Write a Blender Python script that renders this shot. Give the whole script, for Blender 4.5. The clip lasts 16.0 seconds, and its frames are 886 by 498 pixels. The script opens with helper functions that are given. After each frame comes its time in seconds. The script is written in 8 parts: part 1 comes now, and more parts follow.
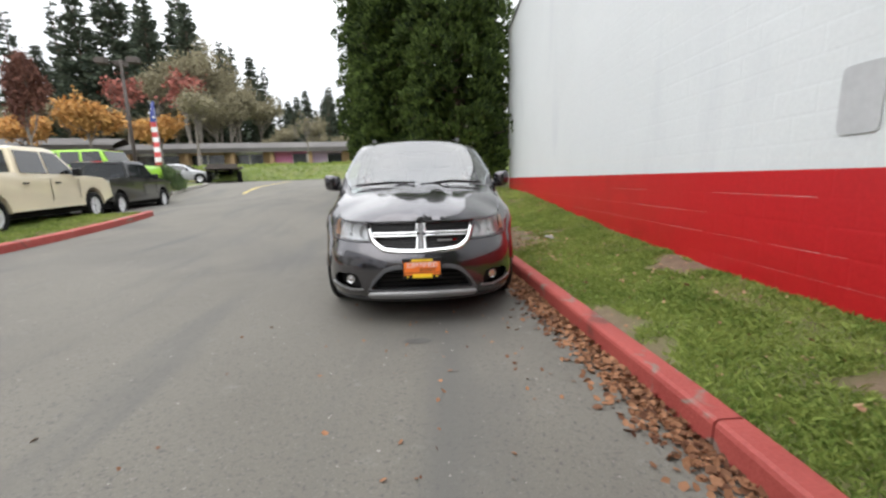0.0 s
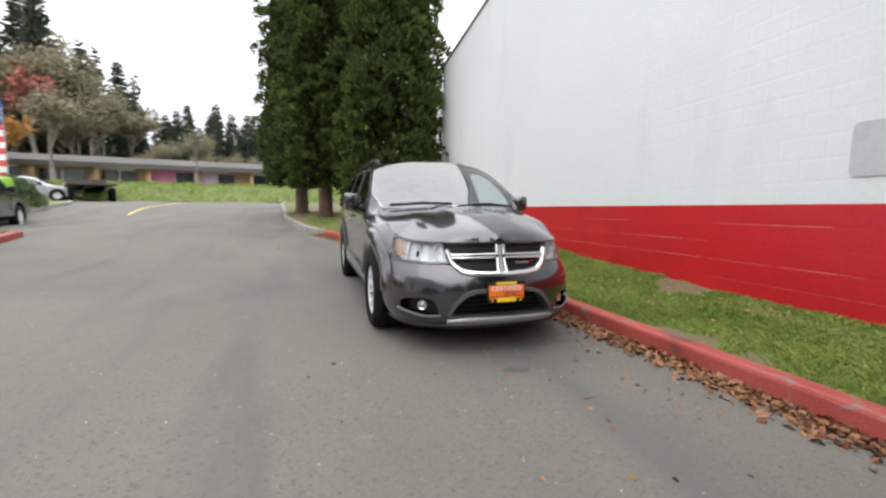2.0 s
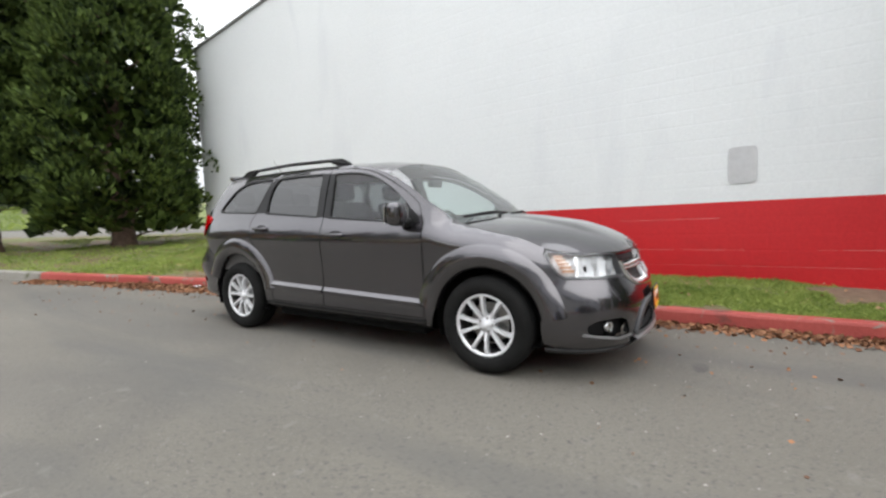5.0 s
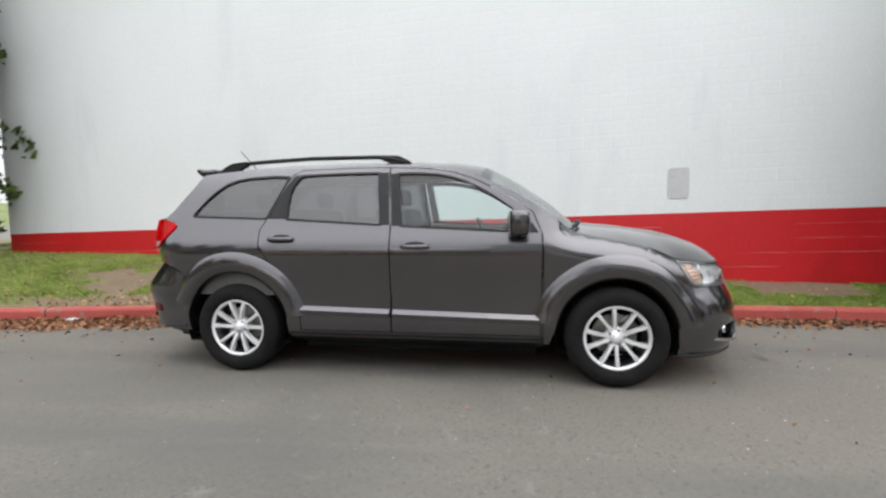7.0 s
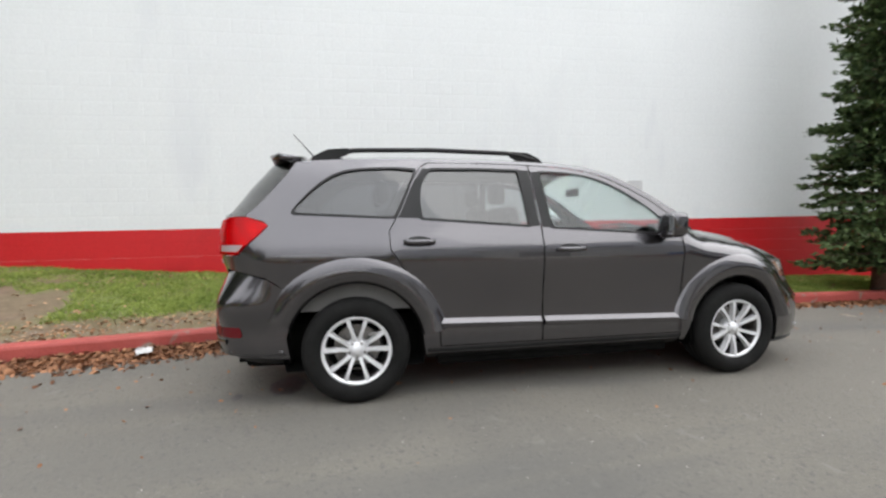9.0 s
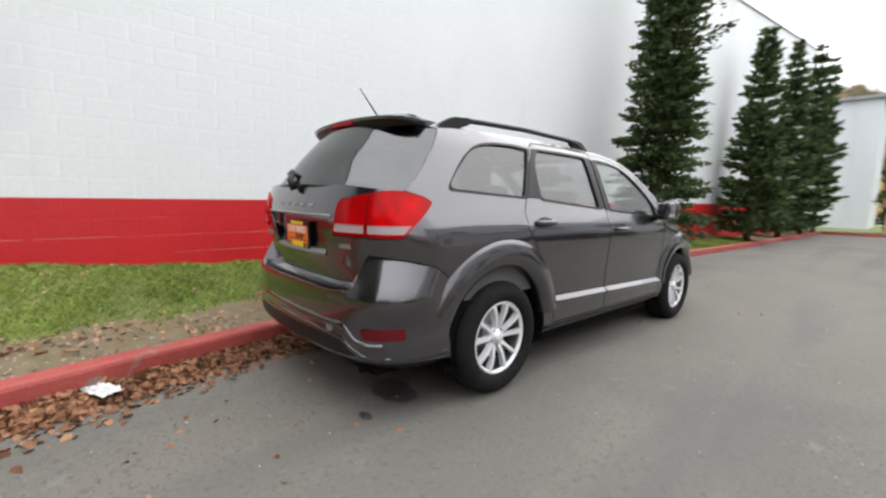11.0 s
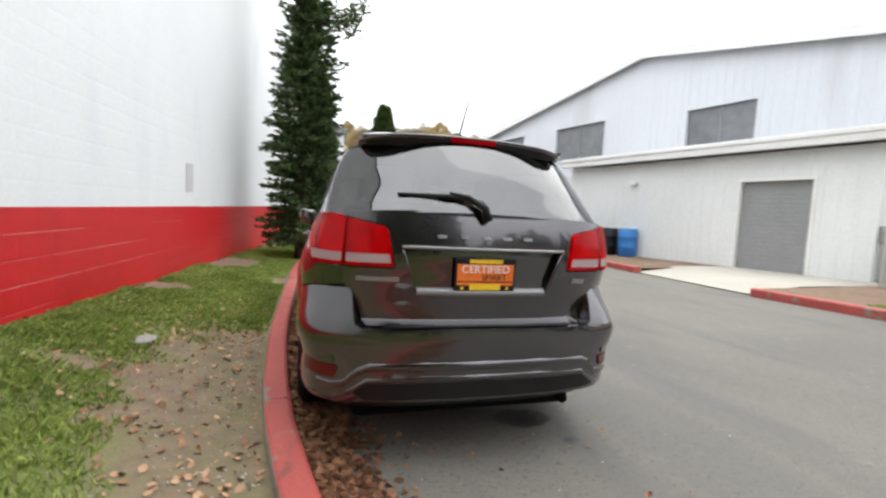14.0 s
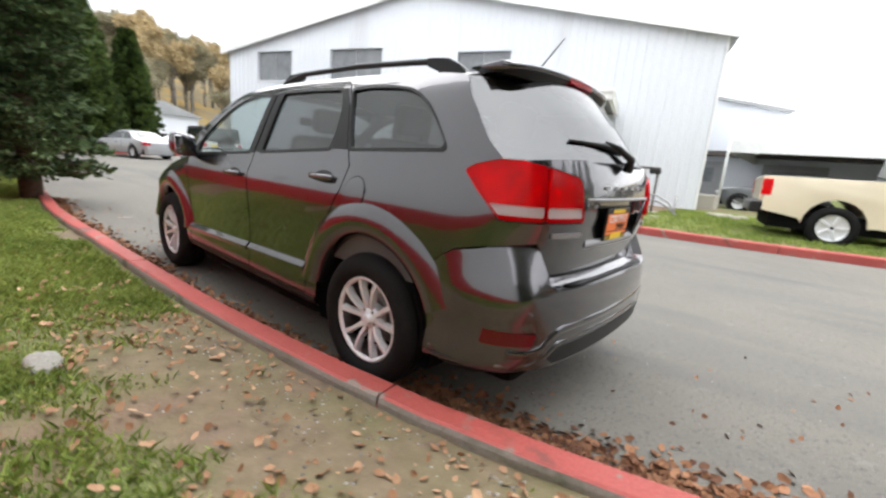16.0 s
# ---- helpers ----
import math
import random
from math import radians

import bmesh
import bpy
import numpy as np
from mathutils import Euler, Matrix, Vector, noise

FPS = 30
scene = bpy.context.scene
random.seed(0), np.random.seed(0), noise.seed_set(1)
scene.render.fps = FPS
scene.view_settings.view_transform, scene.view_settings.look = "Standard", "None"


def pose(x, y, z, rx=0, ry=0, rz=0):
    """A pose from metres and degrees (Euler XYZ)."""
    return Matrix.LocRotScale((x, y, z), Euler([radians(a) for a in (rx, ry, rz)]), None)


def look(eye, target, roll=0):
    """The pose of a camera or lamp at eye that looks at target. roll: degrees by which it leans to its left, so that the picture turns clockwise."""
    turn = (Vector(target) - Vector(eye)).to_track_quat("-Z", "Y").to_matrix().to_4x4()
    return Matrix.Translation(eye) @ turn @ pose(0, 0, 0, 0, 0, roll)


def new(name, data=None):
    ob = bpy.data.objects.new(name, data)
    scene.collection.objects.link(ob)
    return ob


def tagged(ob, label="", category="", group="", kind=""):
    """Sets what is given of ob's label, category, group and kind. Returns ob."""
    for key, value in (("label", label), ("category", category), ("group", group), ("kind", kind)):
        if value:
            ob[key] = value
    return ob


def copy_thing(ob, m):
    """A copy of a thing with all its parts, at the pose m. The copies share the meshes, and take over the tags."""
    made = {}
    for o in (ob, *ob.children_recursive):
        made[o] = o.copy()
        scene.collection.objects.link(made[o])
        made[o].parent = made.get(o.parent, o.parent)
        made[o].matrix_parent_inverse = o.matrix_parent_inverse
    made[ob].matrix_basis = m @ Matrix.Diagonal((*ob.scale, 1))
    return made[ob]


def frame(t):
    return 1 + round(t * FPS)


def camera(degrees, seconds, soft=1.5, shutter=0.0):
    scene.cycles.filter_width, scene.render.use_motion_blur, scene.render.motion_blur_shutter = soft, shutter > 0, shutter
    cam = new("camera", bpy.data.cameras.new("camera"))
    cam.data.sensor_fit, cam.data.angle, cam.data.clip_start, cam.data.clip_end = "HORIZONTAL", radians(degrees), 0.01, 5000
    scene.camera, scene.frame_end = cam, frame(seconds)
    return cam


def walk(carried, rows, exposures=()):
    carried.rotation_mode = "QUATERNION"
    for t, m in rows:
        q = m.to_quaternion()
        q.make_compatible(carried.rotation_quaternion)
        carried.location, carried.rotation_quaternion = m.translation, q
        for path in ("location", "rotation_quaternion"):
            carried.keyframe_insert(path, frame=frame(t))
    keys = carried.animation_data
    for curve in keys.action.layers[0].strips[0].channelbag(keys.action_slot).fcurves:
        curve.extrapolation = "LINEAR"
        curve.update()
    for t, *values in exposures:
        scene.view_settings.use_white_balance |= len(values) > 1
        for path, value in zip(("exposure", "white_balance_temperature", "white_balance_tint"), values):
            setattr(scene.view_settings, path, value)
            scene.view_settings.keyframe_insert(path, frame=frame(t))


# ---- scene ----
import mathutils
import mathutils.geometry
cam = camera(92.5, 16.0, soft=2.4, shutter=0.45)
PATH = [
    (0, (-0.027, -5.791, 1.249), (0.09, -3.827, 0.895), -1.6),
    (0.5, (-0.14, -5.774, 1.23), (-0.122, -3.807, 0.872), -1.6),
    (1, (-0.505, -5.75, 1.188), (-0.204, -3.797, 0.882), -2.1),
    (1.5, (-0.966, -5.563, 1.18), (-0.548, -3.621, 0.943), -0.6),
    (2, (-1.457, -5.331, 1.164), (-0.838, -3.442, 0.948), 0.8),
    (2.5, (-1.894, -5.125, 1.089), (-1.017, -3.338, 0.896), -0.9),
    (3, (-2.315, -4.728, 1.112), (-1.163, -3.103, 0.925), -1.9),
    (3.5, (-2.708, -4.291, 1.111), (-1.387, -2.799, 0.939), -1.3),
    (4, (-3.026, -3.809, 1.124), (-1.566, -2.452, 0.956), -1.3),
    (6.5, (-3.875, -1.228, 1.206), (-1.951, -0.704, 1.054), -1.5),
    (7, (-3.895, -0.739, 1.223), (-1.929, -0.412, 1.068), -1.0),
    (7.5, (-3.959, -0.241, 1.209), (-1.972, -0.086, 1.036), -0.8),
    (8, (-3.897, 0.29, 1.207), (-1.906, 0.254, 1.027), -1.2),
    (8.5, (-3.821, 0.853, 1.197), (-1.839, 0.676, 0.996), -2.0),
    (9, (-3.637, 1.399, 1.206), (-1.676, 1.026, 1.071), -0.2),
    (11.5, (-2.099, 3.751, 1.174), (-0.865, 2.19, 0.973), 1.6),
    (12, (-1.603, 3.975, 1.138), (-0.67, 2.21, 1.013), 1.3),
    (12.5, (-0.986, 4.223, 1.212), (-0.436, 2.303, 1.104), 2.4),
    (13, (-0.399, 4.328, 1.209), (-0.108, 2.351, 1.117), 2.6),
    (13.5, (0.17, 4.329, 1.218), (0.06, 2.335, 1.102), 4.4),
    (14, (0.748, 4.289, 1.232), (0.224, 2.364, 1.086), 3.0),
    (14.5, (1.276, 4.047, 1.22), (0.446, 2.229, 1.137), 0.4),
    (15, (1.695, 3.785, 1.201), (0.542, 2.156, 1.082), 1.7),
    (15.5, (2.009, 3.481, 1.163), (0.664, 2.027, 0.887), 5.6),
    (16, (2.234, 3.087, 1.198), (0.735, 1.825, 0.799), 4.9),
]
walk(cam, [(t, look(eye, target, roll)) for t, eye, target, roll in PATH], exposures=[(0, 0.04), (4.2, 0.04), (9, 0.06), (12.5, 0.16), (13.5, 0.22), (14.5, 0.32), (15.3, 0.42), (16, 0.58)])

# ---- world and light ----
world = bpy.data.worlds.new("overcast")
scene.world = world
world.use_nodes = True
wn, wl = world.node_tree.nodes, world.node_tree.links
wn.clear()
w_out = wn.new("ShaderNodeOutputWorld")
w_bg = wn.new("ShaderNodeBackground")
w_sky = wn.new("ShaderNodeTexSky")
w_sky.sky_type = "NISHITA"
w_sky.sun_disc = False
w_sky.sun_elevation = radians(38)
w_sky.sun_rotation = radians(200)
w_noise = wn.new("ShaderNodeTexNoise")
w_noise.inputs["Scale"].default_value = 2.2
w_noise.inputs["Detail"].default_value = 5
w_ramp = wn.new("ShaderNodeValToRGB")
w_ramp.color_ramp.elements[0].position, w_ramp.color_ramp.elements[0].color = 0.25, (12.5, 12.9, 13.6, 1)
w_ramp.color_ramp.elements[1].position, w_ramp.color_ramp.elements[1].color = 0.8, (16.5, 16.6, 16.8, 1)
w_mix = wn.new("ShaderNodeMixRGB")
w_mix.inputs[0].default_value = 0.93
w_bg.inputs["Strength"].default_value = 0.1
# an overcast sky is about three times as bright overhead as at the horizon
w_tc, w_sep, w_up, w_mul = wn.new("ShaderNodeTexCoord"), wn.new("ShaderNodeSeparateXYZ"), wn.new("ShaderNodeMapRange"), wn.new("ShaderNodeMixRGB")
w_up.inputs["From Min"].default_value, w_up.inputs["From Max"].default_value = 0.0, 1.0
w_up.inputs["To Min"].default_value, w_up.inputs["To Max"].default_value = 0.66, 2.2
w_mul.blend_type, w_mul.inputs[0].default_value = "MULTIPLY", 1.0
wl.new(w_tc.outputs["Generated"], w_sep.inputs[0])
wl.new(w_sep.outputs["Z"], w_up.inputs["Value"])
wl.new(w_noise.outputs["Fac"], w_ramp.inputs["Fac"])
wl.new(w_sky.outputs["Color"], w_mix.inputs[1])
wl.new(w_ramp.outputs["Color"], w_mix.inputs[2])
wl.new(w_mix.outputs["Color"], w_mul.inputs[1])
wl.new(w_up.outputs["Result"], w_mul.inputs[2])
wl.new(w_mul.outputs["Color"], w_bg.inputs["Color"])
wl.new(w_bg.outputs["Background"], w_out.inputs["Surface"])

sun = new("sun", bpy.data.lights.new("sun", "SUN"))
sun.data.energy, sun.data.angle, sun.data.color = 0.9, radians(70), (1.0, 0.97, 0.92)
sun.matrix_world = look((-8, -14, 20), (0, 0, 0))


# ---- materials ----
def material(name, dark, light, rough=0.7, metal=0.0, grain=40.0, patch=1.5, bump=0.15, coat=0.0, spread=0.5, bump_size=None, spec=0.5, island=0.0, per_object=0.0):
    """A surface that varies between two colours at a fine and a coarse scale, with a fine relief."""
    m = bpy.data.materials.new(name)
    m.use_nodes = True
    n, l = m.node_tree.nodes, m.node_tree.links
    b = n["Principled BSDF"]
    b.inputs["Roughness"].default_value, b.inputs["Metallic"].default_value = rough, metal
    b.inputs["Coat Weight"].default_value, b.inputs["Specular IOR Level"].default_value = coat, spec
    b.inputs["Coat Roughness"].default_value = 0.03
    tc = n.new("ShaderNodeTexCoord")
    fine, coarse = n.new("ShaderNodeTexNoise"), n.new("ShaderNodeTexNoise")
    fine.inputs["Scale"].default_value, coarse.inputs["Scale"].default_value = grain, patch
    fine.inputs["Detail"].default_value, coarse.inputs["Detail"].default_value = 3, 4
    add, ramp = n.new("ShaderNodeMath"), n.new("ShaderNodeMapRange")
    mix = n.new("ShaderNodeMixRGB")
    add.operation = "ADD"
    l.new(tc.outputs["Object"], fine.inputs["Vector"]), l.new(tc.outputs["Object"], coarse.inputs["Vector"])
    l.new(fine.outputs["Fac"], add.inputs[0]), l.new(coarse.outputs["Fac"], add.inputs[1])
    last = add
    if island or per_object:
        src = n.new("ShaderNodeNewGeometry" if island else "ShaderNodeObjectInfo")
        scale = n.new("ShaderNodeMath")
        scale.operation = "MULTIPLY_ADD"
        scale.inputs[1].default_value, scale.inputs[2].default_value = (island or per_object), -0.5 * (island or per_object)
        l.new(src.outputs["Random Per Island" if island else "Random"], scale.inputs[0])
        last = n.new("ShaderNodeMath")
        last.operation = "ADD"
        l.new(add.outputs[0], last.inputs[0]), l.new(scale.outputs[0], last.inputs[1])
    ramp.inputs["From Min"].default_value, ramp.inputs["From Max"].default_value = 1 - 0.5 * spread, 1 + 0.5 * spread
    l.new(last.outputs[0], ramp.inputs["Value"])
    mix.inputs[1].default_value, mix.inputs[2].default_value = (*dark, 1), (*light, 1)
    l.new(ramp.outputs["Result"], mix.inputs[0]), l.new(mix.outputs["Color"], b.inputs["Base Color"])
    if bump:
        bn = n.new("ShaderNodeBump")
        bn.inputs["Strength"].default_value, bn.inputs["Distance"].default_value = bump, 0.01
        src = fine
        if bump_size:
            src = n.new("ShaderNodeTexNoise")
            src.inputs["Scale"].default_value, src.inputs["Detail"].default_value = bump_size, 4
            l.new(tc.outputs["Object"], src.inputs["Vector"])
        l.new(src.outputs["Fac"], bn.inputs["Height"]), l.new(bn.outputs["Normal"], b.inputs["Normal"])
    return m


def over(m, colour, scale, low, high, rough=None, detail=6, distortion=0.6, stretch=(1, 1, 1)):
    """Adds patches of a second colour to a material: stains, wear, moss or bare soil."""
    n, l = m.node_tree.nodes, m.node_tree.links
    b = n["Principled BSDF"]
    before = b.inputs["Base Color"].links[0].from_socket
    tc, mp, no, mr, mix = n.new("ShaderNodeTexCoord"), n.new("ShaderNodeMapping"), n.new("ShaderNodeTexNoise"), n.new("ShaderNodeMapRange"), n.new("ShaderNodeMixRGB")
    mp.inputs["Scale"].default_value = stretch
    no.inputs["Scale"].default_value, no.inputs["Detail"].default_value, no.inputs["Distortion"].default_value = scale, detail, distortion
    mr.inputs["From Min"].default_value, mr.inputs["From Max"].default_value = low, high
    l.new(tc.outputs["Object"], mp.inputs["Vector"]), l.new(mp.outputs["Vector"], no.inputs["Vector"])
    l.new(no.outputs["Fac"], mr.inputs["Value"]), l.new(mr.outputs["Result"], mix.inputs[0])
    l.new(before, mix.inputs[1])
    mix.inputs[2].default_value = (*colour, 1)
    l.new(mix.outputs["Color"], b.inputs["Base Color"])
    return m


def glass(name, tint, rough=0.0, ior=2.0):
    """A thin tinted pane: part of the light goes straight through, part is mirrored."""
    m = bpy.data.materials.new(name)
    m.use_nodes = True
    n, l = m.node_tree.nodes, m.node_tree.links
    n.clear()
    out, mix, tr, gl, lw = n.new("ShaderNodeOutputMaterial"), n.new("ShaderNodeMixShader"), n.new("ShaderNodeBsdfTransparent"), n.new("ShaderNodeBsdfGlossy"), n.new("ShaderNodeLayerWeight")
    po, fr = n.new("ShaderNodeMath"), n.new("ShaderNodeMath")
    f0 = ((ior - 1) / (ior + 1)) ** 2
    po.operation, fr.operation, lw.inputs["Blend"].default_value = "POWER", "MULTIPLY_ADD", 0.5
    po.inputs[1].default_value, fr.inputs[1].default_value, fr.inputs[2].default_value = 5.0, 1 - f0, f0
    l.new(lw.outputs["Facing"], po.inputs[0]), l.new(po.outputs[0], fr.inputs[0])
    tr.inputs["Color"].default_value = (*tint, 1)
    gl.inputs["Roughness"].default_value = rough
    l.new(fr.outputs[0], mix.inputs[0]), l.new(tr.outputs["BSDF"], mix.inputs[1]), l.new(gl.outputs["BSDF"], mix.inputs[2])
    l.new(mix.outputs["Shader"], out.inputs["Surface"])
    return m


M = {}
M["asphalt"] = over(over(material("worn_asphalt", (0.115, 0.107, 0.090), (0.184, 0.172, 0.146), 0.86, grain=160, patch=0.6, bump=0.5, spread=0.9), (0.100, 0.095, 0.086), 0.35, 0.52, 0.75), (0.195, 0.186, 0.168), 7, 0.64, 0.78)
over(M["asphalt"], (0.085, 0.081, 0.075), 45, 0.55, 0.7, detail=3), over(M["asphalt"], (0.205, 0.195, 0.178), 90, 0.60, 0.72, detail=2), over(M["asphalt"], (0.10, 0.098, 0.092), 0.8, 0.5, 0.75, stretch=(1.6, 0.25, 1))
M["white_block"] = over(material("white_painted_block", (0.69, 0.712, 0.715), (0.785, 0.808, 0.81), 0.55, grain=30, patch=0.5, bump=0.12, spread=0.9, bump_size=90), (0.66, 0.68, 0.70), 0.9, 0.58, 0.75, stretch=(1, 1, 0.25))
M["red_block"] = over(material("red_painted_block", (0.47, 0.009, 0.014), (0.60, 0.018, 0.022), 0.42, grain=30, patch=0.6, bump=0.12, spread=0.9, bump_size=90), (0.42, 0.011, 0.014), 1.2, 0.55, 0.75)
M["pale_joint"] = material("pale_pink_joint", (0.55, 0.16, 0.15), (0.72, 0.38, 0.36), 0.7, grain=30, patch=3, bump=0.1)
M["grass_soil"] = over(over(material("lawn_soil", (0.085, 0.100, 0.028), (0.17, 0.19, 0.058), 0.95, grain=55, patch=1.2, bump=0.6, spread=0.8), (0.17, 0.12, 0.07), 0.55, 0.50, 0.60), (0.11, 0.08, 0.05), 9, 0.6, 0.7)
M["far_grass"] = over(material("far_grass", (0.09, 0.13, 0.035), (0.17, 0.20, 0.07), 0.95, grain=6, patch=0.4, bump=0.3, spread=0.8), (0.22, 0.19, 0.09), 0.25, 0.5, 0.65)
M["hill_brush"] = over(material("autumn_brush", (0.17, 0.135, 0.075), (0.30, 0.245, 0.14), 0.95, grain=4, patch=0.3, bump=0.4, spread=0.8), (0.36, 0.24, 0.08), 0.2, 0.5, 0.65)
M["kerb_red"] = over(over(material("worn_red_kerb_paint", (0.29, 0.045, 0.037), (0.42, 0.085, 0.070), 0.62, grain=60, patch=2.5, bump=0.35, spread=0.8), (0.22, 0.17, 0.14), 4.5, 0.60, 0.66), (0.08, 0.045, 0.035), 2.2, 0.62, 0.72)
M["kerb_bare"] = over(material("weathered_concrete", (0.20, 0.19, 0.165), (0.34, 0.325, 0.29), 0.85, grain=70, patch=2, bump=0.4, spread=0.8), (0.10, 0.11, 0.06), 3, 0.56, 0.7)
M["concrete"] = material("pale_concrete", (0.33, 0.305, 0.26), (0.45, 0.42, 0.36), 0.85, grain=50, patch=0.8, bump=0.3, spread=0.8)
M["soil"] = over(material("bare_soil", (0.12, 0.075, 0.045), (0.22, 0.15, 0.10), 0.95, grain=60, patch=2, bump=0.6, spread=0.8), (0.27, 0.20, 0.13), 14, 0.58, 0.7)
M["grey_patch"] = material("grey_paint_patch", (0.50, 0.505, 0.51), (0.56, 0.565, 0.57), 0.6, grain=20, patch=2, bump=0.1)
M["siding"] = over(material("painted_steel_siding", (0.60, 0.625, 0.66), (0.69, 0.71, 0.745), 0.5, grain=15, patch=0.3, bump=0.05, spread=0.9), (0.56, 0.57, 0.59), 0.5, 0.56, 0.75, stretch=(1, 1, 0.15))
M["siding_cream"] = material("off_white_siding", (0.66, 0.68, 0.67), (0.74, 0.755, 0.74), 0.55, grain=15, patch=0.4, bump=0.05)
M["trim_white"] = material("white_trim", (0.70, 0.70, 0.68), (0.80, 0.80, 0.78), 0.5, grain=20, patch=1, bump=0.05)
M["grey_metal"] = material("grey_sheet_metal", (0.26, 0.265, 0.265), (0.33, 0.335, 0.335), 0.5, grain=20, patch=0.8, bump=0.05, metal=0.2)
M["dark_pane"] = material("dark_window", (0.13, 0.14, 0.15), (0.26, 0.27, 0.28), 0.12, grain=3, patch=0.6, bump=0, spread=1.0)
M["bark"] = material("reddish_bark", (0.06, 0.04, 0.028), (0.16, 0.105, 0.075), 0.9, grain=35, patch=3, bump=0.8)
M["bark_grey"] = material("grey_bark", (0.11, 0.10, 0.085), (0.24, 0.215, 0.185), 0.9, grain=30, patch=3, bump=0.8)


def leafy(name, dark, light):
    return material(name, dark, light, 0.75, grain=3, patch=0.8, bump=0, spread=0.8, island=0.8, spec=0.25)


M["needle"] = leafy("cypress_foliage", (0.010, 0.022, 0.006), (0.105, 0.155, 0.034))
M["needle_dark"] = leafy("dark_fir_foliage", (0.028, 0.052, 0.020), (0.115, 0.165, 0.062))
# far firs: haze mixed into the colour, paler and greyer than near ones
M["needle_far_hazed"] = leafy("hazed_far_fir_foliage", (0.042, 0.060, 0.044), (0.12, 0.145, 0.10))
M["leaf_orange"] = leafy("orange_autumn_leaves", (0.42, 0.21, 0.07), (0.64, 0.38, 0.13))
M["leaf_red"] = leafy("red_autumn_leaves", (0.27, 0.09, 0.075), (0.44, 0.17, 0.13))
M["leaf_rust"] = leafy("rust_brown_leaves", (0.09, 0.04, 0.032), (0.19, 0.085, 0.06))
M["leaf_olive"] = leafy("olive_autumn_leaves", (0.18, 0.165, 0.105), (0.35, 0.315, 0.20))
M["leaf_tan"] = leafy("faded_tan_leaves", (0.33, 0.25, 0.13), (0.52, 0.41, 0.23))
M["leaf_dry"] = leafy("dry_tan_leaves", (0.22, 0.11, 0.055), (0.48, 0.30, 0.18))
M["leaf_litter"] = leafy("dry_leaf_litter", (0.10, 0.042, 0.022), (0.36, 0.18, 0.095))
M["blade"] = leafy("grass_blades", (0.105, 0.165, 0.028), (0.32, 0.385, 0.095))


# ---- builders ----
def empty(name, at=(0, 0, 0), turn=0.0):
    ob = new(name)
    ob.empty_display_size = 0.2
    ob.matrix_basis = pose(*at, 0, 0, turn)
    return ob


def mesh(name, verts, faces, mat, parent=None, label="", smooth=False):
    me = bpy.data.meshes.new(name)
    me.from_pydata([tuple(v) for v in verts], [], faces)
    me.validate()
    if smooth:
        me.shade_smooth()
    me.materials.append(mat)
    ob = new(name, me)
    if parent:
        ob.parent = parent
    if label:
        ob["label"] = label
    return ob


def part(name, bm, mat, parent=None, label="", smooth=False):
    me = bpy.data.meshes.new(name)
    bmesh.ops.recalc_face_normals(bm, faces=bm.faces)
    bm.to_mesh(me)
    bm.free()
    if smooth:
        me.shade_smooth()
    me.materials.append(mat)
    ob = new(name, me)
    if parent:
        ob.parent = parent
    if label:
        ob["label"] = label
    return ob


def add_box(bm, x0, x1, y0, y1, z0, z1, bevel=0.0, m=None):
    made = bmesh.ops.create_cube(bm, size=1)["verts"]
    for v in made:
        v.co = Vector(((x0 + x1) / 2 + v.co.x * (x1 - x0), (y0 + y1) / 2 + v.co.y * (y1 - y0), (z0 + z1) / 2 + v.co.z * (z1 - z0)))
    if bevel:
        edges = list({e for v in made for e in v.link_edges})
        r = bmesh.ops.bevel(bm, geom=edges, offset=bevel, segments=2, affect="EDGES", profile=0.5)
        made = list(set(r["verts"]) | {v for v in made if v.is_valid})
    if m:
        for v in made:
            v.co = m @ v.co
    return made


def box(name, x0, x1, y0, y1, z0, z1, mat, parent=None, bevel=0.0, label="", m=None):
    bm = bmesh.new()
    add_box(bm, x0, x1, y0, y1, z0, z1, bevel, m)
    return part(name, bm, mat, parent, label)


def tube_data(points, radii, sides=8, close=True):
    """Rings round a line of points."""
    verts, faces = [], []
    pts = [Vector(p) for p in points]
    for i, p in enumerate(pts):
        d = (pts[min(i + 1, len(pts) - 1)] - pts[max(i - 1, 0)]).normalized()
        a = d.orthogonal().normalized() if i == 0 else (a - d * a.dot(d)).normalized()
        b = d.cross(a)
        r = radii[i] if hasattr(radii, "__len__") else radii
        for k in range(sides):
            w = 2 * math.pi * k / sides
            verts.append(p + a * (r * math.cos(w)) + b * (r * math.sin(w)))
    for i in range(len(pts) - 1):
        for k in range(sides):
            j = (k + 1) % sides
            faces.append((i * sides + k, i * sides + j, (i + 1) * sides + j, (i + 1) * sides + k))
    if close:
        faces.append(tuple(range(sides - 1, -1, -1)))
        faces.append(tuple((len(pts) - 1) * sides + k for k in range(sides)))
    return verts, faces


def tube(name, points, radii, mat, parent=None, sides=8, label=""):
    v, f = tube_data(points, radii, sides)
    return mesh(name, v, f, mat, parent, label, smooth=True)


def smoothstep(a, b, x):
    t = min(max((x - a) / (b - a), 0.0), 1.0)
    return t * t * (3 - 2 * t)


def table(rows, x):
    """Smooth interpolation in a short table of (x, value)."""
    if x <= rows[0][0]:
        return rows[0][1]
    for (a, u), (b, v) in zip(rows, rows[1:]):
        if x <= b:
            return u + (v - u) * (x - a) / (b - a)
    return rows[-1][1]


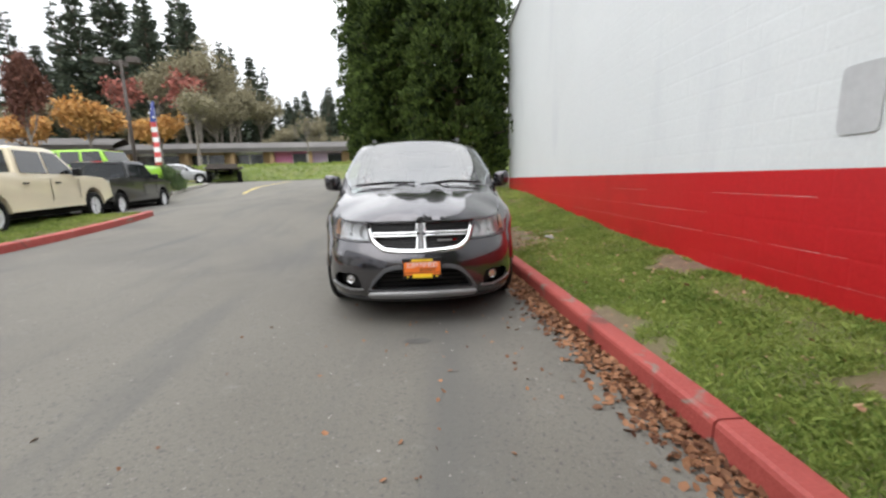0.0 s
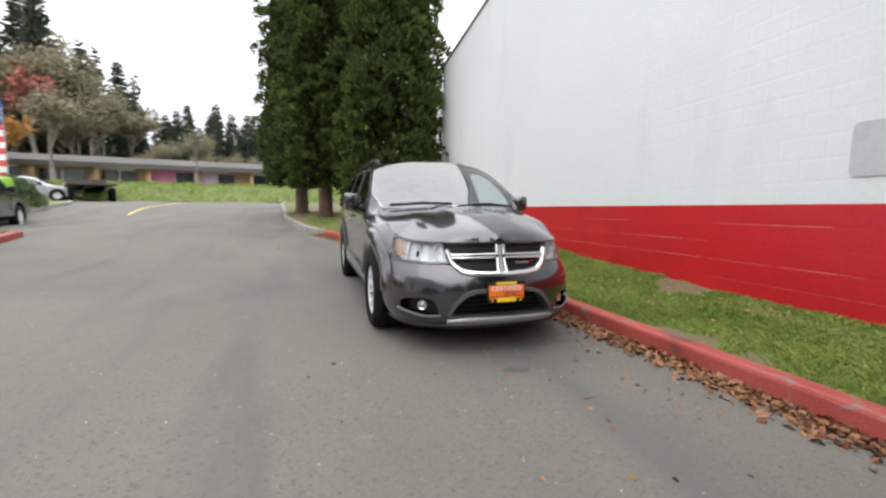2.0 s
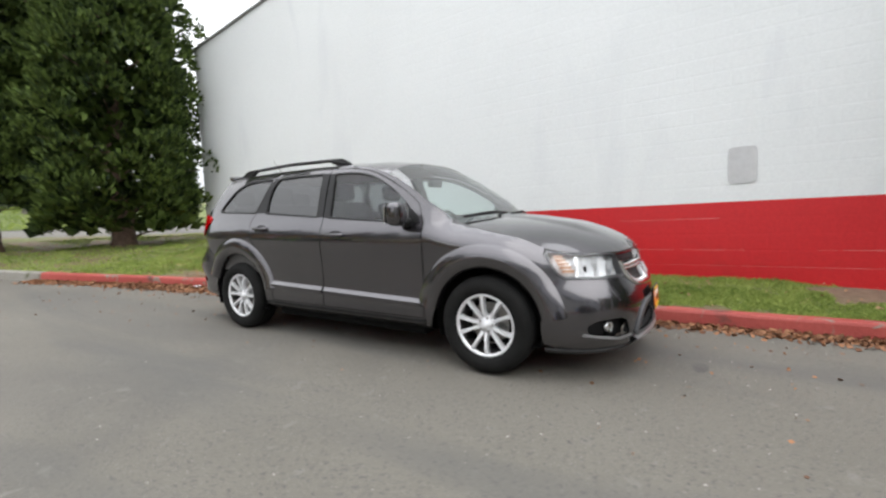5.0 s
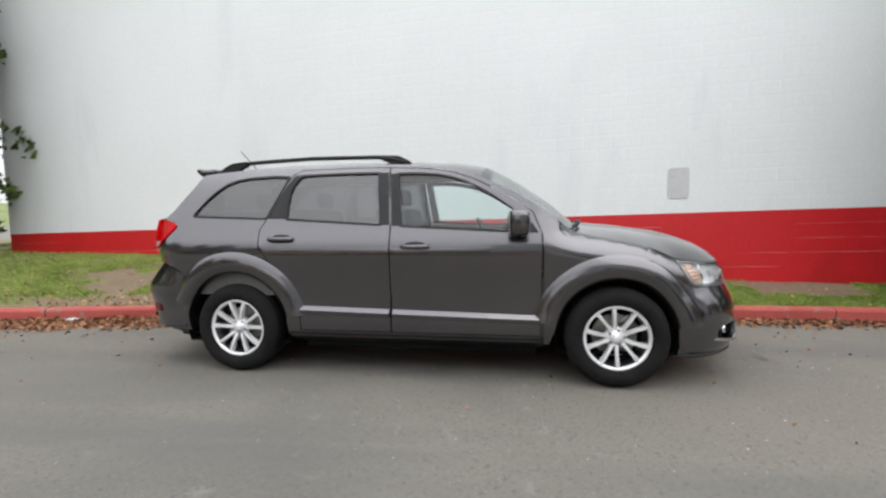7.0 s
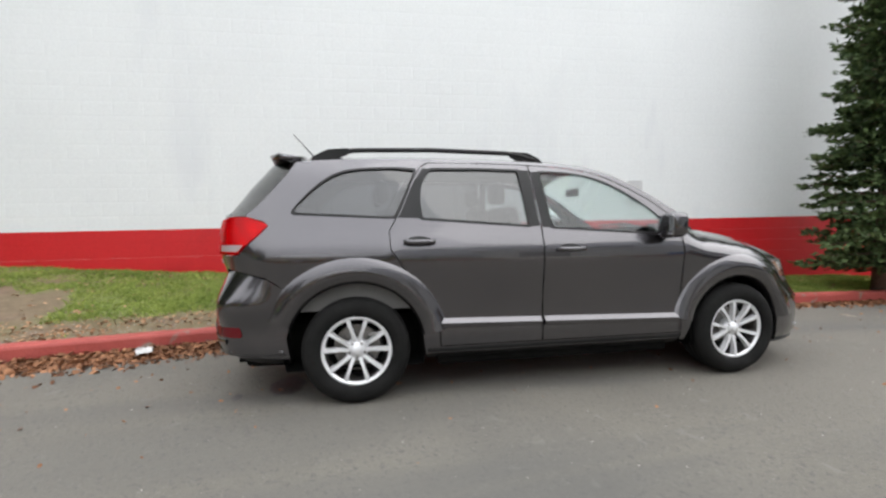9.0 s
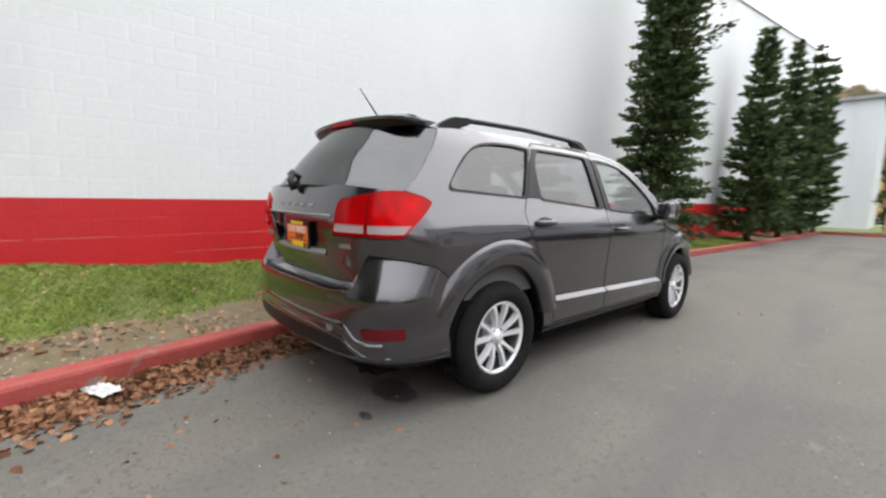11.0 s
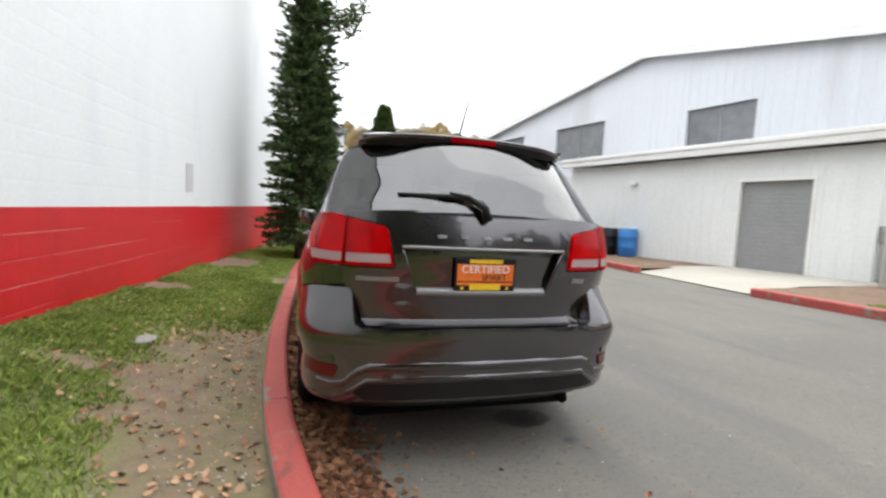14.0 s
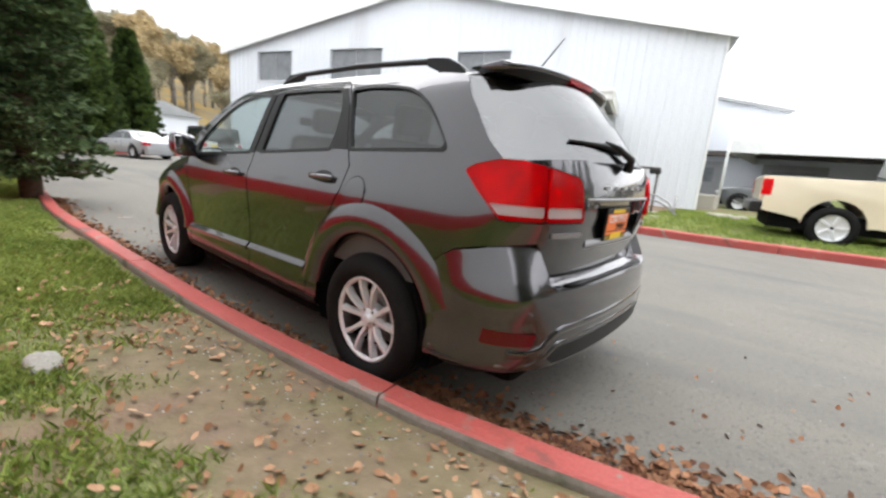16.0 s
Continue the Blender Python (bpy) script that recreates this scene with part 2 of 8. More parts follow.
def rounded(rows, x, reach):
    """The table's value, averaged over a stretch, so that its corners become curves."""
    return sum(table(rows, x + reach * k / 4) for k in range(-4, 5)) / 9


# ---- the lie of the land ----
def road_z(x, y):
    rise = rounded([(3.0, 0.0), (12.0, 0.38), (17.0, 0.72), (24.0, 0.95), (30.0, 0.98), (400.0, 0.98)], y, 2.0)
    side = rounded([(-60, 0.16), (-9.0, 0.16), (-2.0, 0.0), (60, 0.0)], x, 1.0)
    return rise * (1 - 0.75 * smoothstep(-5, -10, x) * smoothstep(18, 13, y)) + side * (1 - smoothstep(8, 20, y))


KERB = [(-60, 0.8), (-22, 0.85), (-11.7, 0.95), (-6.4, 1.14), (-5, 1.23), (-4, 1.24), (-2.5, 1.18), (-1.4, 1.15), (0.3, 1.08), (1.0, 1.01), (1.6, 0.95), (2.1, 0.87), (2.5, 0.79), (2.8, 0.71), (3.5, 0.52), (4.4, 0.25), (5.6, -0.2), (7.2, -0.88), (8.8, -1.5), (12, -2.15), (20, -2.7), (60, -3.5)]


def kerb_x(y):
    return rounded(KERB, y, 0.35)


def wall_x(y):
    return 2.85 + 0.040 * (y + 3.1)


def foot_z(y):
    """Where the lawn meets the wall."""
    return rounded([(-60, 0.10), (-7, 0.14), (-4, 0.22), (-1, 0.25), (2.3, 0.36), (6, 0.58), (10, 0.62), (60, 1.3)], y, 0.6)


def lawn_z(x, y):
    k = kerb_x(y) + 0.18
    t = min(max((x - k) / max(wall_x(y) - k, 0.5), 0.0), 2.0)
    low = road_z(k, y) + 0.085
    return low + (foot_z(y) - low) * t + 0.025 * noise.noise((x * 1.3, y * 1.3, 0.4)) + 0.012 * noise.noise((x * 5, y * 5, 2.4))


def sheet(name, xs_of, ys, z_of, mat, label, category, columns=24):
    """A strip of ground between two edges that follow y."""
    verts, faces = [], []
    for y in ys:
        a, b = xs_of(y)
        for i in range(columns + 1):
            x = a + (b - a) * i / columns
            verts.append((x, y, z_of(x, y)))
    w = columns + 1
    for j in range(len(ys) - 1):
        for i in range(columns):
            faces.append((j * w + i, j * w + i + 1, (j + 1) * w + i + 1, (j + 1) * w + i))
    return tagged(mesh(name, verts, faces, mat, smooth=True), label, category, kind="structure")


def soil_mask(m, name, colour_a, colour_b):
    """Mixes bare soil into a ground material where the mesh says it is worn."""
    n, l = m.node_tree.nodes, m.node_tree.links
    b = n["Principled BSDF"]
    before = b.inputs["Base Color"].links[0].from_socket
    at, no, mx, mix, tc = n.new("ShaderNodeAttribute"), n.new("ShaderNodeTexNoise"), n.new("ShaderNodeMixRGB"), n.new("ShaderNodeMixRGB"), n.new("ShaderNodeTexCoord")
    at.attribute_name = name
    no.inputs["Scale"].default_value, no.inputs["Detail"].default_value = 11, 10
    mx.inputs[1].default_value, mx.inputs[2].default_value = (*colour_a, 1), (*colour_b, 1)
    l.new(tc.outputs["Object"], no.inputs["Vector"]), l.new(no.outputs["Fac"], mx.inputs[0])
    l.new(at.outputs["Fac"], mix.inputs[0]), l.new(before, mix.inputs[1]), l.new(mx.outputs["Color"], mix.inputs[2])
    l.new(mix.outputs["Color"], b.inputs["Base Color"])


def steps(a, b, d):
    n = max(1, round(abs(b - a) / d))
    return [a + (b - a) * i / n for i in range(n + 1)]


def build_ground():
    xs = [-900, -400, -200, -120, -80, -60, -45, -35, -28] + steps(-22, 14, 0.9) + [20, 30, 45, 70, 120, 300, 900]
    ys = [-900, -400, -200, -120, -80, -60, -48, -40] + steps(-34, 60, 1.0) + [75, 100, 150, 300, 900]
    verts = [(x, y, road_z(x, y)) for y in ys for x in xs]
    w = len(xs)
    faces = [(j * w + i, j * w + i + 1, (j + 1) * w + i + 1, (j + 1) * w + i) for j in range(len(ys) - 1) for i in range(w - 1)]
    tagged(mesh("ground", verts, faces, M["asphalt"], smooth=True), "worn pale grey asphalt driveway with fine cracks and stains", "asphalt", kind="structure")


def kerb_run(name, line, lift, mat_of, label, height=0.15, width=0.19, gap=0.006, length=3.0, depth=0.12, inner=None):
    """Cast kerb sections along a line of (x, y), the road on the line's right hand, with open joints."""
    root = tagged(empty(name), label, "kerb", kind="structure")
    pts = [Vector((x, y)) for x, y in line]
    run = [0.0]
    for a, b in zip(pts, pts[1:]):
        run.append(run[-1] + (b - a).length)

    def at(s):
        s = min(max(s, 0.0), run[-1])
        for i in range(len(pts) - 1):
            if s <= run[i + 1] + 1e-9:
                t = (s - run[i]) / max(run[i + 1] - run[i], 1e-9)
                return pts[i].lerp(pts[i + 1], t), (pts[i + 1] - pts[i]).normalized()

    # road face, rounded shoulder, top, rounded inner shoulder, inner face
    prof = [(0.0, -depth), (0.004, height - 0.03), (0.012, height - 0.010), (0.03, height), (width - 0.02, height), (width - 0.006, height - 0.008), (width, height - 0.03), (width, -depth)]
    n = max(1, round(run[-1] / length))
    for k in range(n):
        a, b = run[-1] * k / n + gap, run[-1] * (k + 1) / n - gap
        cuts = steps(a, b, 0.25)
        verts, faces = [], []
        for s in cuts:
            p, d = at(s)
            inward = Vector((-d.y, d.x))
            j = 0.006 * noise.noise((s * 1.7, k * 3.1, 0.0))
            z = lift(p.x, p.y)
            for u, h in prof:
                q = p + inward * (u + j)
                verts.append((q.x, q.y, z + h + 0.004 * noise.noise((s * 3, h * 9, k))))
        m = len(prof)
        for i in range(len(cuts) - 1):
            for q in range(m - 1):
                faces.append((i * m + q, (i + 1) * m + q, (i + 1) * m + q + 1, i * m + q + 1))
        faces.append(tuple(range(m)))
        faces.append(tuple((len(cuts) - 1) * m + q for q in reversed(range(m))))
        p, _ = at((a + b) / 2)
        ob = mesh("kerb_section", verts, faces, mat_of(p.x, p.y), root, smooth=False)
        if inner:
            ob.data.materials.append(inner)
            for q, f in enumerate(ob.data.polygons):
                f.material_index = 1 if q < (len(cuts) - 1) * (m - 1) and q % (m - 1) >= 5 else 0
    return root


build_ground()
lawn = sheet("lawn_by_wall", lambda y: (kerb_x(y) + 0.135, wall_x(y) + 0.1 if y < 9.6 else 16.0), steps(-29, -8, 0.5) + steps(-7.8, 8, 0.16) + steps(8.4, 9.55, 0.3) + steps(9.62, 42, 0.6), lawn_z, M["grass_soil"], "patchy lawn with bare soil between red kerb and block wall", "lawn", 26)
kerb_run("kerb_by_wall", [(kerb_x(y), y) for y in steps(40, -28, 0.5)], road_z, lambda x, y: M["kerb_red"] if y < 8.3 else M["kerb_bare"], "concrete kerb with worn red paint beside a lawn", width=0.155, inner=M["kerb_bare"])

# ---- block wall ----
WALL_A, WALL_B, COURSES_UP, COURSES_DOWN = -27.6, 9.6, 42, 7


def wall_point(y, z, out):
    """A place on the wall: y along it, z above the red band's upper edge, out towards the road."""
    return Vector((wall_x(y) - out, y + 0.04 * out, 1.155 - 0.016 * y + z))


def top_h(y):
    """The raking top of the wall above the red band's upper edge."""
    return 5.80 - 0.089 * y


def block_mesh(name, y0, y1, z0, z1, mats):
    """One block's face with softened edges, a little proud of its painted-over joints."""
    e, o = 0.018, 0.0007
    ring = [(y0, z0), (y1, z0), (y1, z1), (y0, z1)]
    inner = [(y0 + e, z0 + e), (y1 - e, z0 + e), (y1 - e, z1 - e), (y0 + e, z1 - e)]
    return [wall_point(y, z, 0.0) for y, z in ring] + [wall_point(y, z, o) for y, z in inner]


BLOCK_FACES = [(4, 5, 6, 7), (0, 1, 5, 4), (1, 2, 6, 5), (2, 3, 7, 6), (3, 0, 4, 7)]


def build_wall():
    root = tagged(empty("wall_main"), "tall concrete block wall painted white over a red lower band", "wall", kind="structure")
    low = -0.2 * COURSES_DOWN
    for name, z0, za, zb, mat in (("backing_red", low, 0.0, 0.0, M["red_block"]), ("backing_white", 0.0, top_h(WALL_A), top_h(WALL_B), M["white_block"])):
        v = [wall_point(y, z, o) for o in (0.0, -0.4) for y, z in ((WALL_A, z0), (WALL_B, z0), (WALL_B, zb), (WALL_A, za))]
        f = [(0, 1, 2, 3), (7, 6, 5, 4), (0, 4, 5, 1), (1, 5, 6, 2), (2, 6, 7, 3), (3, 7, 4, 0)]
        mesh(name, v, f, mat, root)
    v = [wall_point(y, z, o) for o in (0.05, -0.45) for y, z in ((WALL_A, top_h(WALL_A)), (WALL_B + 0.05, top_h(WALL_B)), (WALL_B + 0.05, top_h(WALL_B) + 0.05), (WALL_A, top_h(WALL_A) + 0.05))]
    mesh("coping", v, [(0, 1, 2, 3), (7, 6, 5, 4), (0, 4, 5, 1), (1, 5, 6, 2), (2, 6, 7, 3), (3, 7, 4, 0)], M["grey_metal"], root, "thin grey metal coping")
    rest = {True: ([], []), False: ([], [])}
    singles = []
    rng = random.Random(4)
    for c in range(-COURSES_DOWN, COURSES_UP):
        y = WALL_A + (0.2 if c % 2 else 0.0)
        while y < WALL_B - 0.05:
            y1 = min(y + 0.4, WALL_B)
            g = 0.0015
            if c * 0.2 + 0.2 > top_h(y1):
                y += 0.4
                continue
            verts = block_mesh("block", y + g, y1 - g, c * 0.2 + g, c * 0.2 + 0.2 - g, None)
            d = rng.uniform(-0.0004, 0.0004)
            verts = [w + Vector((-d if i > 3 else 0, 0, 0)) for i, w in enumerate(verts)]
            if -5.6 < y < 4.4 and -5 <= c < 7 and len(singles) < 300:
                singles.append((c < 0, verts))
            else:
                vs, fs = rest[c < 0]
                n = len(vs)
                vs += verts
                fs += [tuple(n + i for i in f) for f in BLOCK_FACES]
            y += 0.4
    for red, (vs, fs) in rest.items():
        ob = mesh("red_blocks" if red else "white_blocks", vs, fs, M["red_block"] if red else M["white_block"], root)
        ob["kind"] = "stuff"
    return root, singles


wall_root, wall_singles = build_wall()
# pale broken lines along the red courses' bed joints
rng = random.Random(9)
verts, faces = [], []
for c in (1, 2, 3, 4):
    y = WALL_A
    while y < WALL_B - 0.2:
        y1 = min(y + rng.uniform(0.15, 1.6), WALL_B - 0.05)
        if rng.random() < (0.35, 0.85, 0.85, 0.5)[c - 1]:
            w = rng.uniform(0.0010, 0.0030)
            n = len(verts)
            verts += [wall_point(a, -0.2 * c + d, 0.0012) for a, d in ((y, -w), (y1, -w * 0.6), (y1, w * 0.6), (y, w))]
            faces.append((n, n + 1, n + 2, n + 3))
        y = y1 + rng.uniform(0.0, 0.1)
mesh("worn_joint", verts, faces, M["pale_joint"], wall_root, "pale broken lines along the joints")["kind"] = "stuff"
# painted-over opening with softened corners, and a second one further along
for y0, y1, z0, z1 in ((-3.27, -2.98, 0.22, 0.66),):
    bm = bmesh.new()
    ring = []
    for k in range(24):
        w = 2 * math.pi * k / 24
        cy, cz = math.copysign(abs(math.cos(w)) ** 0.25, math.cos(w)), math.copysign(abs(math.sin(w)) ** 0.25, math.sin(w))
        ring.append(((y0 + y1) / 2 + cy * (y1 - y0) / 2, (z0 + z1) / 2 + cz * (z1 - z0) / 2))
    a = [bm.verts.new(wall_point(y, z, 0.004)) for y, z in ring]
    b = [bm.verts.new(wall_point(y, z, 0.012)) for y, z in ring]
    bm.faces.new(b)
    for k in range(24):
        bm.faces.new((a[k], a[(k + 1) % 24], b[(k + 1) % 24], b[k]))
    part("cover_plate", bm, M["grey_patch"], wall_root, "pale grey painted cover plate")

# rest of the block building behind the wall
bm = bmesh.new()
v = [bm.verts.new(p) for p in [wall_point(WALL_B, -0.7, -0.4), wall_point(WALL_B, top_h(WALL_B), -0.4), (16, 9.4, 5.95), (16, 9.4, 0.2), wall_point(WALL_B, -0.7, -0.7), wall_point(WALL_B, top_h(WALL_B), -0.7), (16, 9.0, 5.95), (16, 9.0, 0.2)]]
for f in ((0, 1, 2, 3), (7, 6, 5, 4), (1, 5, 6, 2), (3, 2, 6, 7), (0, 3, 7, 4), (0, 4, 5, 1)):
    bm.faces.new([v[i] for i in f])
tagged(part("wall_end", bm, M["white_block"]), "end wall of the white block building", "wall", kind="structure")


# ---- far side of the drive: verge, apron, workshop ----
OPP_A = [(-7.75, 7.2), (-7.55, 6.4), (-7.3, 5.0), (-7.05, 3.0), (-6.9, 1.0), (-6.75, -0.6), (-6.65, -1.6)]
OPP_B = [(-6.7, -4.7), (-6.9, -7.0), (-7.2, -10.0), (-7.6, -14.0), (-8.0, -20)]


def opp_x(y):
    return rounded(sorted([(b, a) for a, b in OPP_A + OPP_B]), y, 0.5)


def verge_z(x, y):
    return road_z(x, y) + 0.11 + 0.03 * min(max((opp_x(y) - x) / 3, 0), 1) + 0.015 * noise.noise((x, y, 7.7))


sheet("verge_grass", lambda y: (-30.0 if y > 8.2 else -24.0, opp_x(y) - 0.12), steps(-0.2, 7.0, 0.3), verge_z, M["grass_soil"], "mown grass verge behind a red kerb", "lawn", 40)
sheet("soil_bed", lambda y: (-17.0, opp_x(y) - 0.12), steps(-1.7, -0.2, 0.3), verge_z, M["soil"], "bare soil bed beside the workshop", "soil", 24)
sheet("soil_bed", lambda y: (-16.0, opp_x(y) - 0.12), steps(-20, -4.7, 0.5), verge_z, M["soil"], "bark-brown planting bed along the workshop wall", "soil", 24)
sheet("concrete_apron", lambda y: (-14.5, opp_x(y) - 0.1), steps(-4.95, -1.72, 0.5), lambda x, y: road_z(x, y) + 0.02 + 0.12 * smoothstep(opp_x(y), opp_x(y) - 1.5, x), M["concrete"], "pale concrete apron before the roller door", "concrete", 12)
kerb_run("kerb_opposite", OPP_A[::-1], road_z, lambda x, y: M["kerb_red"], "red painted kerb along the far verge", length=2.4)
kerb_run("kerb_opposite", OPP_B[::-1], road_z, lambda x, y: M["kerb_red"] if y > -6 else M["kerb_bare"], "kerb along the planting bed with a red end", length=2.4)

# workshop: gable wall from its road corner R towards the far corner L
R, L = Vector((-15.0, 0.0, 0.0)), Vector((-8.4, -22.0, 0.0))
U = (L - R).normalized()
OUT = Vector((-U.y, U.x, 0.0))
if OUT.x < 0:
    OUT = -OUT
LONG = (L - R).length
G_M = Matrix(((U.x, OUT.x, 0, R.x), (U.y, OUT.y, 0, R.y), (0, 0, 1, 0), (0, 0, 0, 1)))  # u along, v outwards, z


def gable_z(u):
    return 6.1 + 2.2 * (1 - abs(u - LONG / 2) / (LONG / 2))


def build_workshop():
    root = tagged(empty("workshop_building"), "large pale steel-clad workshop with a low gable and high dark windows", "building")
    wins = [(7.3, 9.6, 4.1, 5.75), (13.3, 16.2, 4.4, 6.0), (18.6, 20.9, 4.6, 6.0)]
    door = (15.2, 17.2, 0.1, 3.55)
    # vertical ribs of the cladding, with openings left out
    holes = wins + [door]
    cuts = sorted({0.0, LONG, LONG / 2, *[h[0] for h in holes], *[h[1] for h in holes], *steps(0, LONG, 0.3)})
    verts, faces = [], []
    for a, b in zip(cuts, cuts[1:]):
        if b - a < 0.01:
            continue
        mid = (a + b) / 2
        spans, z = [], 0.0
        for h in sorted(holes, key=lambda h: h[2]):
            if h[0] - 1e-6 < mid < h[1] + 1e-6:
                spans.append((z, h[2]))
                z = h[3]
        spans.append((z, None))
        for z0, z1 in spans:
            p = [(a, 0.0), (a + 0.03, 0.022), (min(a + 0.09, b), 0.022), (min(a + 0.12, b), 0.0), (b, 0.0)]
            n = len(verts)
            for u, v in p:
                verts.append(G_M @ Vector((u, v, z0)))
                verts.append(G_M @ Vector((u, v, gable_z(u) if z1 is None else z1)))
            for i in range(len(p) - 1):
                if p[i + 1][0] > p[i][0] + 1e-6:
                    faces.append((n + 2 * i, n + 2 * i + 2, n + 2 * i + 3, n + 2 * i + 1))
    mesh("cladding", verts, faces, M["siding"], root, "pale ribbed steel cladding")
    # side and back walls
    bm = bmesh.new()
    for u0, u1, v0, v1 in ((-0.0, 0.15, -26, -0.02), (LONG - 0.15, LONG, -26, -0.02), (0.15, LONG - 0.15, -26, -25.8)):
        add_box(bm, u0, u1, v0, v1, 0, 6.05, 0, G_M)
    part("side_wall", bm, M["siding"], root)
    bm = bmesh.new()
    add_box(bm, 0.15, LONG - 0.15, -0.32, -0.26, 0, 6.0, 0, G_M)
    part("lining", bm, M["dark_pane"], root, "dark interior behind the windows")
    for s in (0, 1):
        bm = bmesh.new()
        u0, u1 = (-0.35, LONG / 2) if s == 0 else (LONG / 2, LONG + 0.35)
        z0, z1 = gable_z(u0), gable_z(u1)
        w = [bm.verts.new(G_M @ Vector((u, v, z))) for v in (0.28, -26.2) for u, z in ((u0, z0), (u1, z1), (u1, z1 + 0.16), (u0, z0 + 0.16))]
        for f in ((0, 1, 2, 3), (7, 6, 5, 4), (0, 4, 5, 1), (1, 5, 6, 2), (2, 6, 7, 3), (3, 7, 4, 0)):
            bm.faces.new([w[i] for i in f])
        part("roof", bm, M["grey_metal"], root, "low-pitched metal roof")
        bm = bmesh.new()
        w = [bm.verts.new(G_M @ Vector((u, v, z))) for v in (0.30, 0.26) for u, z in ((u0, z0 - 0.14), (u1, z1 - 0.14), (u1, z1 + 0.19), (u0, z0 + 0.19))]
        for f in ((0, 1, 2, 3), (7, 6, 5, 4), (0, 4, 5, 1), (1, 5, 6, 2), (2, 6, 7, 3), (3, 7, 4, 0)):
            bm.faces.new([w[i] for i in f])
        part("barge_board", bm, M["trim_white"], root, "weathered white barge board")
    bm = bmesh.new()
    add_box(bm, -0.06, 0.0, -0.05, 0.06, 0, 6.0, 0, G_M)
    part("corner_trim", bm, M["trim_white"], root)
    for u0, u1, z0, z1 in wins:
        bm = bmesh.new()
        add_box(bm, u0, u1, -0.14, -0.11, z0, z1, 0, G_M)
        win = part("window", bm, M["dark_pane"], root, "dark high window")
        bm = bmesh.new()
        for a, b, c, d in ((u0 - 0.06, u0, z0 - 0.06, z1 + 0.06), (u1, u1 + 0.06, z0 - 0.06, z1 + 0.06), (u0, u1, z0 - 0.06, z0), (u0, u1, z1, z1 + 0.06)):
            add_box(bm, a, b, -0.14, 0.045, c, d, 0, G_M)
        part("window_frame", bm, M["siding"], win)
        for u in steps(u0, u1, 1.5)[1:-1]:
            bm = bmesh.new()
            add_box(bm, u - 0.02, u + 0.02, -0.108, -0.08, z0, z1, 0, G_M)
            part("mullion", bm, M["grey_metal"], win)
    bm = bmesh.new()
    add_box(bm, door[0], door[1], -0.12, -0.09, door[2], door[3], 0, G_M)
    shut = part("roller_door", bm, M["siding"], root, "pale grey slatted roller door")
    for k in range(14):
        bm = bmesh.new()
        add_box(bm, door[0], door[1], -0.089, -0.07, door[2] + k * 0.246, door[2] + k * 0.246 + 0.228, 0.008, G_M)
        part("slat", bm, M["siding"], shut)
    for u, z in ((14.6, 3.9), (21.2, 3.6)):
        bm = bmesh.new()
        add_box(bm, u - 0.18, u + 0.18, 0.0, 0.24, z, z + 0.2, 0.02, G_M)
        part("wall_light", bm, M["grey_metal"], root, "dark floodlight box")
    return root


build_workshop()


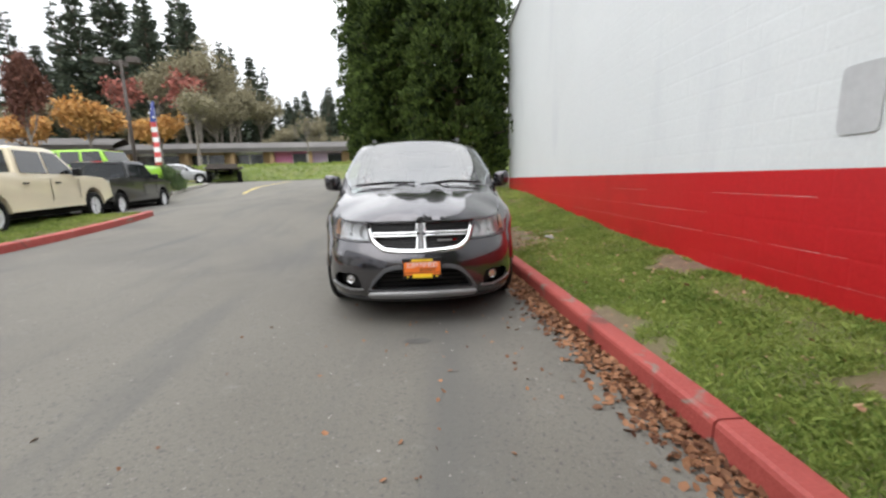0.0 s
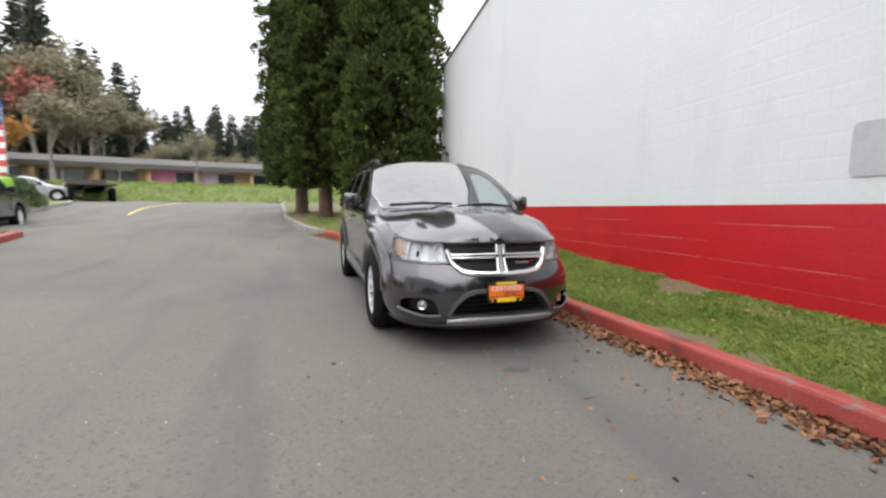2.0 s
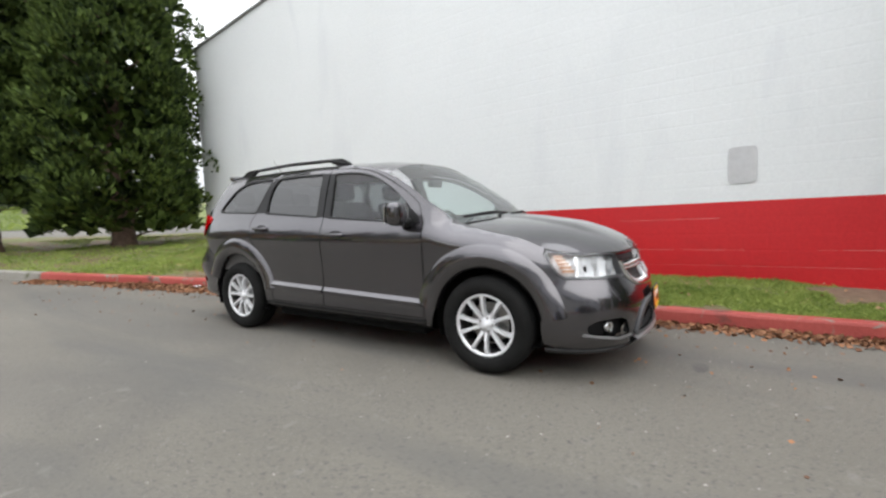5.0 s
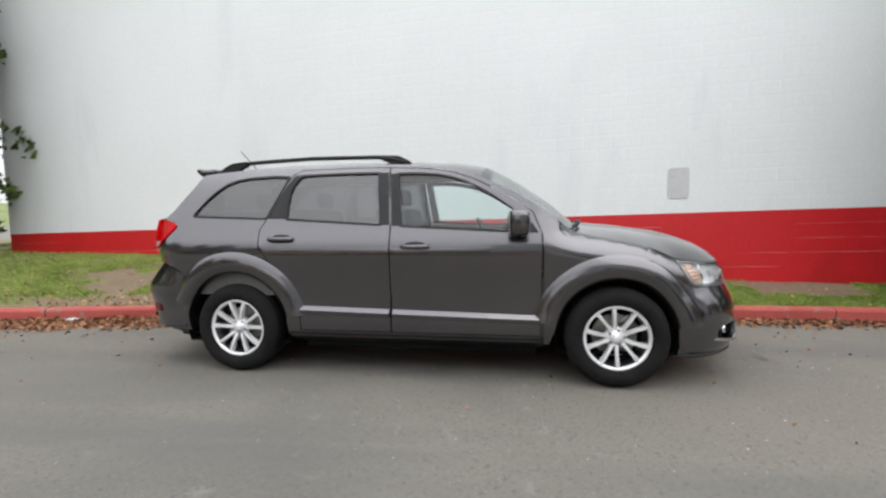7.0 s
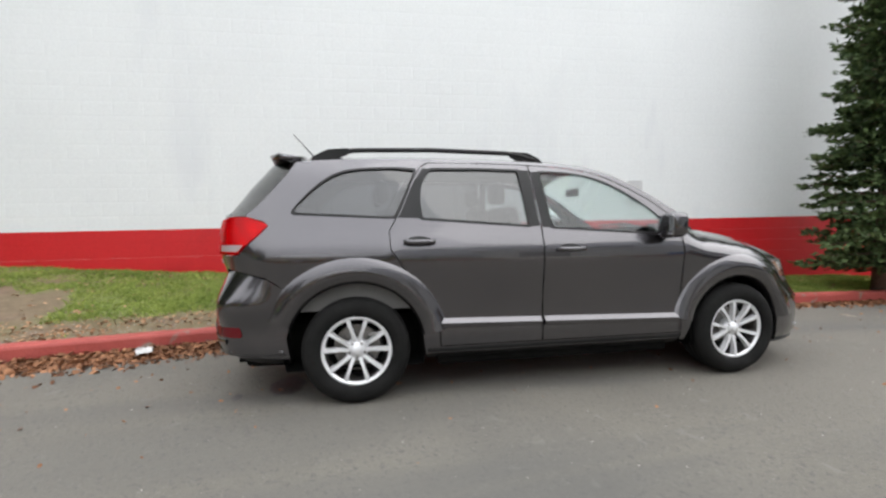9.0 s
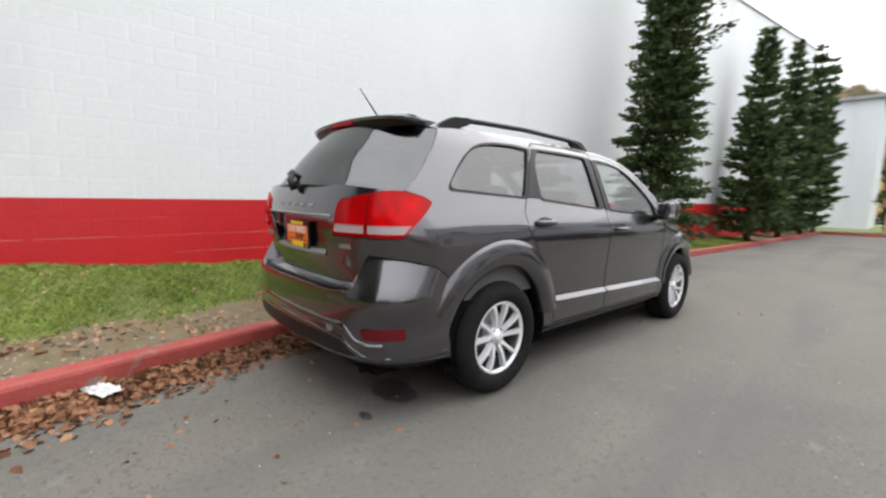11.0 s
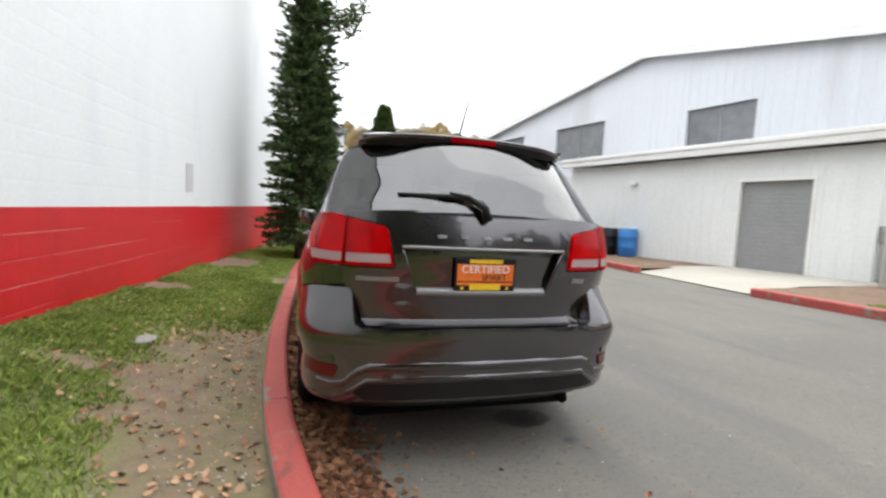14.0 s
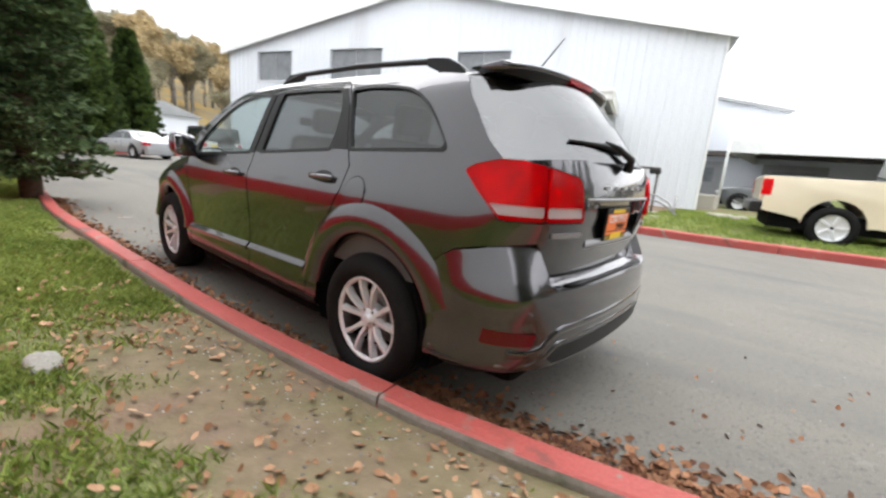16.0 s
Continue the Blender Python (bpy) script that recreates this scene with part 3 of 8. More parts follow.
def build_annex():
    root = tagged(empty("workshop_annex"), "low off-white lean-to with a grey roller door", "building")
    u0, u1, v = 3.32, 11.9, 3.45
    top = 3.35
    da, db = 4.48, 6.03
    verts, faces = [], []
    for a, b, z0, z1 in ((u0, da, 0.0, top), (da, db, 2.62, top), (db, u1, 0.0, top)):
        for c, d in zip(steps(a, b, 0.3), steps(a, b, 0.3)[1:]):
            n = len(verts)
            for u, o in ((c, 0.0), (c + 0.03, 0.018), (c + 0.08, 0.018), (c + 0.11, 0.0), (d, 0.0)):
                verts += [G_M @ Vector((u, v + o, z0)), G_M @ Vector((u, v + o, z1))]
            faces += [(n + 2 * i, n + 2 * i + 2, n + 2 * i + 3, n + 2 * i + 1) for i in range(4)]
    mesh("cladding", verts, faces, M["siding_cream"], root)
    for ua, ub in ((u0, u0 + 0.12), (u1 - 0.12, u1)):
        bm = bmesh.new()
        add_box(bm, ua, ub, 0.03, v - 0.005, 0, top, 0, G_M)
        part("side_wall", bm, M["siding_cream"], root)
    bm = bmesh.new()
    add_box(bm, u0 - 0.25, u1 + 0.2, 0.03, v + 0.30, top + 0.12, top + 0.3, 0.02, G_M)
    part("roof", bm, M["grey_metal"], root)
    for a, b, c, d in ((u0 - 0.27, u1 + 0.22, v + 0.2, v + 0.36), (u0 - 0.33, u0 - 0.2, 0.1, v + 0.36)):
        bm = bmesh.new()
        add_box(bm, a, b, c, d, top + 0.02, top + 0.22, 0.02, G_M)
        add_box(bm, a - 0.02, b + 0.02, c, d + 0.03, top + 0.2, top + 0.33, 0.02, G_M)
        part("gutter", bm, M["trim_white"], root, "white box gutter")
    bm = bmesh.new()
    add_box(bm, da, db, v - 0.18, v - 0.15, 0.12, 2.62, 0, G_M)
    door = part("roller_door", bm, M["grey_metal"], root, "plain grey roller door")
    for k in range(22):
        bm = bmesh.new()
        add_box(bm, da + 0.01, db - 0.01, v - 0.149, v - 0.132, 0.122 + k * 0.1136, 0.122 + k * 0.1136 + 0.109, 0.004, G_M)
        part("slat", bm, M["grey_metal"], door)
    bm = bmesh.new()
    for a, b, c, d in ((da - 0.08, da, 0.1, 2.7), (db, db + 0.08, 0.1, 2.7), (da, db, 2.62, 2.7)):
        add_box(bm, a, b, v - 0.14, v + 0.03, c, d, 0, G_M)
    part("door_frame", bm, M["trim_white"], root)
    bm = bmesh.new()
    add_box(bm, 9.1, 9.28, v, v + 0.16, 2.62, 2.76, 0.03, G_M)
    part("wall_light", bm, M["trim_white"], root, "small white floodlight")
    bm = bmesh.new()
    add_box(bm, u0 - 0.02, u0 + 0.1, v - 0.1, v + 0.02, 0, top, 0, G_M)
    part("corner_trim", bm, M["siding_cream"], root)
    return root


build_annex()

# ---- trees ----
def crown(sprays, mat, parent, name="crown"):
    """Leaf sprays as (place, direction, length, width), each a bent pair of triangles."""
    n = len(sprays)
    p = np.array([s[0] for s in sprays], float)
    d = np.array([s[1] for s in sprays], float)
    d /= np.linalg.norm(d, axis=1)[:, None]
    ln = np.array([s[2] for s in sprays])[:, None]
    wd = np.array([s[3] for s in sprays])[:, None]
    r = np.random.RandomState(n % 1000).normal(size=(n, 3))
    side = np.cross(d, r)
    side /= np.linalg.norm(side, axis=1)[:, None]
    up = np.cross(side, d)
    v = np.stack([p, p + d * ln * 0.5 + side * wd + up * wd * 0.4, p + d * ln, p + d * ln * 0.5 - side * wd + up * wd * 0.4], 1).reshape(-1, 3)
    f = [(4 * i, 4 * i + 1, 4 * i + 2, 4 * i + 3) for i in range(n)]
    return mesh(name, v.tolist(), f, mat, parent)


def cypress(name, height, radius, seed, mat, label, clear=0.9, clumps=240, per=70, leaf=0.13, taper=0.75, trunk=0.28, lean=0.0):
    """Dense column of rounded foliage clumps on short limbs round a tapered trunk."""
    rng = random.Random(seed)
    root = tagged(empty(name), label, "tree")
    tube("trunk", [(0, 0, -0.3), (0.02, 0.01, 0.25), (0, 0.03, height * 0.4), (lean, 0, height * 0.93)], [trunk * 1.5, trunk, trunk * 0.6, 0.03], M["bark"], root, 10)
    lv, lf, sprays = [], [], []
    for k in range(clumps):
        h = (k + rng.random()) / clumps
        z = clear + (height - clear) * h
        env = radius * (1 - h ** 1.6) ** taper * (0.55 + 0.45 * smoothstep(-0.05, 0.12, h)) + 0.12
        a = k * 2.39996 + rng.uniform(-0.5, 0.5)
        rr = env * rng.uniform(0.72, 1.06)
        c = Vector((math.cos(a) * rr + lean * h, math.sin(a) * rr, z))
        size = (0.30 + 0.34 * rng.random()) * (0.45 + 0.55 * min(env / radius, 1)) * max(radius / 2.0, 0.62)
        if k % 3 == 0:
            v, f = tube_data([(lean * h, 0, z - 0.25), c * 0.5 + Vector((lean * h, 0, z - 0.1)) * 0.5, c], [0.05, 0.03, 0.012], 4)
            lf += [tuple(i + len(lv) for i in q) for q in f]
            lv += v
        out = Vector((math.cos(a), math.sin(a), 0.0))
        for _ in range(int(per * (0.5 + size))):
            w = Vector((rng.gauss(0, 1), rng.gauss(0, 1), rng.gauss(0, 1))).normalized()
            if w.dot(out) < -0.5:
                w = -w
            if w.z < -0.25:
                w.z = -w.z
            q = c + Vector((w.x, w.y, w.z * 0.95)) * size * rng.uniform(0.7, 1.1)
            g = w * 0.7 + Vector((0, 0, 0.75)) + out * 0.4 + Vector((rng.gauss(0, 0.25), rng.gauss(0, 0.25), rng.gauss(0, 0.25)))
            sprays.append((q, g, leaf * rng.uniform(0.7, 1.5), leaf * rng.uniform(0.22, 0.4)))
    # dim inner foliage
    for _ in range(clumps * 24):
        h = rng.random()
        env = radius * (1 - h ** 1.6) ** taper * 0.82
        a = rng.random() * 6.283
        rr = env * math.sqrt(rng.random())
        sprays.append(((math.cos(a) * rr + lean * h, math.sin(a) * rr, clear + (height - clear) * h), (math.cos(a), math.sin(a), 0.4), leaf * 2.6, leaf * 1.15))
    mesh("branchwork", lv, lf, M["bark"], root)["kind"] = "stuff"
    crown(sprays, mat, root)
    return root


def fir(name, height, radius, seed, mat, label, whorls=26, twigs=9, density=26, leaf=0.3, clear=0.12, droop=0.35, gap=0.25, trunk=0.22, extra=()):
    """Open conifer: whorls of drooping limbs with needle sprays, gaps between them."""
    rng = random.Random(seed)
    root = tagged(empty(name), label, "tree")
    tube("trunk", [(0, 0, -0.3), (0.03, 0, height * 0.3), (-0.03, 0.04, height * 0.7), (0, 0, height)], [trunk * 1.2, trunk * 0.85, trunk * 0.45, 0.02], M["bark"], root, 8)
    lv, lf, sprays = [], [], []
    limbs = []
    for k in range(whorls):
        h = clear + (1 - clear) * (k + rng.random() * 0.5) / whorls
        for j in range(twigs):
            if rng.random() < gap:
                continue
            a = rng.random() * 6.283
            ln = (radius * (1 - h) ** 0.8 + 0.05 * radius) * rng.uniform(0.55, 1.1)
            limbs.append((h * height, a, ln, droop * rng.uniform(0.4, 1.3) - 0.45 * h))
    limbs += list(extra)
    for z, a, ln, dr in limbs:
        tip = Vector((math.cos(a) * ln, math.sin(a) * ln, z - dr * ln))
        midp = Vector((math.cos(a) * ln * 0.55, math.sin(a) * ln * 0.55, z - dr * ln * 0.25))
        b = Vector((0, 0, z))
        v, f = tube_data([b, midp, tip], [0.02 + 0.012 * ln, 0.012 + 0.006 * ln, 0.006], 4)
        lf += [tuple(i + len(lv) for i in q) for q in f]
        lv += v
        for _ in range(max(4, int(density * ln / max(radius, 0.1)))):
            t = rng.uniform(0.12, 1.0)
            q = b.lerp(midp, t / 0.55) if t < 0.55 else midp.lerp(tip, (t - 0.55) / 0.45)
            w = 0.22 * ln * (1.15 - t)
            q = q + Vector((rng.gauss(0, w), rng.gauss(0, w), rng.gauss(0, 0.35 * w) - 0.02))
            g = (tip - b).normalized() + Vector((rng.gauss(0, 0.5), rng.gauss(0, 0.5), rng.gauss(0.1, 0.35)))
            sprays.append((q, g, leaf * rng.uniform(0.6, 1.4), leaf * rng.uniform(0.16, 0.32)))
    mesh("branchwork", lv, lf, M["bark"], root)["kind"] = "stuff"
    crown(sprays, mat, root)
    return root


def broadleaf(name, height, spread, seed, mat, label, leaves=2500, leaf=0.3, bark="bark_grey", levels=4, upright=0.5, first=0.3):
    """Branching tree with thin autumn foliage; few leaves leave it nearly bare."""
    rng = random.Random(seed)
    root = tagged(empty(name), label, "tree")
    lv, lf, tips = [], [], []

    def grow(p, d, ln, r, level):
        q = p + d * ln
        v, f = tube_data([p, p.lerp(q, 0.5) + Vector((rng.gauss(0, 0.04), rng.gauss(0, 0.04), 0)) * ln, q], [r, r * 0.8, r * 0.6], 5 if level < 2 else 3)
        lf.extend(tuple(i + len(lv) for i in w) for w in f)
        lv.extend(v)
        if level >= 2:
            tips.append((p, q))
        if level >= levels:
            return
        for _ in range(4 if level else 6):
            e = (d * upright + Vector((rng.gauss(0, spread), rng.gauss(0, spread), rng.uniform(0.1, 0.7)))).normalized()
            grow(p.lerp(q, rng.uniform(0.55, 1.0)), e, ln * rng.uniform(0.55, 0.8), r * 0.5, level + 1)

    tr = tube_data([(0, 0, -0.3), (0, 0.02, height * first)], [height * 0.022, height * 0.016], 8)
    mesh("trunk", *tr, M[bark], root, smooth=True)
    grow(Vector((0, 0, height * first)), Vector((0, 0, 1)), height * 0.25, height * 0.014, 0)
    mesh("branchwork", lv, lf, M[bark], root)["kind"] = "stuff"
    sprays = []
    for _ in range(leaves):
        p, q = rng.choice(tips)
        c = p.lerp(q, rng.uniform(0.2, 1.1)) + Vector((rng.gauss(0, 1), rng.gauss(0, 1), rng.gauss(0, 0.7))) * height * 0.022
        sprays.append((c, (rng.gauss(0, 1), rng.gauss(0, 1), rng.gauss(-0.2, 0.8)), leaf * rng.uniform(0.6, 1.3), leaf * rng.uniform(0.25, 0.5)))
    if sprays:
        crown(sprays, mat, root)
    return root


def put(ob, x, y, z, turn=0.0, size=1.0):
    ob.matrix_basis = Matrix.LocRotScale((x, y, z), Euler((0, 0, radians(turn))), (size, size, size))
    return ob


def copy_at(ob, x, y, z, turn, size):
    c = copy_thing(ob, pose(0, 0, 0))
    return put(c, x, y, z, turn, size)


# three tall dense conifers on the lawn past the wall's end
put(cypress("tall_conifer", 14.5, 1.98, 3, M["needle"], "tall dense dark green conifer beside the white wall", 0.45, 340, 120, 0.14), 1.7, 10.8, lawn_z(1.7, 10.8) - 0.05)
put(cypress("tall_conifer", 14.0, 1.55, 8, M["needle"], "slender dense dark green conifer on the lawn", 1.15, 280, 105, 0.13), -0.65, 12.2, lawn_z(-0.65, 12.2) - 0.05)
put(cypress("tall_conifer", 14.5, 1.5, 12, M["needle"], "slender dense dark green conifer at the lawn's end", 1.2, 270, 105, 0.13), -1.55, 14.2, lawn_z(-1.55, 14.2) - 0.05)

# open firs along the wall ahead of the car
put(fir("fir_tree", 9.2, 1.04, 21, M["needle_dark"], "ragged dark green fir with long leaning limbs near its top", 60, 14, 110, 0.11, 0.05, 0.10, 0.18, 0.13, extra=[(5.6, 3.6, 1.5, -0.45), (5.7, 3.5, 1.4, -0.5), (5.5, 3.75, 1.4, -0.4), (5.2, 3.6, 1.3, -0.4), (5.3, 3.3, 1.2, -0.45), (4.6, 3.8, 1.2, -0.3), (6.1, 3.6, 1.3, -0.6), (6.2, 3.4, 1.1, -0.6), (5.65, 3.55, 1.45, -0.48), (5.55, 3.65, 1.35, -0.42)]), 1.36, -6.34, lawn_z(1.36, -6.34))
for x, y, h, s in ((1.35, -14.5, 7.2, 5), (1.25, -19.0, 8.0, 6), (1.15, -23.5, 8.9, 7), (1.1, -27.0, 9.2, 9)):
    put(fir("fir_tree", h, 1.15, s, M["needle_dark"], "thin ragged fir close to the white wall", 26, 10, 80, 0.22, 0.05, -0.1, 0.15, 0.1), x, y, lawn_z(x, y))

# clipped cone conifers at the drive's end
put(cypress("cone_conifer", 9.8, 2.0, 31, M["needle"], "broad clipped cone-shaped conifer at the end of the drive", 0.15, 200, 60, 0.22, 0.95, 0.2), -3.4, -31.5, 0.05)
put(cypress("cone_conifer", 7.6, 1.45, 32, M["needle"], "narrow clipped cone-shaped conifer at the end of the drive", 0.15, 150, 60, 0.22, 0.95, 0.18), -6.3, -32.5, 0.1)

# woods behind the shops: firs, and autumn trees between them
tall_fir = fir("far_fir", 27, 5.6, 41, M["needle_far_hazed"], "tall dark fir in the woods behind the shops", 34, 10, 62, 0.75, 0.2, 0.3, 0.30, 0.4)
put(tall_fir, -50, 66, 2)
slim_fir = fir("far_fir", 25, 2.6, 42, M["needle_far_hazed"], "slim sparse fir in the woods behind the shops", 30, 7, 40, 0.65, 0.2, 0.3, 0.3, 0.35)
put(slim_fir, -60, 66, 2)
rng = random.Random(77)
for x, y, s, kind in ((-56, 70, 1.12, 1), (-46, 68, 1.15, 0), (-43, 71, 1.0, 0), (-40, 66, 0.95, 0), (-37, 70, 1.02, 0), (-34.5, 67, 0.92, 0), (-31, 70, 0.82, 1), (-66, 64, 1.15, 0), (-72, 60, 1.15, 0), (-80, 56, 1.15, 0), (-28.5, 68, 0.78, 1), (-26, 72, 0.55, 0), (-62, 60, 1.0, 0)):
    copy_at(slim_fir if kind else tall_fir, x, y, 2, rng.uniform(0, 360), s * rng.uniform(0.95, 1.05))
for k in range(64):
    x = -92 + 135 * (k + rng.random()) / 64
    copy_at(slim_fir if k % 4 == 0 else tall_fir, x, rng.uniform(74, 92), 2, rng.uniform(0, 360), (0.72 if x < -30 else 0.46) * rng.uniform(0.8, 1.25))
bare_tree = broadleaf("autumn_tree", 15, 0.5, 51, M["leaf_olive"], "half-bare tree with olive autumn leaves", 5200, 0.26, upright=0.8, first=0.2)
put(bare_tree, -26, 60, 2)
for k in range(34):
    x = -62 + 90 * (k + rng.random()) / 34
    copy_at(bare_tree, x, rng.uniform(54, 68), 1.5, rng.uniform(0, 360), (0.95 if x < -24 else 0.55) * rng.uniform(0.8, 1.2))
orange = broadleaf("maple_tree", 9, 0.6, 52, M["leaf_orange"], "broad maple with orange autumn leaves", 7000, 0.26, first=0.14)
put(orange, -29.5, 36, 1.3, 0, 1.2)
copy_at(orange, -24.5, 38, 1.3, 80, 1.0)
copy_at(orange, -34, 35, 1.3, 200, 1.0)
redtree = broadleaf("maple_tree", 15, 0.4, 53, M["leaf_red"], "sparse maple with red leaves at its top", 800, 0.5)
put(redtree, -30.5, 56, 2)
copy_at(redtree, -36, 52, 2, 120, 0.9)
put(broadleaf("plum_tree", 7.0, 0.28, 54, M["leaf_rust"], "upright plum tree with rust-brown leaves", 8500, 0.17, levels=4, upright=1.2, first=0.08), -22.2, 21.0, road_z(-22.2, 21) - 0.05, 0, 1.0).scale = (0.92, 0.92, 1.62)
street_bare = broadleaf("street_tree", 6.5, 0.45, 55, M["leaf_olive"], "small bare street tree on the far verge", 120, 0.25)
put(street_bare, -10.5, 37.5, 1.4)
copy_at(street_bare, 6.5, 27, 0.9, 40, 1.1)
copy_at(street_bare, 5.2, 33, 1.0, 140, 1.3)
copy_at(bare_tree, -20.5, 37, 1.3, 30, 0.72)
bare_hill = bare_tree

# wooded hill past the drive's other end
for x, y, s in ((-36.5, 60, 1.35), (-33, 61, 1.5), (-30.5, 59, 1.55), (-28.5, 61, 1.4), (-25.5, 60, 1.15)):
    c = copy_at(bare_tree, x, y, 1.5, rng.uniform(0, 360), s)
    c.scale = (s * 0.7, s * 0.7, s)
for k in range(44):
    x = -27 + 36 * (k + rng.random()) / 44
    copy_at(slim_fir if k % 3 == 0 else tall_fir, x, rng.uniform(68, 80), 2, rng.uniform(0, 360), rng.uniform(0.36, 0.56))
hill_orange = broadleaf("autumn_tree", 13, 0.5, 56, M["leaf_tan"], "autumn tree with faded tan leaves on the far hill", 4200, 0.4, upright=0.8)
put(hill_orange, -19, -78, 6)
for x, y, s, k in ((-24, -80, 1.0, 0), (-14, -82, 0.9, 1), (-28, -84, 1.1, 1), (-21, -90, 1.2, 0), (-9, -86, 1.0, 1), (-33, -88, 1.1, 0), (-17, -95, 1.2, 1), (-38, -92, 1.1, 1), (-26, -98, 1.3, 0), (-3, -88, 1.0, 0), (3, -86, 1.0, 1), (10, -88, 1.0, 1), (-44, -94, 1.2, 0)):
    copy_at(bare_hill if k else hill_orange, x, y, 3 + 0.22 * max(0, -y - 70), rng.uniform(0, 360), s)
for k in range(110):
    x, y = rng.uniform(-46, 14), rng.uniform(-116, -66)
    copy_at((hill_orange, bare_hill, bare_hill)[k % 3], x, y, 0.5 + 21.5 * (-66 - y) / 64 - 1.2, rng.uniform(0, 360), rng.uniform(0.6, 1.0))
for x, y, s in ((-22, -104, 0.55), (-15, -104, 0.5), (-30, -108, 0.5), (-8, -104, 0.5), (0, -104, 0.55), (-12.5, -96, 0.5)):
    copy_at(tall_fir, x, y, 8, rng.uniform(0, 360), s)


def far_slope(name, x0, x1, y0, y1, z0, z1, label, mat="far_grass"):
    xs, verts, faces = steps(x0, x1, 4), [], []
    ys = steps(y0, y1, 4)
    for y in ys:
        for x in xs:
            t = (y - y0) / (y1 - y0)
            verts.append((x, y, z0 + (z1 - z0) * t + 0.8 * noise.noise((x * 0.1, y * 0.1, 1))))
    w = len(xs)
    faces = [(j * w + i, j * w + i + 1, (j + 1) * w + i + 1, (j + 1) * w + i) for j in range(len(ys) - 1) for i in range(w - 1)]
    tagged(mesh(name, verts, faces, M[mat], smooth=True), label, "hillside", kind="structure")


far_slope("hillside", -70, 60, -66, -130, 0.5, 22, "rough autumn hillside behind the drive", "hill_brush")
far_slope("wooded_bank", -140, 60, 52, 130, 0.9, 9, "grassy bank under the woods")

# ---- the parked crossover ----
def flake(name, base, metal=0.55, rough=0.34, grain=900, coat=1.0):
    m = material(name, tuple(c * 0.8 for c in base), tuple(c * 1.25 for c in base), rough, metal, grain=grain, patch=1.2, bump=0.0, coat=coat, spread=1.4, spec=0.5 if coat == 1.0 else 0.2)
    m.node_tree.nodes["Principled BSDF"].inputs["Coat IOR"].default_value = 1.65 if metal > 0.8 else 1.5
    return m


def lens(name, colour, alpha=0.5, rough=0.06):
    """Tinted moulded plastic: partly clear, glossy."""
    m = bpy.data.materials.new(name)
    m.use_nodes = True
    n, l = m.node_tree.nodes, m.node_tree.links
    b = n["Principled BSDF"]
    b.inputs["Base Color"].default_value, b.inputs["Roughness"].default_value = (*colour, 1), 0.25
    b.inputs["Coat Weight"].default_value, b.inputs["Coat Roughness"].default_value = 0.45, rough
    b.inputs["Specular IOR Level"].default_value = 0.15
    tr, mix = n.new("ShaderNodeBsdfTransparent"), n.new("ShaderNodeMixShader")
    tr.inputs["Color"].default_value = (*[min(1, c * 1.6) for c in colour], 1)
    mix.inputs[0].default_value = alpha
    l.new(b.outputs["BSDF"], mix.inputs[1]), l.new(tr.outputs["BSDF"], mix.inputs[2])
    l.new(mix.outputs["Shader"], n["Material Output"].inputs["Surface"])
    wave, tc, bn = n.new("ShaderNodeTexWave"), n.new("ShaderNodeTexCoord"), n.new("ShaderNodeBump")
    wave.inputs["Scale"].default_value, wave.bands_direction = 18, "Z"
    bn.inputs["Strength"].default_value, bn.inputs["Distance"].default_value = 0.03, 0.01
    l.new(tc.outputs["Object"], wave.inputs["Vector"]), l.new(wave.outputs["Fac"], bn.inputs["Height"]), l.new(bn.outputs["Normal"], b.inputs["Normal"])
    return m


M["paint"] = flake("dark_grey_metallic_paint", (0.079, 0.075, 0.082), 0.92, 0.23)
M["black_plastic"] = material("black_plastic", (0.006, 0.006, 0.0065), (0.013, 0.013, 0.0135), 0.42, grain=300, patch=4, bump=0.05, spec=0.3)
M["grey_plastic"] = material("dark_grey_plastic", (0.014, 0.014, 0.0145), (0.026, 0.026, 0.0265), 0.5, grain=300, patch=4, bump=0.08)
M["satin_silver"] = material("satin_silver_plastic", (0.27, 0.27, 0.275), (0.34, 0.34, 0.345), 0.4, 0.5, grain=200, patch=3, bump=0.03)
M["rim_grey"] = material("mid_grey_plastic", (0.085, 0.085, 0.09), (0.12, 0.12, 0.125), 0.45, 0.3, grain=300, patch=4, bump=0.05)
M["chrome"] = material("chrome", (0.72, 0.72, 0.73), (0.80, 0.80, 0.81), 0.08, 1.0, grain=50, patch=2, bump=0)
M["alloy"] = material("silver_alloy", (0.68, 0.685, 0.70), (0.76, 0.765, 0.78), 0.35, 0.25, grain=200, patch=5, bump=0.02)
M["steel"] = material("bare_brake_steel", (0.22, 0.21, 0.20), (0.36, 0.35, 0.34), 0.4, 0.9, grain=60, patch=8, bump=0.1)
M["rubber"] = material("black_tyre_rubber", (0.006, 0.006, 0.006), (0.013, 0.013, 0.0125), 0.85, grain=120, patch=8, bump=0.25, spec=0.18)
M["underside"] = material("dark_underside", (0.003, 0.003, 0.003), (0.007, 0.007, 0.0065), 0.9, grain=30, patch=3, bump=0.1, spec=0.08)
M["cloth"] = material("charcoal_seat_cloth", (0.030, 0.030, 0.031), (0.052, 0.052, 0.053), 0.9, grain=250, patch=4, bump=0.3)
M["trim_grey"] = material("grey_interior_trim", (0.09, 0.088, 0.085), (0.13, 0.127, 0.122), 0.7, grain=150, patch=3, bump=0.1)
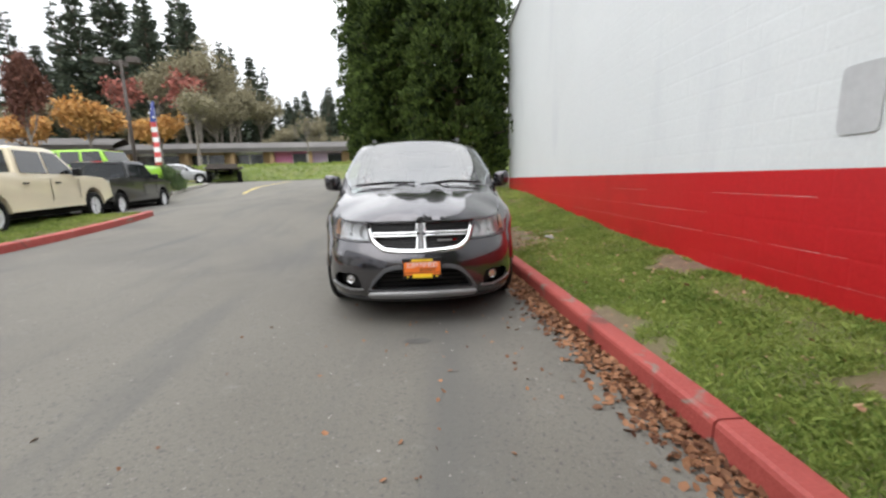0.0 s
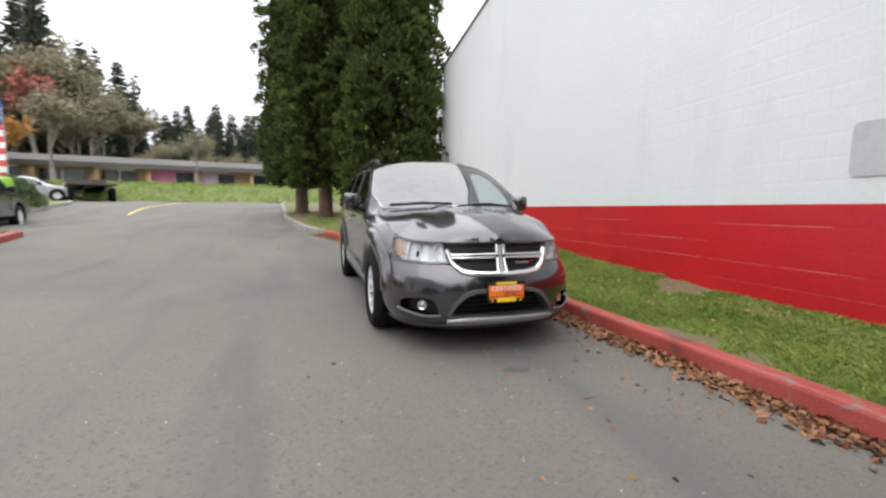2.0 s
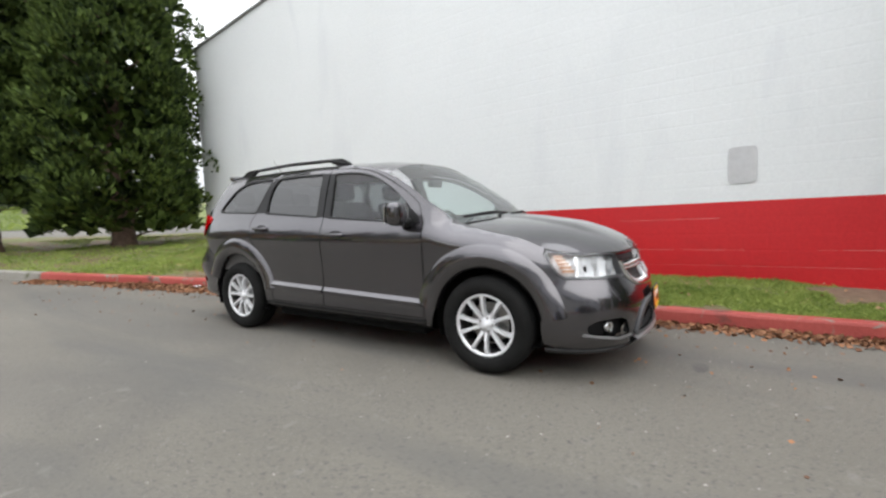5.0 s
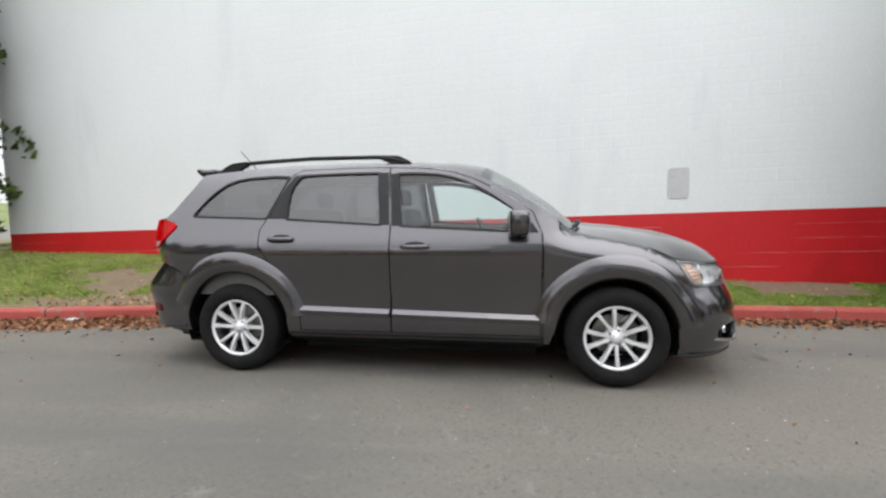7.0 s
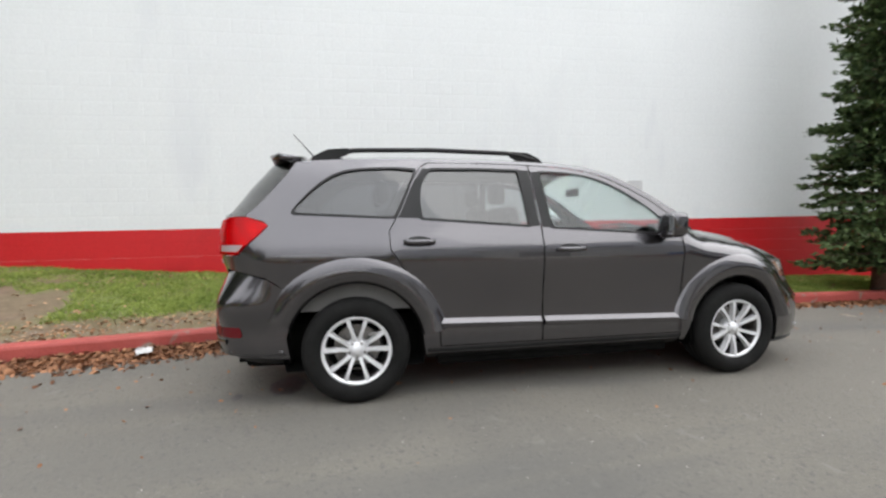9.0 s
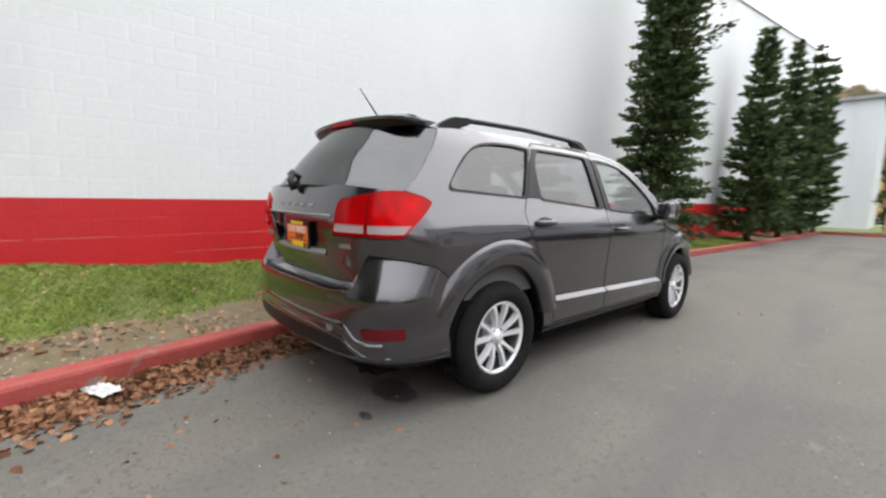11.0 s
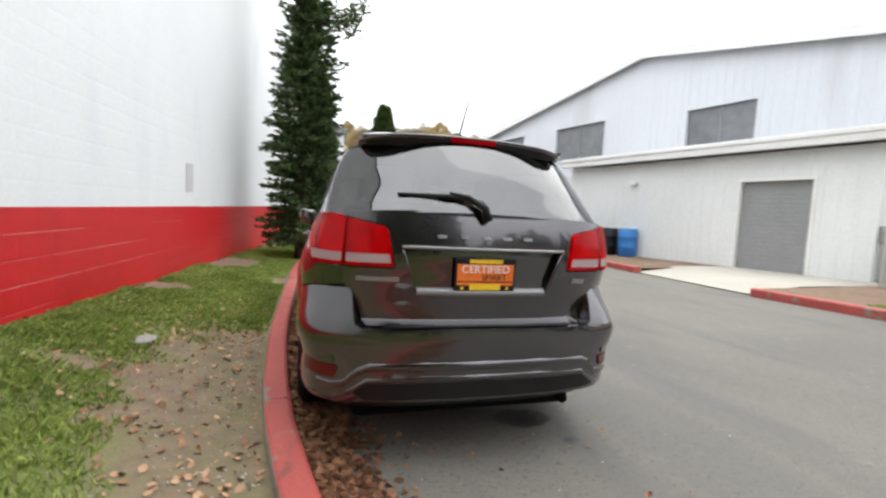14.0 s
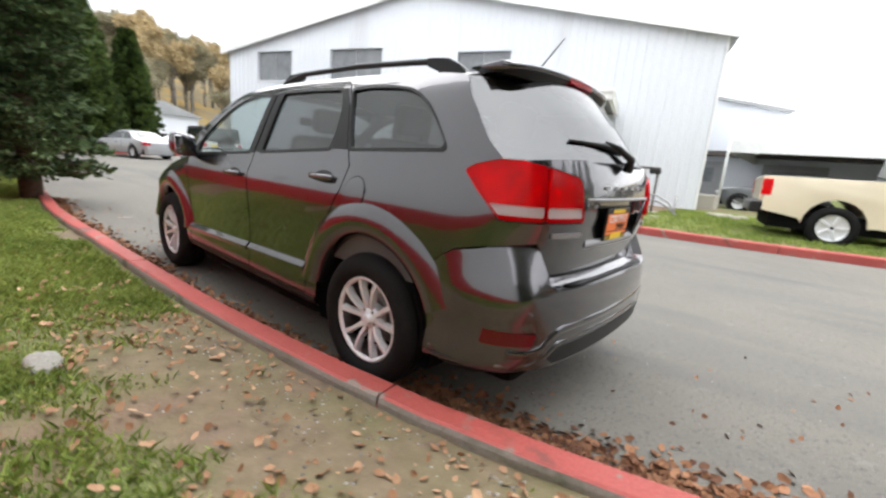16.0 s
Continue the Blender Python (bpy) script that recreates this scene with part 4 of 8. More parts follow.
M["red_lens"] = lens("red_lamp_lens", (0.62, 0.003, 0.007), 0.6)
M["clear_lens"] = lens("milky_clear_lens", (0.50, 0.47, 0.47), 0.35)
M["amber"] = lens("amber_side_lens", (0.62, 0.38, 0.25), 0.3)
M["reflector_red"] = lens("red_reflector", (0.10, 0.003, 0.006), 0.0)
M["lamp_bowl"] = material("bright_lamp_bowl", (0.62, 0.63, 0.64), (0.92, 0.93, 0.94), 0.30, 0.45, grain=40, patch=12, bump=0.2, spread=1.0)
M["lamp_chamber"] = material("dark_red_lamp_chamber", (0.16, 0.02, 0.02), (0.34, 0.06, 0.06), 0.2, 0.6, grain=60, patch=12, bump=0.1)
M["clear_glass"] = glass("clear_window_glass", (0.84, 0.925, 0.91), ior=1.75)
M["screen_glass"] = glass("windscreen_glass", (0.82, 0.90, 0.885), ior=3.0)
M["privacy_glass"] = glass("privacy_glass", (0.21, 0.22, 0.23), ior=2.1)
M["rear_glass"] = glass("tinted_rear_glass", (0.12, 0.125, 0.13), ior=2.2)
M["lamp_glass"] = glass("headlamp_cover", (0.95, 0.955, 0.96), ior=1.6)
M["plate_orange"] = material("orange_plate", (0.80, 0.16, 0.02), (0.90, 0.22, 0.03), 0.45, grain=40, patch=6, bump=0)
M["plate_yellow"] = material("yellow_print", (0.85, 0.55, 0.02), (0.92, 0.62, 0.03), 0.45, grain=40, patch=6, bump=0)
M["plate_white"] = material("white_print", (0.80, 0.80, 0.80), (0.86, 0.86, 0.86), 0.45, grain=40, patch=6, bump=0)

PLAN = [(0, -2.43), (0.2, -2.42), (0.4, -2.385), (0.55, -2.325), (0.68, -2.23), (0.775, -2.10), (0.835, -1.95), (0.872, -1.75), (0.888, -1.5), (0.896, -1.2), (0.90, -0.6), (0.90, 0.0), (0.90, 0.6), (0.898, 1.1), (0.896, 1.45), (0.892, 1.75), (0.880, 1.98), (0.852, 2.12), (0.80, 2.23), (0.72, 2.305), (0.60, 2.36), (0.42, 2.395), (0.2, 2.411), (0, 2.415)]


def spline(pts, n=14):
    pts = [Vector((p[0], p[1], 0)) for p in pts]
    out = []
    for i in range(len(pts) - 1):
        a, b, c, d = pts[max(i - 1, 0)], pts[i], pts[i + 1], pts[min(i + 2, len(pts) - 1)]
        for k in range(n):
            t = k / n
            out.append(0.5 * (2 * b + (c - a) * t + (2 * a - 5 * b + 4 * c - d) * t * t + (3 * b - a - 3 * c + d) * t ** 3))
    return np.array([(p.x, p.y) for p in out] + [pts[-1][:2]])


PC = spline(PLAN)
PC[:, 1] = np.maximum.accumulate(PC[:, 1])
PS = np.concatenate([[0], np.cumsum(np.hypot(*np.diff(PC, axis=0).T))])
S_ALL = PS[-1]
half_way = int(np.argmax(PC[:, 0]))


def sy(y):
    return float(np.interp(y, PC[:, 1], PS))


def sf(x):
    """Arc from the nose's middle to half-width x."""
    return math.copysign(float(np.interp(abs(x), PC[:half_way, 0], PS[:half_way])), x)


def sr(x):
    """Arc from the tail's middle to half-width x."""
    return math.copysign(S_ALL - float(np.interp(abs(x), PC[half_way:, 0][::-1], PS[half_way:][::-1])), x)


NOSE = [(0.15, -0.14), (0.19, -0.09), (0.24, -0.03), (0.3, 0.0), (0.5, 0.0), (0.6, -0.022), (0.66, -0.06), (0.72, -0.088), (0.78, -0.102), (0.86, -0.122), (0.92, -0.15)]
SIDE = [(0.15, -0.16), (0.2, -0.11), (0.26, -0.05), (0.34, -0.02), (0.42, -0.012), (0.55, -0.026), (0.7, -0.022), (0.84, -0.010), (0.95, 0.0), (1.0, 0.0), (1.04, -0.012), (1.09, -0.036), (1.15, -0.058), (1.3, -0.112), (1.45, -0.165), (1.55, -0.205), (1.6, -0.235), (1.66, -0.30)]
TAIL = [(0.15, -0.24), (0.25, -0.12), (0.33, -0.02), (0.4, 0.0), (0.6, 0.004), (0.69, 0.0), (0.715, -0.06), (0.73, -0.10), (0.77, -0.095), (0.85, -0.075), (0.92, -0.052), (1.0, -0.035), (1.1, -0.04), (1.16, -0.05), (1.2, -0.06), (1.26, -0.075), (1.33, -0.11), (1.45, -0.20), (1.6, -0.36), (1.66, -0.43)]
HOOD_EDGE = [(-2.43, 0.862), (-2.30, 0.866), (-2.15, 0.870), (-2.05, 0.876), (-1.95, 0.886), (-1.87, 0.905), (-1.75, 0.955), (-1.6, 1.003), (-1.3, 1.065), (-1.1, 1.10), (-0.9, 1.12)]


def skin(s, z, out=0.0, side=None):
    """The body's surface at arc s from the nose (negative: car's other flank) and height z."""
    sign = side if side else (1 if s >= 0 else -1)
    s = min(abs(s), S_ALL)
    x, y = float(np.interp(s, PS, PC[:, 0])), float(np.interp(s, PS, PC[:, 1]))
    e = 0.05
    x0, y0 = float(np.interp(s - e, PS, PC[:, 0])), float(np.interp(s - e, PS, PC[:, 1]))
    x1, y1 = float(np.interp(s + e, PS, PC[:, 0])), float(np.interp(s + e, PS, PC[:, 1]))
    if s < e:
        x0 = -float(np.interp(e - s, PS, PC[:, 0]))
    if s > S_ALL - e:
        x1 = -float(np.interp(2 * S_ALL - s - e, PS, PC[:, 0]))
    t = Vector((x1 - x0, y1 - y0)).normalized()
    nx, ny = t.y, -t.x
    wf, wr = smoothstep(-1.65, -2.2, y), smoothstep(1.95, 2.32, y)
    d = rounded(NOSE, z, 0.03) * wf + rounded(TAIL, z, 0.018) * wr + rounded(SIDE, z, 0.03) * (1 - wf - wr)
    if y < -0.95:
        ze = table(HOOD_EDGE, y)
        k = min(max((z - (ze - 0.17)) / 0.17, 0), 1.2)
        d -= 0.11 * k * k * smoothstep(-0.95, -1.2, y) * (1 - wf)
    return Vector((sign * (x + nx * (d + out)), y + ny * (d + out), z))


def rear_skin(t, z, out=0.0):
    return skin(S_ALL - abs(t), z, out, 1 if t >= 0 else -1)


def inside(p, poly):
    hit, n = False, len(poly)
    x, y = p
    for i in range(n):
        (x0, y0), (x1, y1) = poly[i], poly[i - 1]
        if (y0 > y) != (y1 > y) and x < (x1 - x0) * (y - y0) / (y1 - y0) + x0:
            hit = not hit
    return hit


def near_edge(p, loops, d):
    for poly in loops:
        for i in range(len(poly)):
            a, b = poly[i - 1], poly[i]
            vx, vy = b[0] - a[0], b[1] - a[1]
            q = max(0, min(1, ((p[0] - a[0]) * vx + (p[1] - a[1]) * vy) / max(vx * vx + vy * vy, 1e-12)))
            if (p[0] - a[0] - q * vx) ** 2 + (p[1] - a[1] - q * vy) ** 2 < d * d:
                return True
    return False


def dense(poly, d):
    out = []
    for i in range(len(poly)):
        a, b = Vector(poly[i]), Vector(poly[(i + 1) % len(poly)])
        n = max(1, math.ceil((b - a).length / d))
        out += [tuple(a.lerp(b, k / n)) for k in range(n)]
    return out


def rounded_poly(poly, r=0.03, n=4):
    """Cuts the corners of an outline to short curves."""
    out = []
    for i in range(len(poly)):
        p, a, b = Vector(poly[i]), Vector(poly[i - 1]), Vector(poly[(i + 1) % len(poly)])
        ra, rb = min(r, 0.45 * (a - p).length), min(r, 0.45 * (b - p).length)
        u, v = p + (a - p).normalized() * ra, p + (b - p).normalized() * rb
        for k in range(n + 1):
            t = k / n
            out.append(tuple(u * (1 - t) ** 2 + p * 2 * t * (1 - t) + v * t * t))
    return out




def panel(name, poly, place, mat, parent, holes=(), cell=0.055, lip=0.018, label="", deep=None):
    """A sheet cut to an outline in the flat, laid on a surface by place(u, v, out), with turned-in edges."""
    loops = [dense(poly, cell)] + [dense(h, cell) for h in holes]
    pts, edges = [], []
    for lp in loops:
        n = len(pts)
        pts += [Vector(p) for p in lp]
        edges += [(n + i, n + (i + 1) % len(lp)) for i in range(len(lp))]
    us, vs = [p[0] for p in poly], [p[1] for p in poly]
    u = min(us) + cell * 0.5
    while u < max(us):
        v = min(vs) + cell * 0.5
        while v < max(vs):
            if inside((u, v), poly) and not any(inside((u, v), h) for h in holes) and not near_edge((u, v), loops, cell * 0.45):
                pts.append(Vector((u, v)))
            v += cell
        u += cell
    co, ed, fa, *_ = mathutils.geometry.delaunay_2d_cdt(pts, edges, [], 0, 1e-5)
    bm = bmesh.new()
    top = [bm.verts.new(place(p.x, p.y, 0.0)) for p in co]
    for f in fa:
        c = sum((co[i] for i in f), Vector((0, 0))) / len(f)
        if inside(c, poly) and not any(inside(c, h) for h in holes):
            try:
                bm.faces.new([top[i] for i in f])
            except ValueError:
                pass
    low = {}
    if lip:
        rim = [e for e in bm.edges if len(e.link_faces) == 1]
        index = {v: i for i, v in enumerate(top)}
        for e in rim:
            q = []
            for v in e.verts:
                if v not in low:
                    p = co[index[v]]
                    low[v] = bm.verts.new(place(p.x, p.y, -lip))
                q.append(v)
            bm.faces.new((q[0], q[1], low[q[1]], low[q[0]]))
    for v in [v for v in bm.verts if not v.link_faces]:
        bm.verts.remove(v)
    bmesh.ops.recalc_face_normals(bm, faces=bm.faces)
    # the sheet's face looks outwards
    index = {v: i for i, v in enumerate(top) if v.is_valid}
    tally = 0.0
    for f in list(bm.faces)[:60]:
        if all(v in index for v in f.verts):
            p = co[index[f.verts[0]]]
            tally += f.normal.dot(place(p.x, p.y, 0.01) - place(p.x, p.y, 0.0))
    if tally < 0:
        bmesh.ops.reverse_faces(bm, faces=bm.faces)
    me = bpy.data.meshes.new(name)
    bm.to_mesh(me)
    bm.free()
    me.shade_smooth()
    me.set_sharp_from_angle(angle=radians(38))
    me.materials.append(mat)
    ob = new(name, me)
    ob.parent = parent
    if label:
        ob["label"] = label
    return ob


def ruled(name, left, right, bulge, mat, parent, columns=14, label="", thick=0.0):
    """A sheet between two edges, bowed by bulge(t across, k along)."""
    n = len(left)
    verts = []
    for k in range(n):
        for i in range(columns + 1):
            t = i / columns
            verts.append(Vector(left[k]).lerp(Vector(right[k]), t) + bulge(t, k / (n - 1)))
    w = columns + 1
    faces = [(j * w + i, j * w + i + 1, (j + 1) * w + i + 1, (j + 1) * w + i) for j in range(n - 1) for i in range(columns)]
    return mesh(name, verts, faces, mat, parent, label, smooth=True)


def lathe(profile, sides=48):
    """Turns (radius, offset) pairs round the x axis."""
    verts, faces = [], []
    for k in range(sides):
        a = 2 * math.pi * k / sides
        verts += [(o, r * math.cos(a), r * math.sin(a)) for r, o in profile]
    m = len(profile)
    for k in range(sides):
        j = (k + 1) % sides
        faces += [(k * m + i, k * m + i + 1, j * m + i + 1, j * m + i) for i in range(m - 1)]
    return verts, faces


def build_wheel(parent, x, y, side, turn):
    """Tyre, ten-spoke alloy rim, hub and brake disc; side is +1 or -1 for the flank it faces."""
    wheel = mesh("wheel", *lathe([(0.205, 0.030), (0.214, 0.042), (0.222, 0.046), (0.229, 0.040), (0.228, 0.02), (0.214, 0.005)], 56), M["alloy"], parent, "silver alloy wheel", True)
    mesh("rim_barrel", *lathe([(0.212, 0.03), (0.205, -0.02), (0.200, -0.10), (0.205, -0.17)], 48), M["steel"], wheel, "grey inner barrel", True)
    wheel.matrix_basis = pose(x, y, 0.358, turn, 0, 0 if side > 0 else 180)
    tyre = [(0.222, 0.030), (0.236, 0.052), (0.262, 0.070), (0.305, 0.068), (0.33, 0.052), (0.345, 0.034), (0.352, 0.012), (0.352, -0.008), (0.346, -0.010), (0.346, -0.018), (0.352, -0.020), (0.353, -0.055), (0.347, -0.057), (0.347, -0.066), (0.353, -0.068), (0.352, -0.105), (0.346, -0.107), (0.346, -0.115), (0.352, -0.117), (0.345, -0.15), (0.32, -0.175), (0.27, -0.185), (0.240, -0.16)]
    mesh("tyre", *lathe(tyre, 64), M["rubber"], wheel, "black tyre", True)
    mesh("brake_disc", *lathe([(0.05, -0.055), (0.152, -0.055), (0.152, -0.075), (0.05, -0.075)], 40), M["steel"], wheel, "", False)
    # black disc across the rim stands in for shade behind the spokes
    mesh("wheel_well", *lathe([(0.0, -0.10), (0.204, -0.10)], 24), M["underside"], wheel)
    bm = bmesh.new()
    add_box(bm, -0.095, -0.045, 0.09, 0.165, -0.06, 0.06, 0.012)
    part("brake_caliper", bm, M["steel"], wheel)
    mesh("hub", *lathe([(0.0, 0.040), (0.026, 0.039), (0.031, 0.032), (0.033, 0.022), (0.066, 0.014), (0.075, -0.002), (0.07, -0.05)], 32), M["alloy"], wheel, "", True)
    for k in range(5):
        a = 2 * math.pi * (k + 0.5) / 5
        mesh("lug_nut", *lathe([(0.0, 0.022), (0.009, 0.021), (0.010, 0.008)], 8), M["steel"], wheel).matrix_basis = Matrix.Translation((0, 0.052 * math.cos(a), 0.052 * math.sin(a)))
        for j in (-1, 1):
            b = 2 * math.pi * k / 5 + j * 0.24
            c = 2 * math.pi * k / 5 + j * 0.29
            verts, faces = [], []
            for t, w in ((0.0, 0.017), (0.35, 0.0125), (0.7, 0.0135), (1.0, 0.018)):
                ang, r = b + (c - b) * t, 0.050 + 0.166 * t
                q = Vector((0, math.cos(ang), math.sin(ang)))
                tang = Vector((0, -q.z, q.y))
                o = 0.016 + 0.026 * math.sin(t * 2.2)
                verts += [q * r - tang * w + Vector((o - 0.035, 0, 0)), q * r - tang * w * 0.75 + Vector((o, 0, 0)), q * r + tang * w * 0.75 + Vector((o, 0, 0)), q * r + tang * w + Vector((o - 0.035, 0, 0))]
            for i in range(3):
                faces += [(4 * i + u, 4 * i + u + 1, 4 * i + u + 5, 4 * i + u + 4) for u in range(3)]
            mesh("spoke", verts, faces, M["alloy"], wheel)
    return wheel


ARCH_R = 0.415


def arch(yc, a0, a1, r=ARCH_R, n=16):
    """Points on a wheel arch, angles in degrees from straight ahead of the car, rising."""
    return [(yc - r * math.cos(radians(a0 + (a1 - a0) * k / n)), 0.358 + r * math.sin(radians(a0 + (a1 - a0) * k / n))) for k in range(n + 1)]


def side_poly(pts):
    return [(sy(y), z) for y, z in pts]


GLASS_F = [(0.083, 1.160), (0.131, 1.552), (-0.064, 1.548), (-0.20, 1.532), (-0.291, 1.511), (-0.39, 1.475), (-0.491, 1.428), (-0.60, 1.365), (-0.685, 1.310), (-0.76, 1.255), (-0.80, 1.205), (-0.80, 1.105)]
GLASS_R = [(0.245, 1.168), (0.285, 1.562), (0.60, 1.566), (0.925, 1.560), (0.965, 1.52), (1.006, 1.435), (1.014, 1.33), (1.005, 1.222)]
GLASS_Q = [(1.186, 1.228), (1.10, 1.41), (1.037, 1.552), (1.18, 1.562), (1.38, 1.553), (1.50, 1.535), (1.58, 1.505), (1.66, 1.455), (1.735, 1.39), (1.80, 1.325), (1.836, 1.280), (1.828, 1.256)]
EDGE_TOP = [(-1.16, 1.105), (-0.97, 1.25), (-0.73, 1.40), (-0.5, 1.515), (-0.27, 1.592), (0.0, 1.626), (0.25, 1.636), (0.5, 1.642), (1.0, 1.642), (1.4, 1.632), (1.7, 1.612), (1.83, 1.596)]
DOOR_F = [(-0.925, 0.365), (-0.937, 0.94), (-0.932, 1.095), (-0.876, 1.243), (-0.732, 1.347), (-0.60, 1.420), (-0.492, 1.475), (-0.39, 1.518), (-0.291, 1.551), (-0.18, 1.573), (-0.063, 1.588), (0.195, 1.604), (0.158, 1.16), (0.158, 0.365)]
DOOR_R = [(0.168, 0.365), (0.168, 1.16), (0.205, 1.604), (0.55, 1.610), (0.945, 1.606), (0.995, 1.575), (1.062, 1.473), (1.175, 1.216), (1.222, 1.14), (1.215, 1.02), (1.14, 0.91), (0.985, 0.72), (0.90, 0.53), (0.885, 0.365)]
GLASS_F, GLASS_R, GLASS_Q = rounded_poly(GLASS_F, 0.02), rounded_poly(GLASS_R, 0.02), rounded_poly(GLASS_Q, 0.02)


def build_car():
    car = tagged(empty("crossover_car"), "dark grey metallic five-door crossover parked against a red kerb", "car")
    paint = M["paint"]
    # flanks
    opening = [(-0.931, 0.359), (-0.943, 0.94), (-0.938, 1.097), (-0.881, 1.248), (-0.735, 1.353), (-0.602, 1.427), (-0.494, 1.482), (-0.392, 1.525), (-0.292, 1.558), (-0.18, 1.580), (-0.063, 1.595), (0.20, 1.611), (0.55, 1.617), (0.948, 1.613), (1.001, 1.580), (1.069, 1.476), (1.182, 1.219), (1.229, 1.142), (1.222, 1.016), (1.147, 0.906), (0.992, 0.716), (0.907, 0.528), (0.892, 0.359)]
    d_pillar = [(1.90, 1.49), (1.985, 1.395), (2.07, 1.305), (2.17, 1.222)]
    flank = EDGE_TOP + d_pillar + [(2.155, 1.236), (2.03, 1.207), (1.985, 1.178), (2.04, 1.125), (2.13, 1.043), (2.17, 0.988), (2.338, 0.984), (2.338, 0.905), (2.14, 0.880), (2.0, 0.852), (1.93, 0.81), (1.86, 0.745)] + arch(1.445, 180 - 70, 18, 0.45, 14) + [(0.99, 0.31), (0.9, 0.315), (-0.86, 0.315), (-0.925, 0.315), (-0.925, 0.352), (-0.943, 0.36), (-0.943, 1.10)]
    # arch() runs from the rear edge over the top to the front edge
    for side in (-1, 1):
        def lay(u, v, out, side=side):
            return skin(u, v, out, side)
        fp = side_poly(flank)
        panel("body_side", fp, lay, paint, car, [side_poly(opening), side_poly(GLASS_Q)], 0.06)
        front = panel("front_door", side_poly(DOOR_F), lay, paint, car, [side_poly(GLASS_F)], 0.06)
        rear = panel("rear_door", side_poly(DOOR_R), lay, paint, car, [side_poly(GLASS_R)], 0.06)
        fender = [(-1.855, 0.745)] + arch(-1.445, 70, 162, n=14) + [(-0.985, 0.30), (-0.948, 0.30), (-0.948, 1.115), (-1.15, 1.102), (-1.3, 1.065), (-1.6, 1.003), (-1.75, 0.955), (-1.866, 0.906), (-1.862, 0.868), (-1.905, 0.80), (-1.946, 0.735), (-1.985, 0.708)]
        panel("front_fender", side_poly(fender), lay, paint, car, (), 0.03)
        for name, g, p, mat in (("front_window", GLASS_F, front, M["clear_glass"]), ("rear_window", GLASS_R, rear, M["privacy_glass"]), ("quarter_window", GLASS_Q, car, M["privacy_glass"])):
            pane = panel(name, side_poly(g), lambda u, v, out, side=side: skin(u, v, -0.012 + out, side), mat, p, (), 0.12, 0, "tinted glass" if mat == M["privacy_glass"] else "clear glass")
            pane.visible_shadow = False
            c = (sum(a for a, _ in g) / len(g), sum(b for _, b in g) / len(g))
            big = [(c[0] + (a - c[0]) * (1 + 0.014 / max(abs(a - c[0]), 0.2)), c[1] + (b - c[1]) * (1 + 0.012 / max(abs(b - c[1]), 0.1))) for a, b in g]
            small = [(c[0] + (a - c[0]) * 0.985, c[1] + (b - c[1]) * 0.98) for a, b in g]
            panel("window_seal", side_poly(big), lambda u, v, out, side=side: skin(u, v, 0.003 + out, side), M["black_plastic"], pane, [side_poly(small)], 0.09, 0.02)
        # blacked-out pillar between the doors
        panel("pillar_trim", side_poly([(0.240, 1.166), (0.282, 1.566), (0.206, 1.566), (0.174, 1.166)]), lambda u, v, out, side=side: skin(u, v, 0.004 + out, side), M["black_plastic"], rear, (), 0.1, 0.01)
        panel("pillar_trim", side_poly([(0.088, 1.158), (0.136, 1.556), (0.188, 1.556), (0.153, 1.158)]), lambda u, v, out, side=side: skin(u, v, 0.004 + out, side), M["black_plastic"], front, (), 0.1, 0.01)
        panel("pillar_trim", side_poly([(1.010, 1.224), (1.020, 1.33), (1.012, 1.44), (0.972, 1.525), (0.95, 1.566), (0.985, 1.566), (1.05, 1.473), (1.162, 1.226)]), lambda u, v, out, side=side: skin(u, v, 0.004 + out, side), M["black_plastic"], rear, (), 0.08, 0.01)
        # sill strips and lower sill
        for a, b, p in ((-0.913, 0.150, front), (0.176, 0.885, rear)):
            verts, faces = [], []
            ys = steps(a, b, 0.12)
            for y in ys:
                dz = 0.004 + 0.022 * (y + 0.9)
                for z, o in ((0.445, 0.002), (0.452, 0.020), (0.478, 0.026), (0.508, 0.003)):
                    verts.append(skin(sy(y), z + dz, o, side))
            for i in range(len(ys) - 1):
                faces += [(4 * i + k, 4 * i + 4 + k, 4 * i + 5 + k, 4 * i + 1 + k) for k in range(3)]
            mesh("side_moulding", verts, faces, paint, p, "raised body-colour moulding")
        verts, faces = [], []
        ys = steps(-0.95, 0.98, 0.12)
        for y in ys:
            for z, o in ((0.20, -0.14), (0.25, -0.05), (0.295, -0.008), (0.318, 0.008), (0.335, 0.0)):
                verts.append(skin(sy(y), z + 0.015, o, side))
        for i in range(len(ys) - 1):
            faces += [(5 * i + k, 5 * i + 5 + k, 5 * i + 6 + k, 5 * i + 1 + k) for k in range(4)]
        mesh("sill", verts, faces, M["black_plastic"], car, "dark lower sill", True)
        # wheel arch flares
        for yc, a0, a1, grow, inner in ((-1.445, 10, 168, 0.0, 0.0), (1.445, 12, 158, 0.030, 0.035)):
            verts, faces = [], []
            n = 36
            prof = [(0.405 + inner, -0.06), (0.412 + inner, 0.012), (0.440 + inner, 0.030), (0.482 + grow, 0.036), (0.500 + grow, 0.035), (0.562 + grow, 0.014), (0.582 + grow, 0.001)]
            for k in range(n + 1):
                a = radians(a0 + (a1 - a0) * k / n)
                for r, o in prof:
                    y, z = yc - r * math.cos(a), 0.358 + r * math.sin(a)
                    verts.append(skin(sy(y), max(z, 0.24), o, side))
            m = len(prof)
            for k in range(n):
                faces += [(k * m + i, k * m + m + i, k * m + m + i + 1, k * m + i + 1) for i in range(m - 1)]
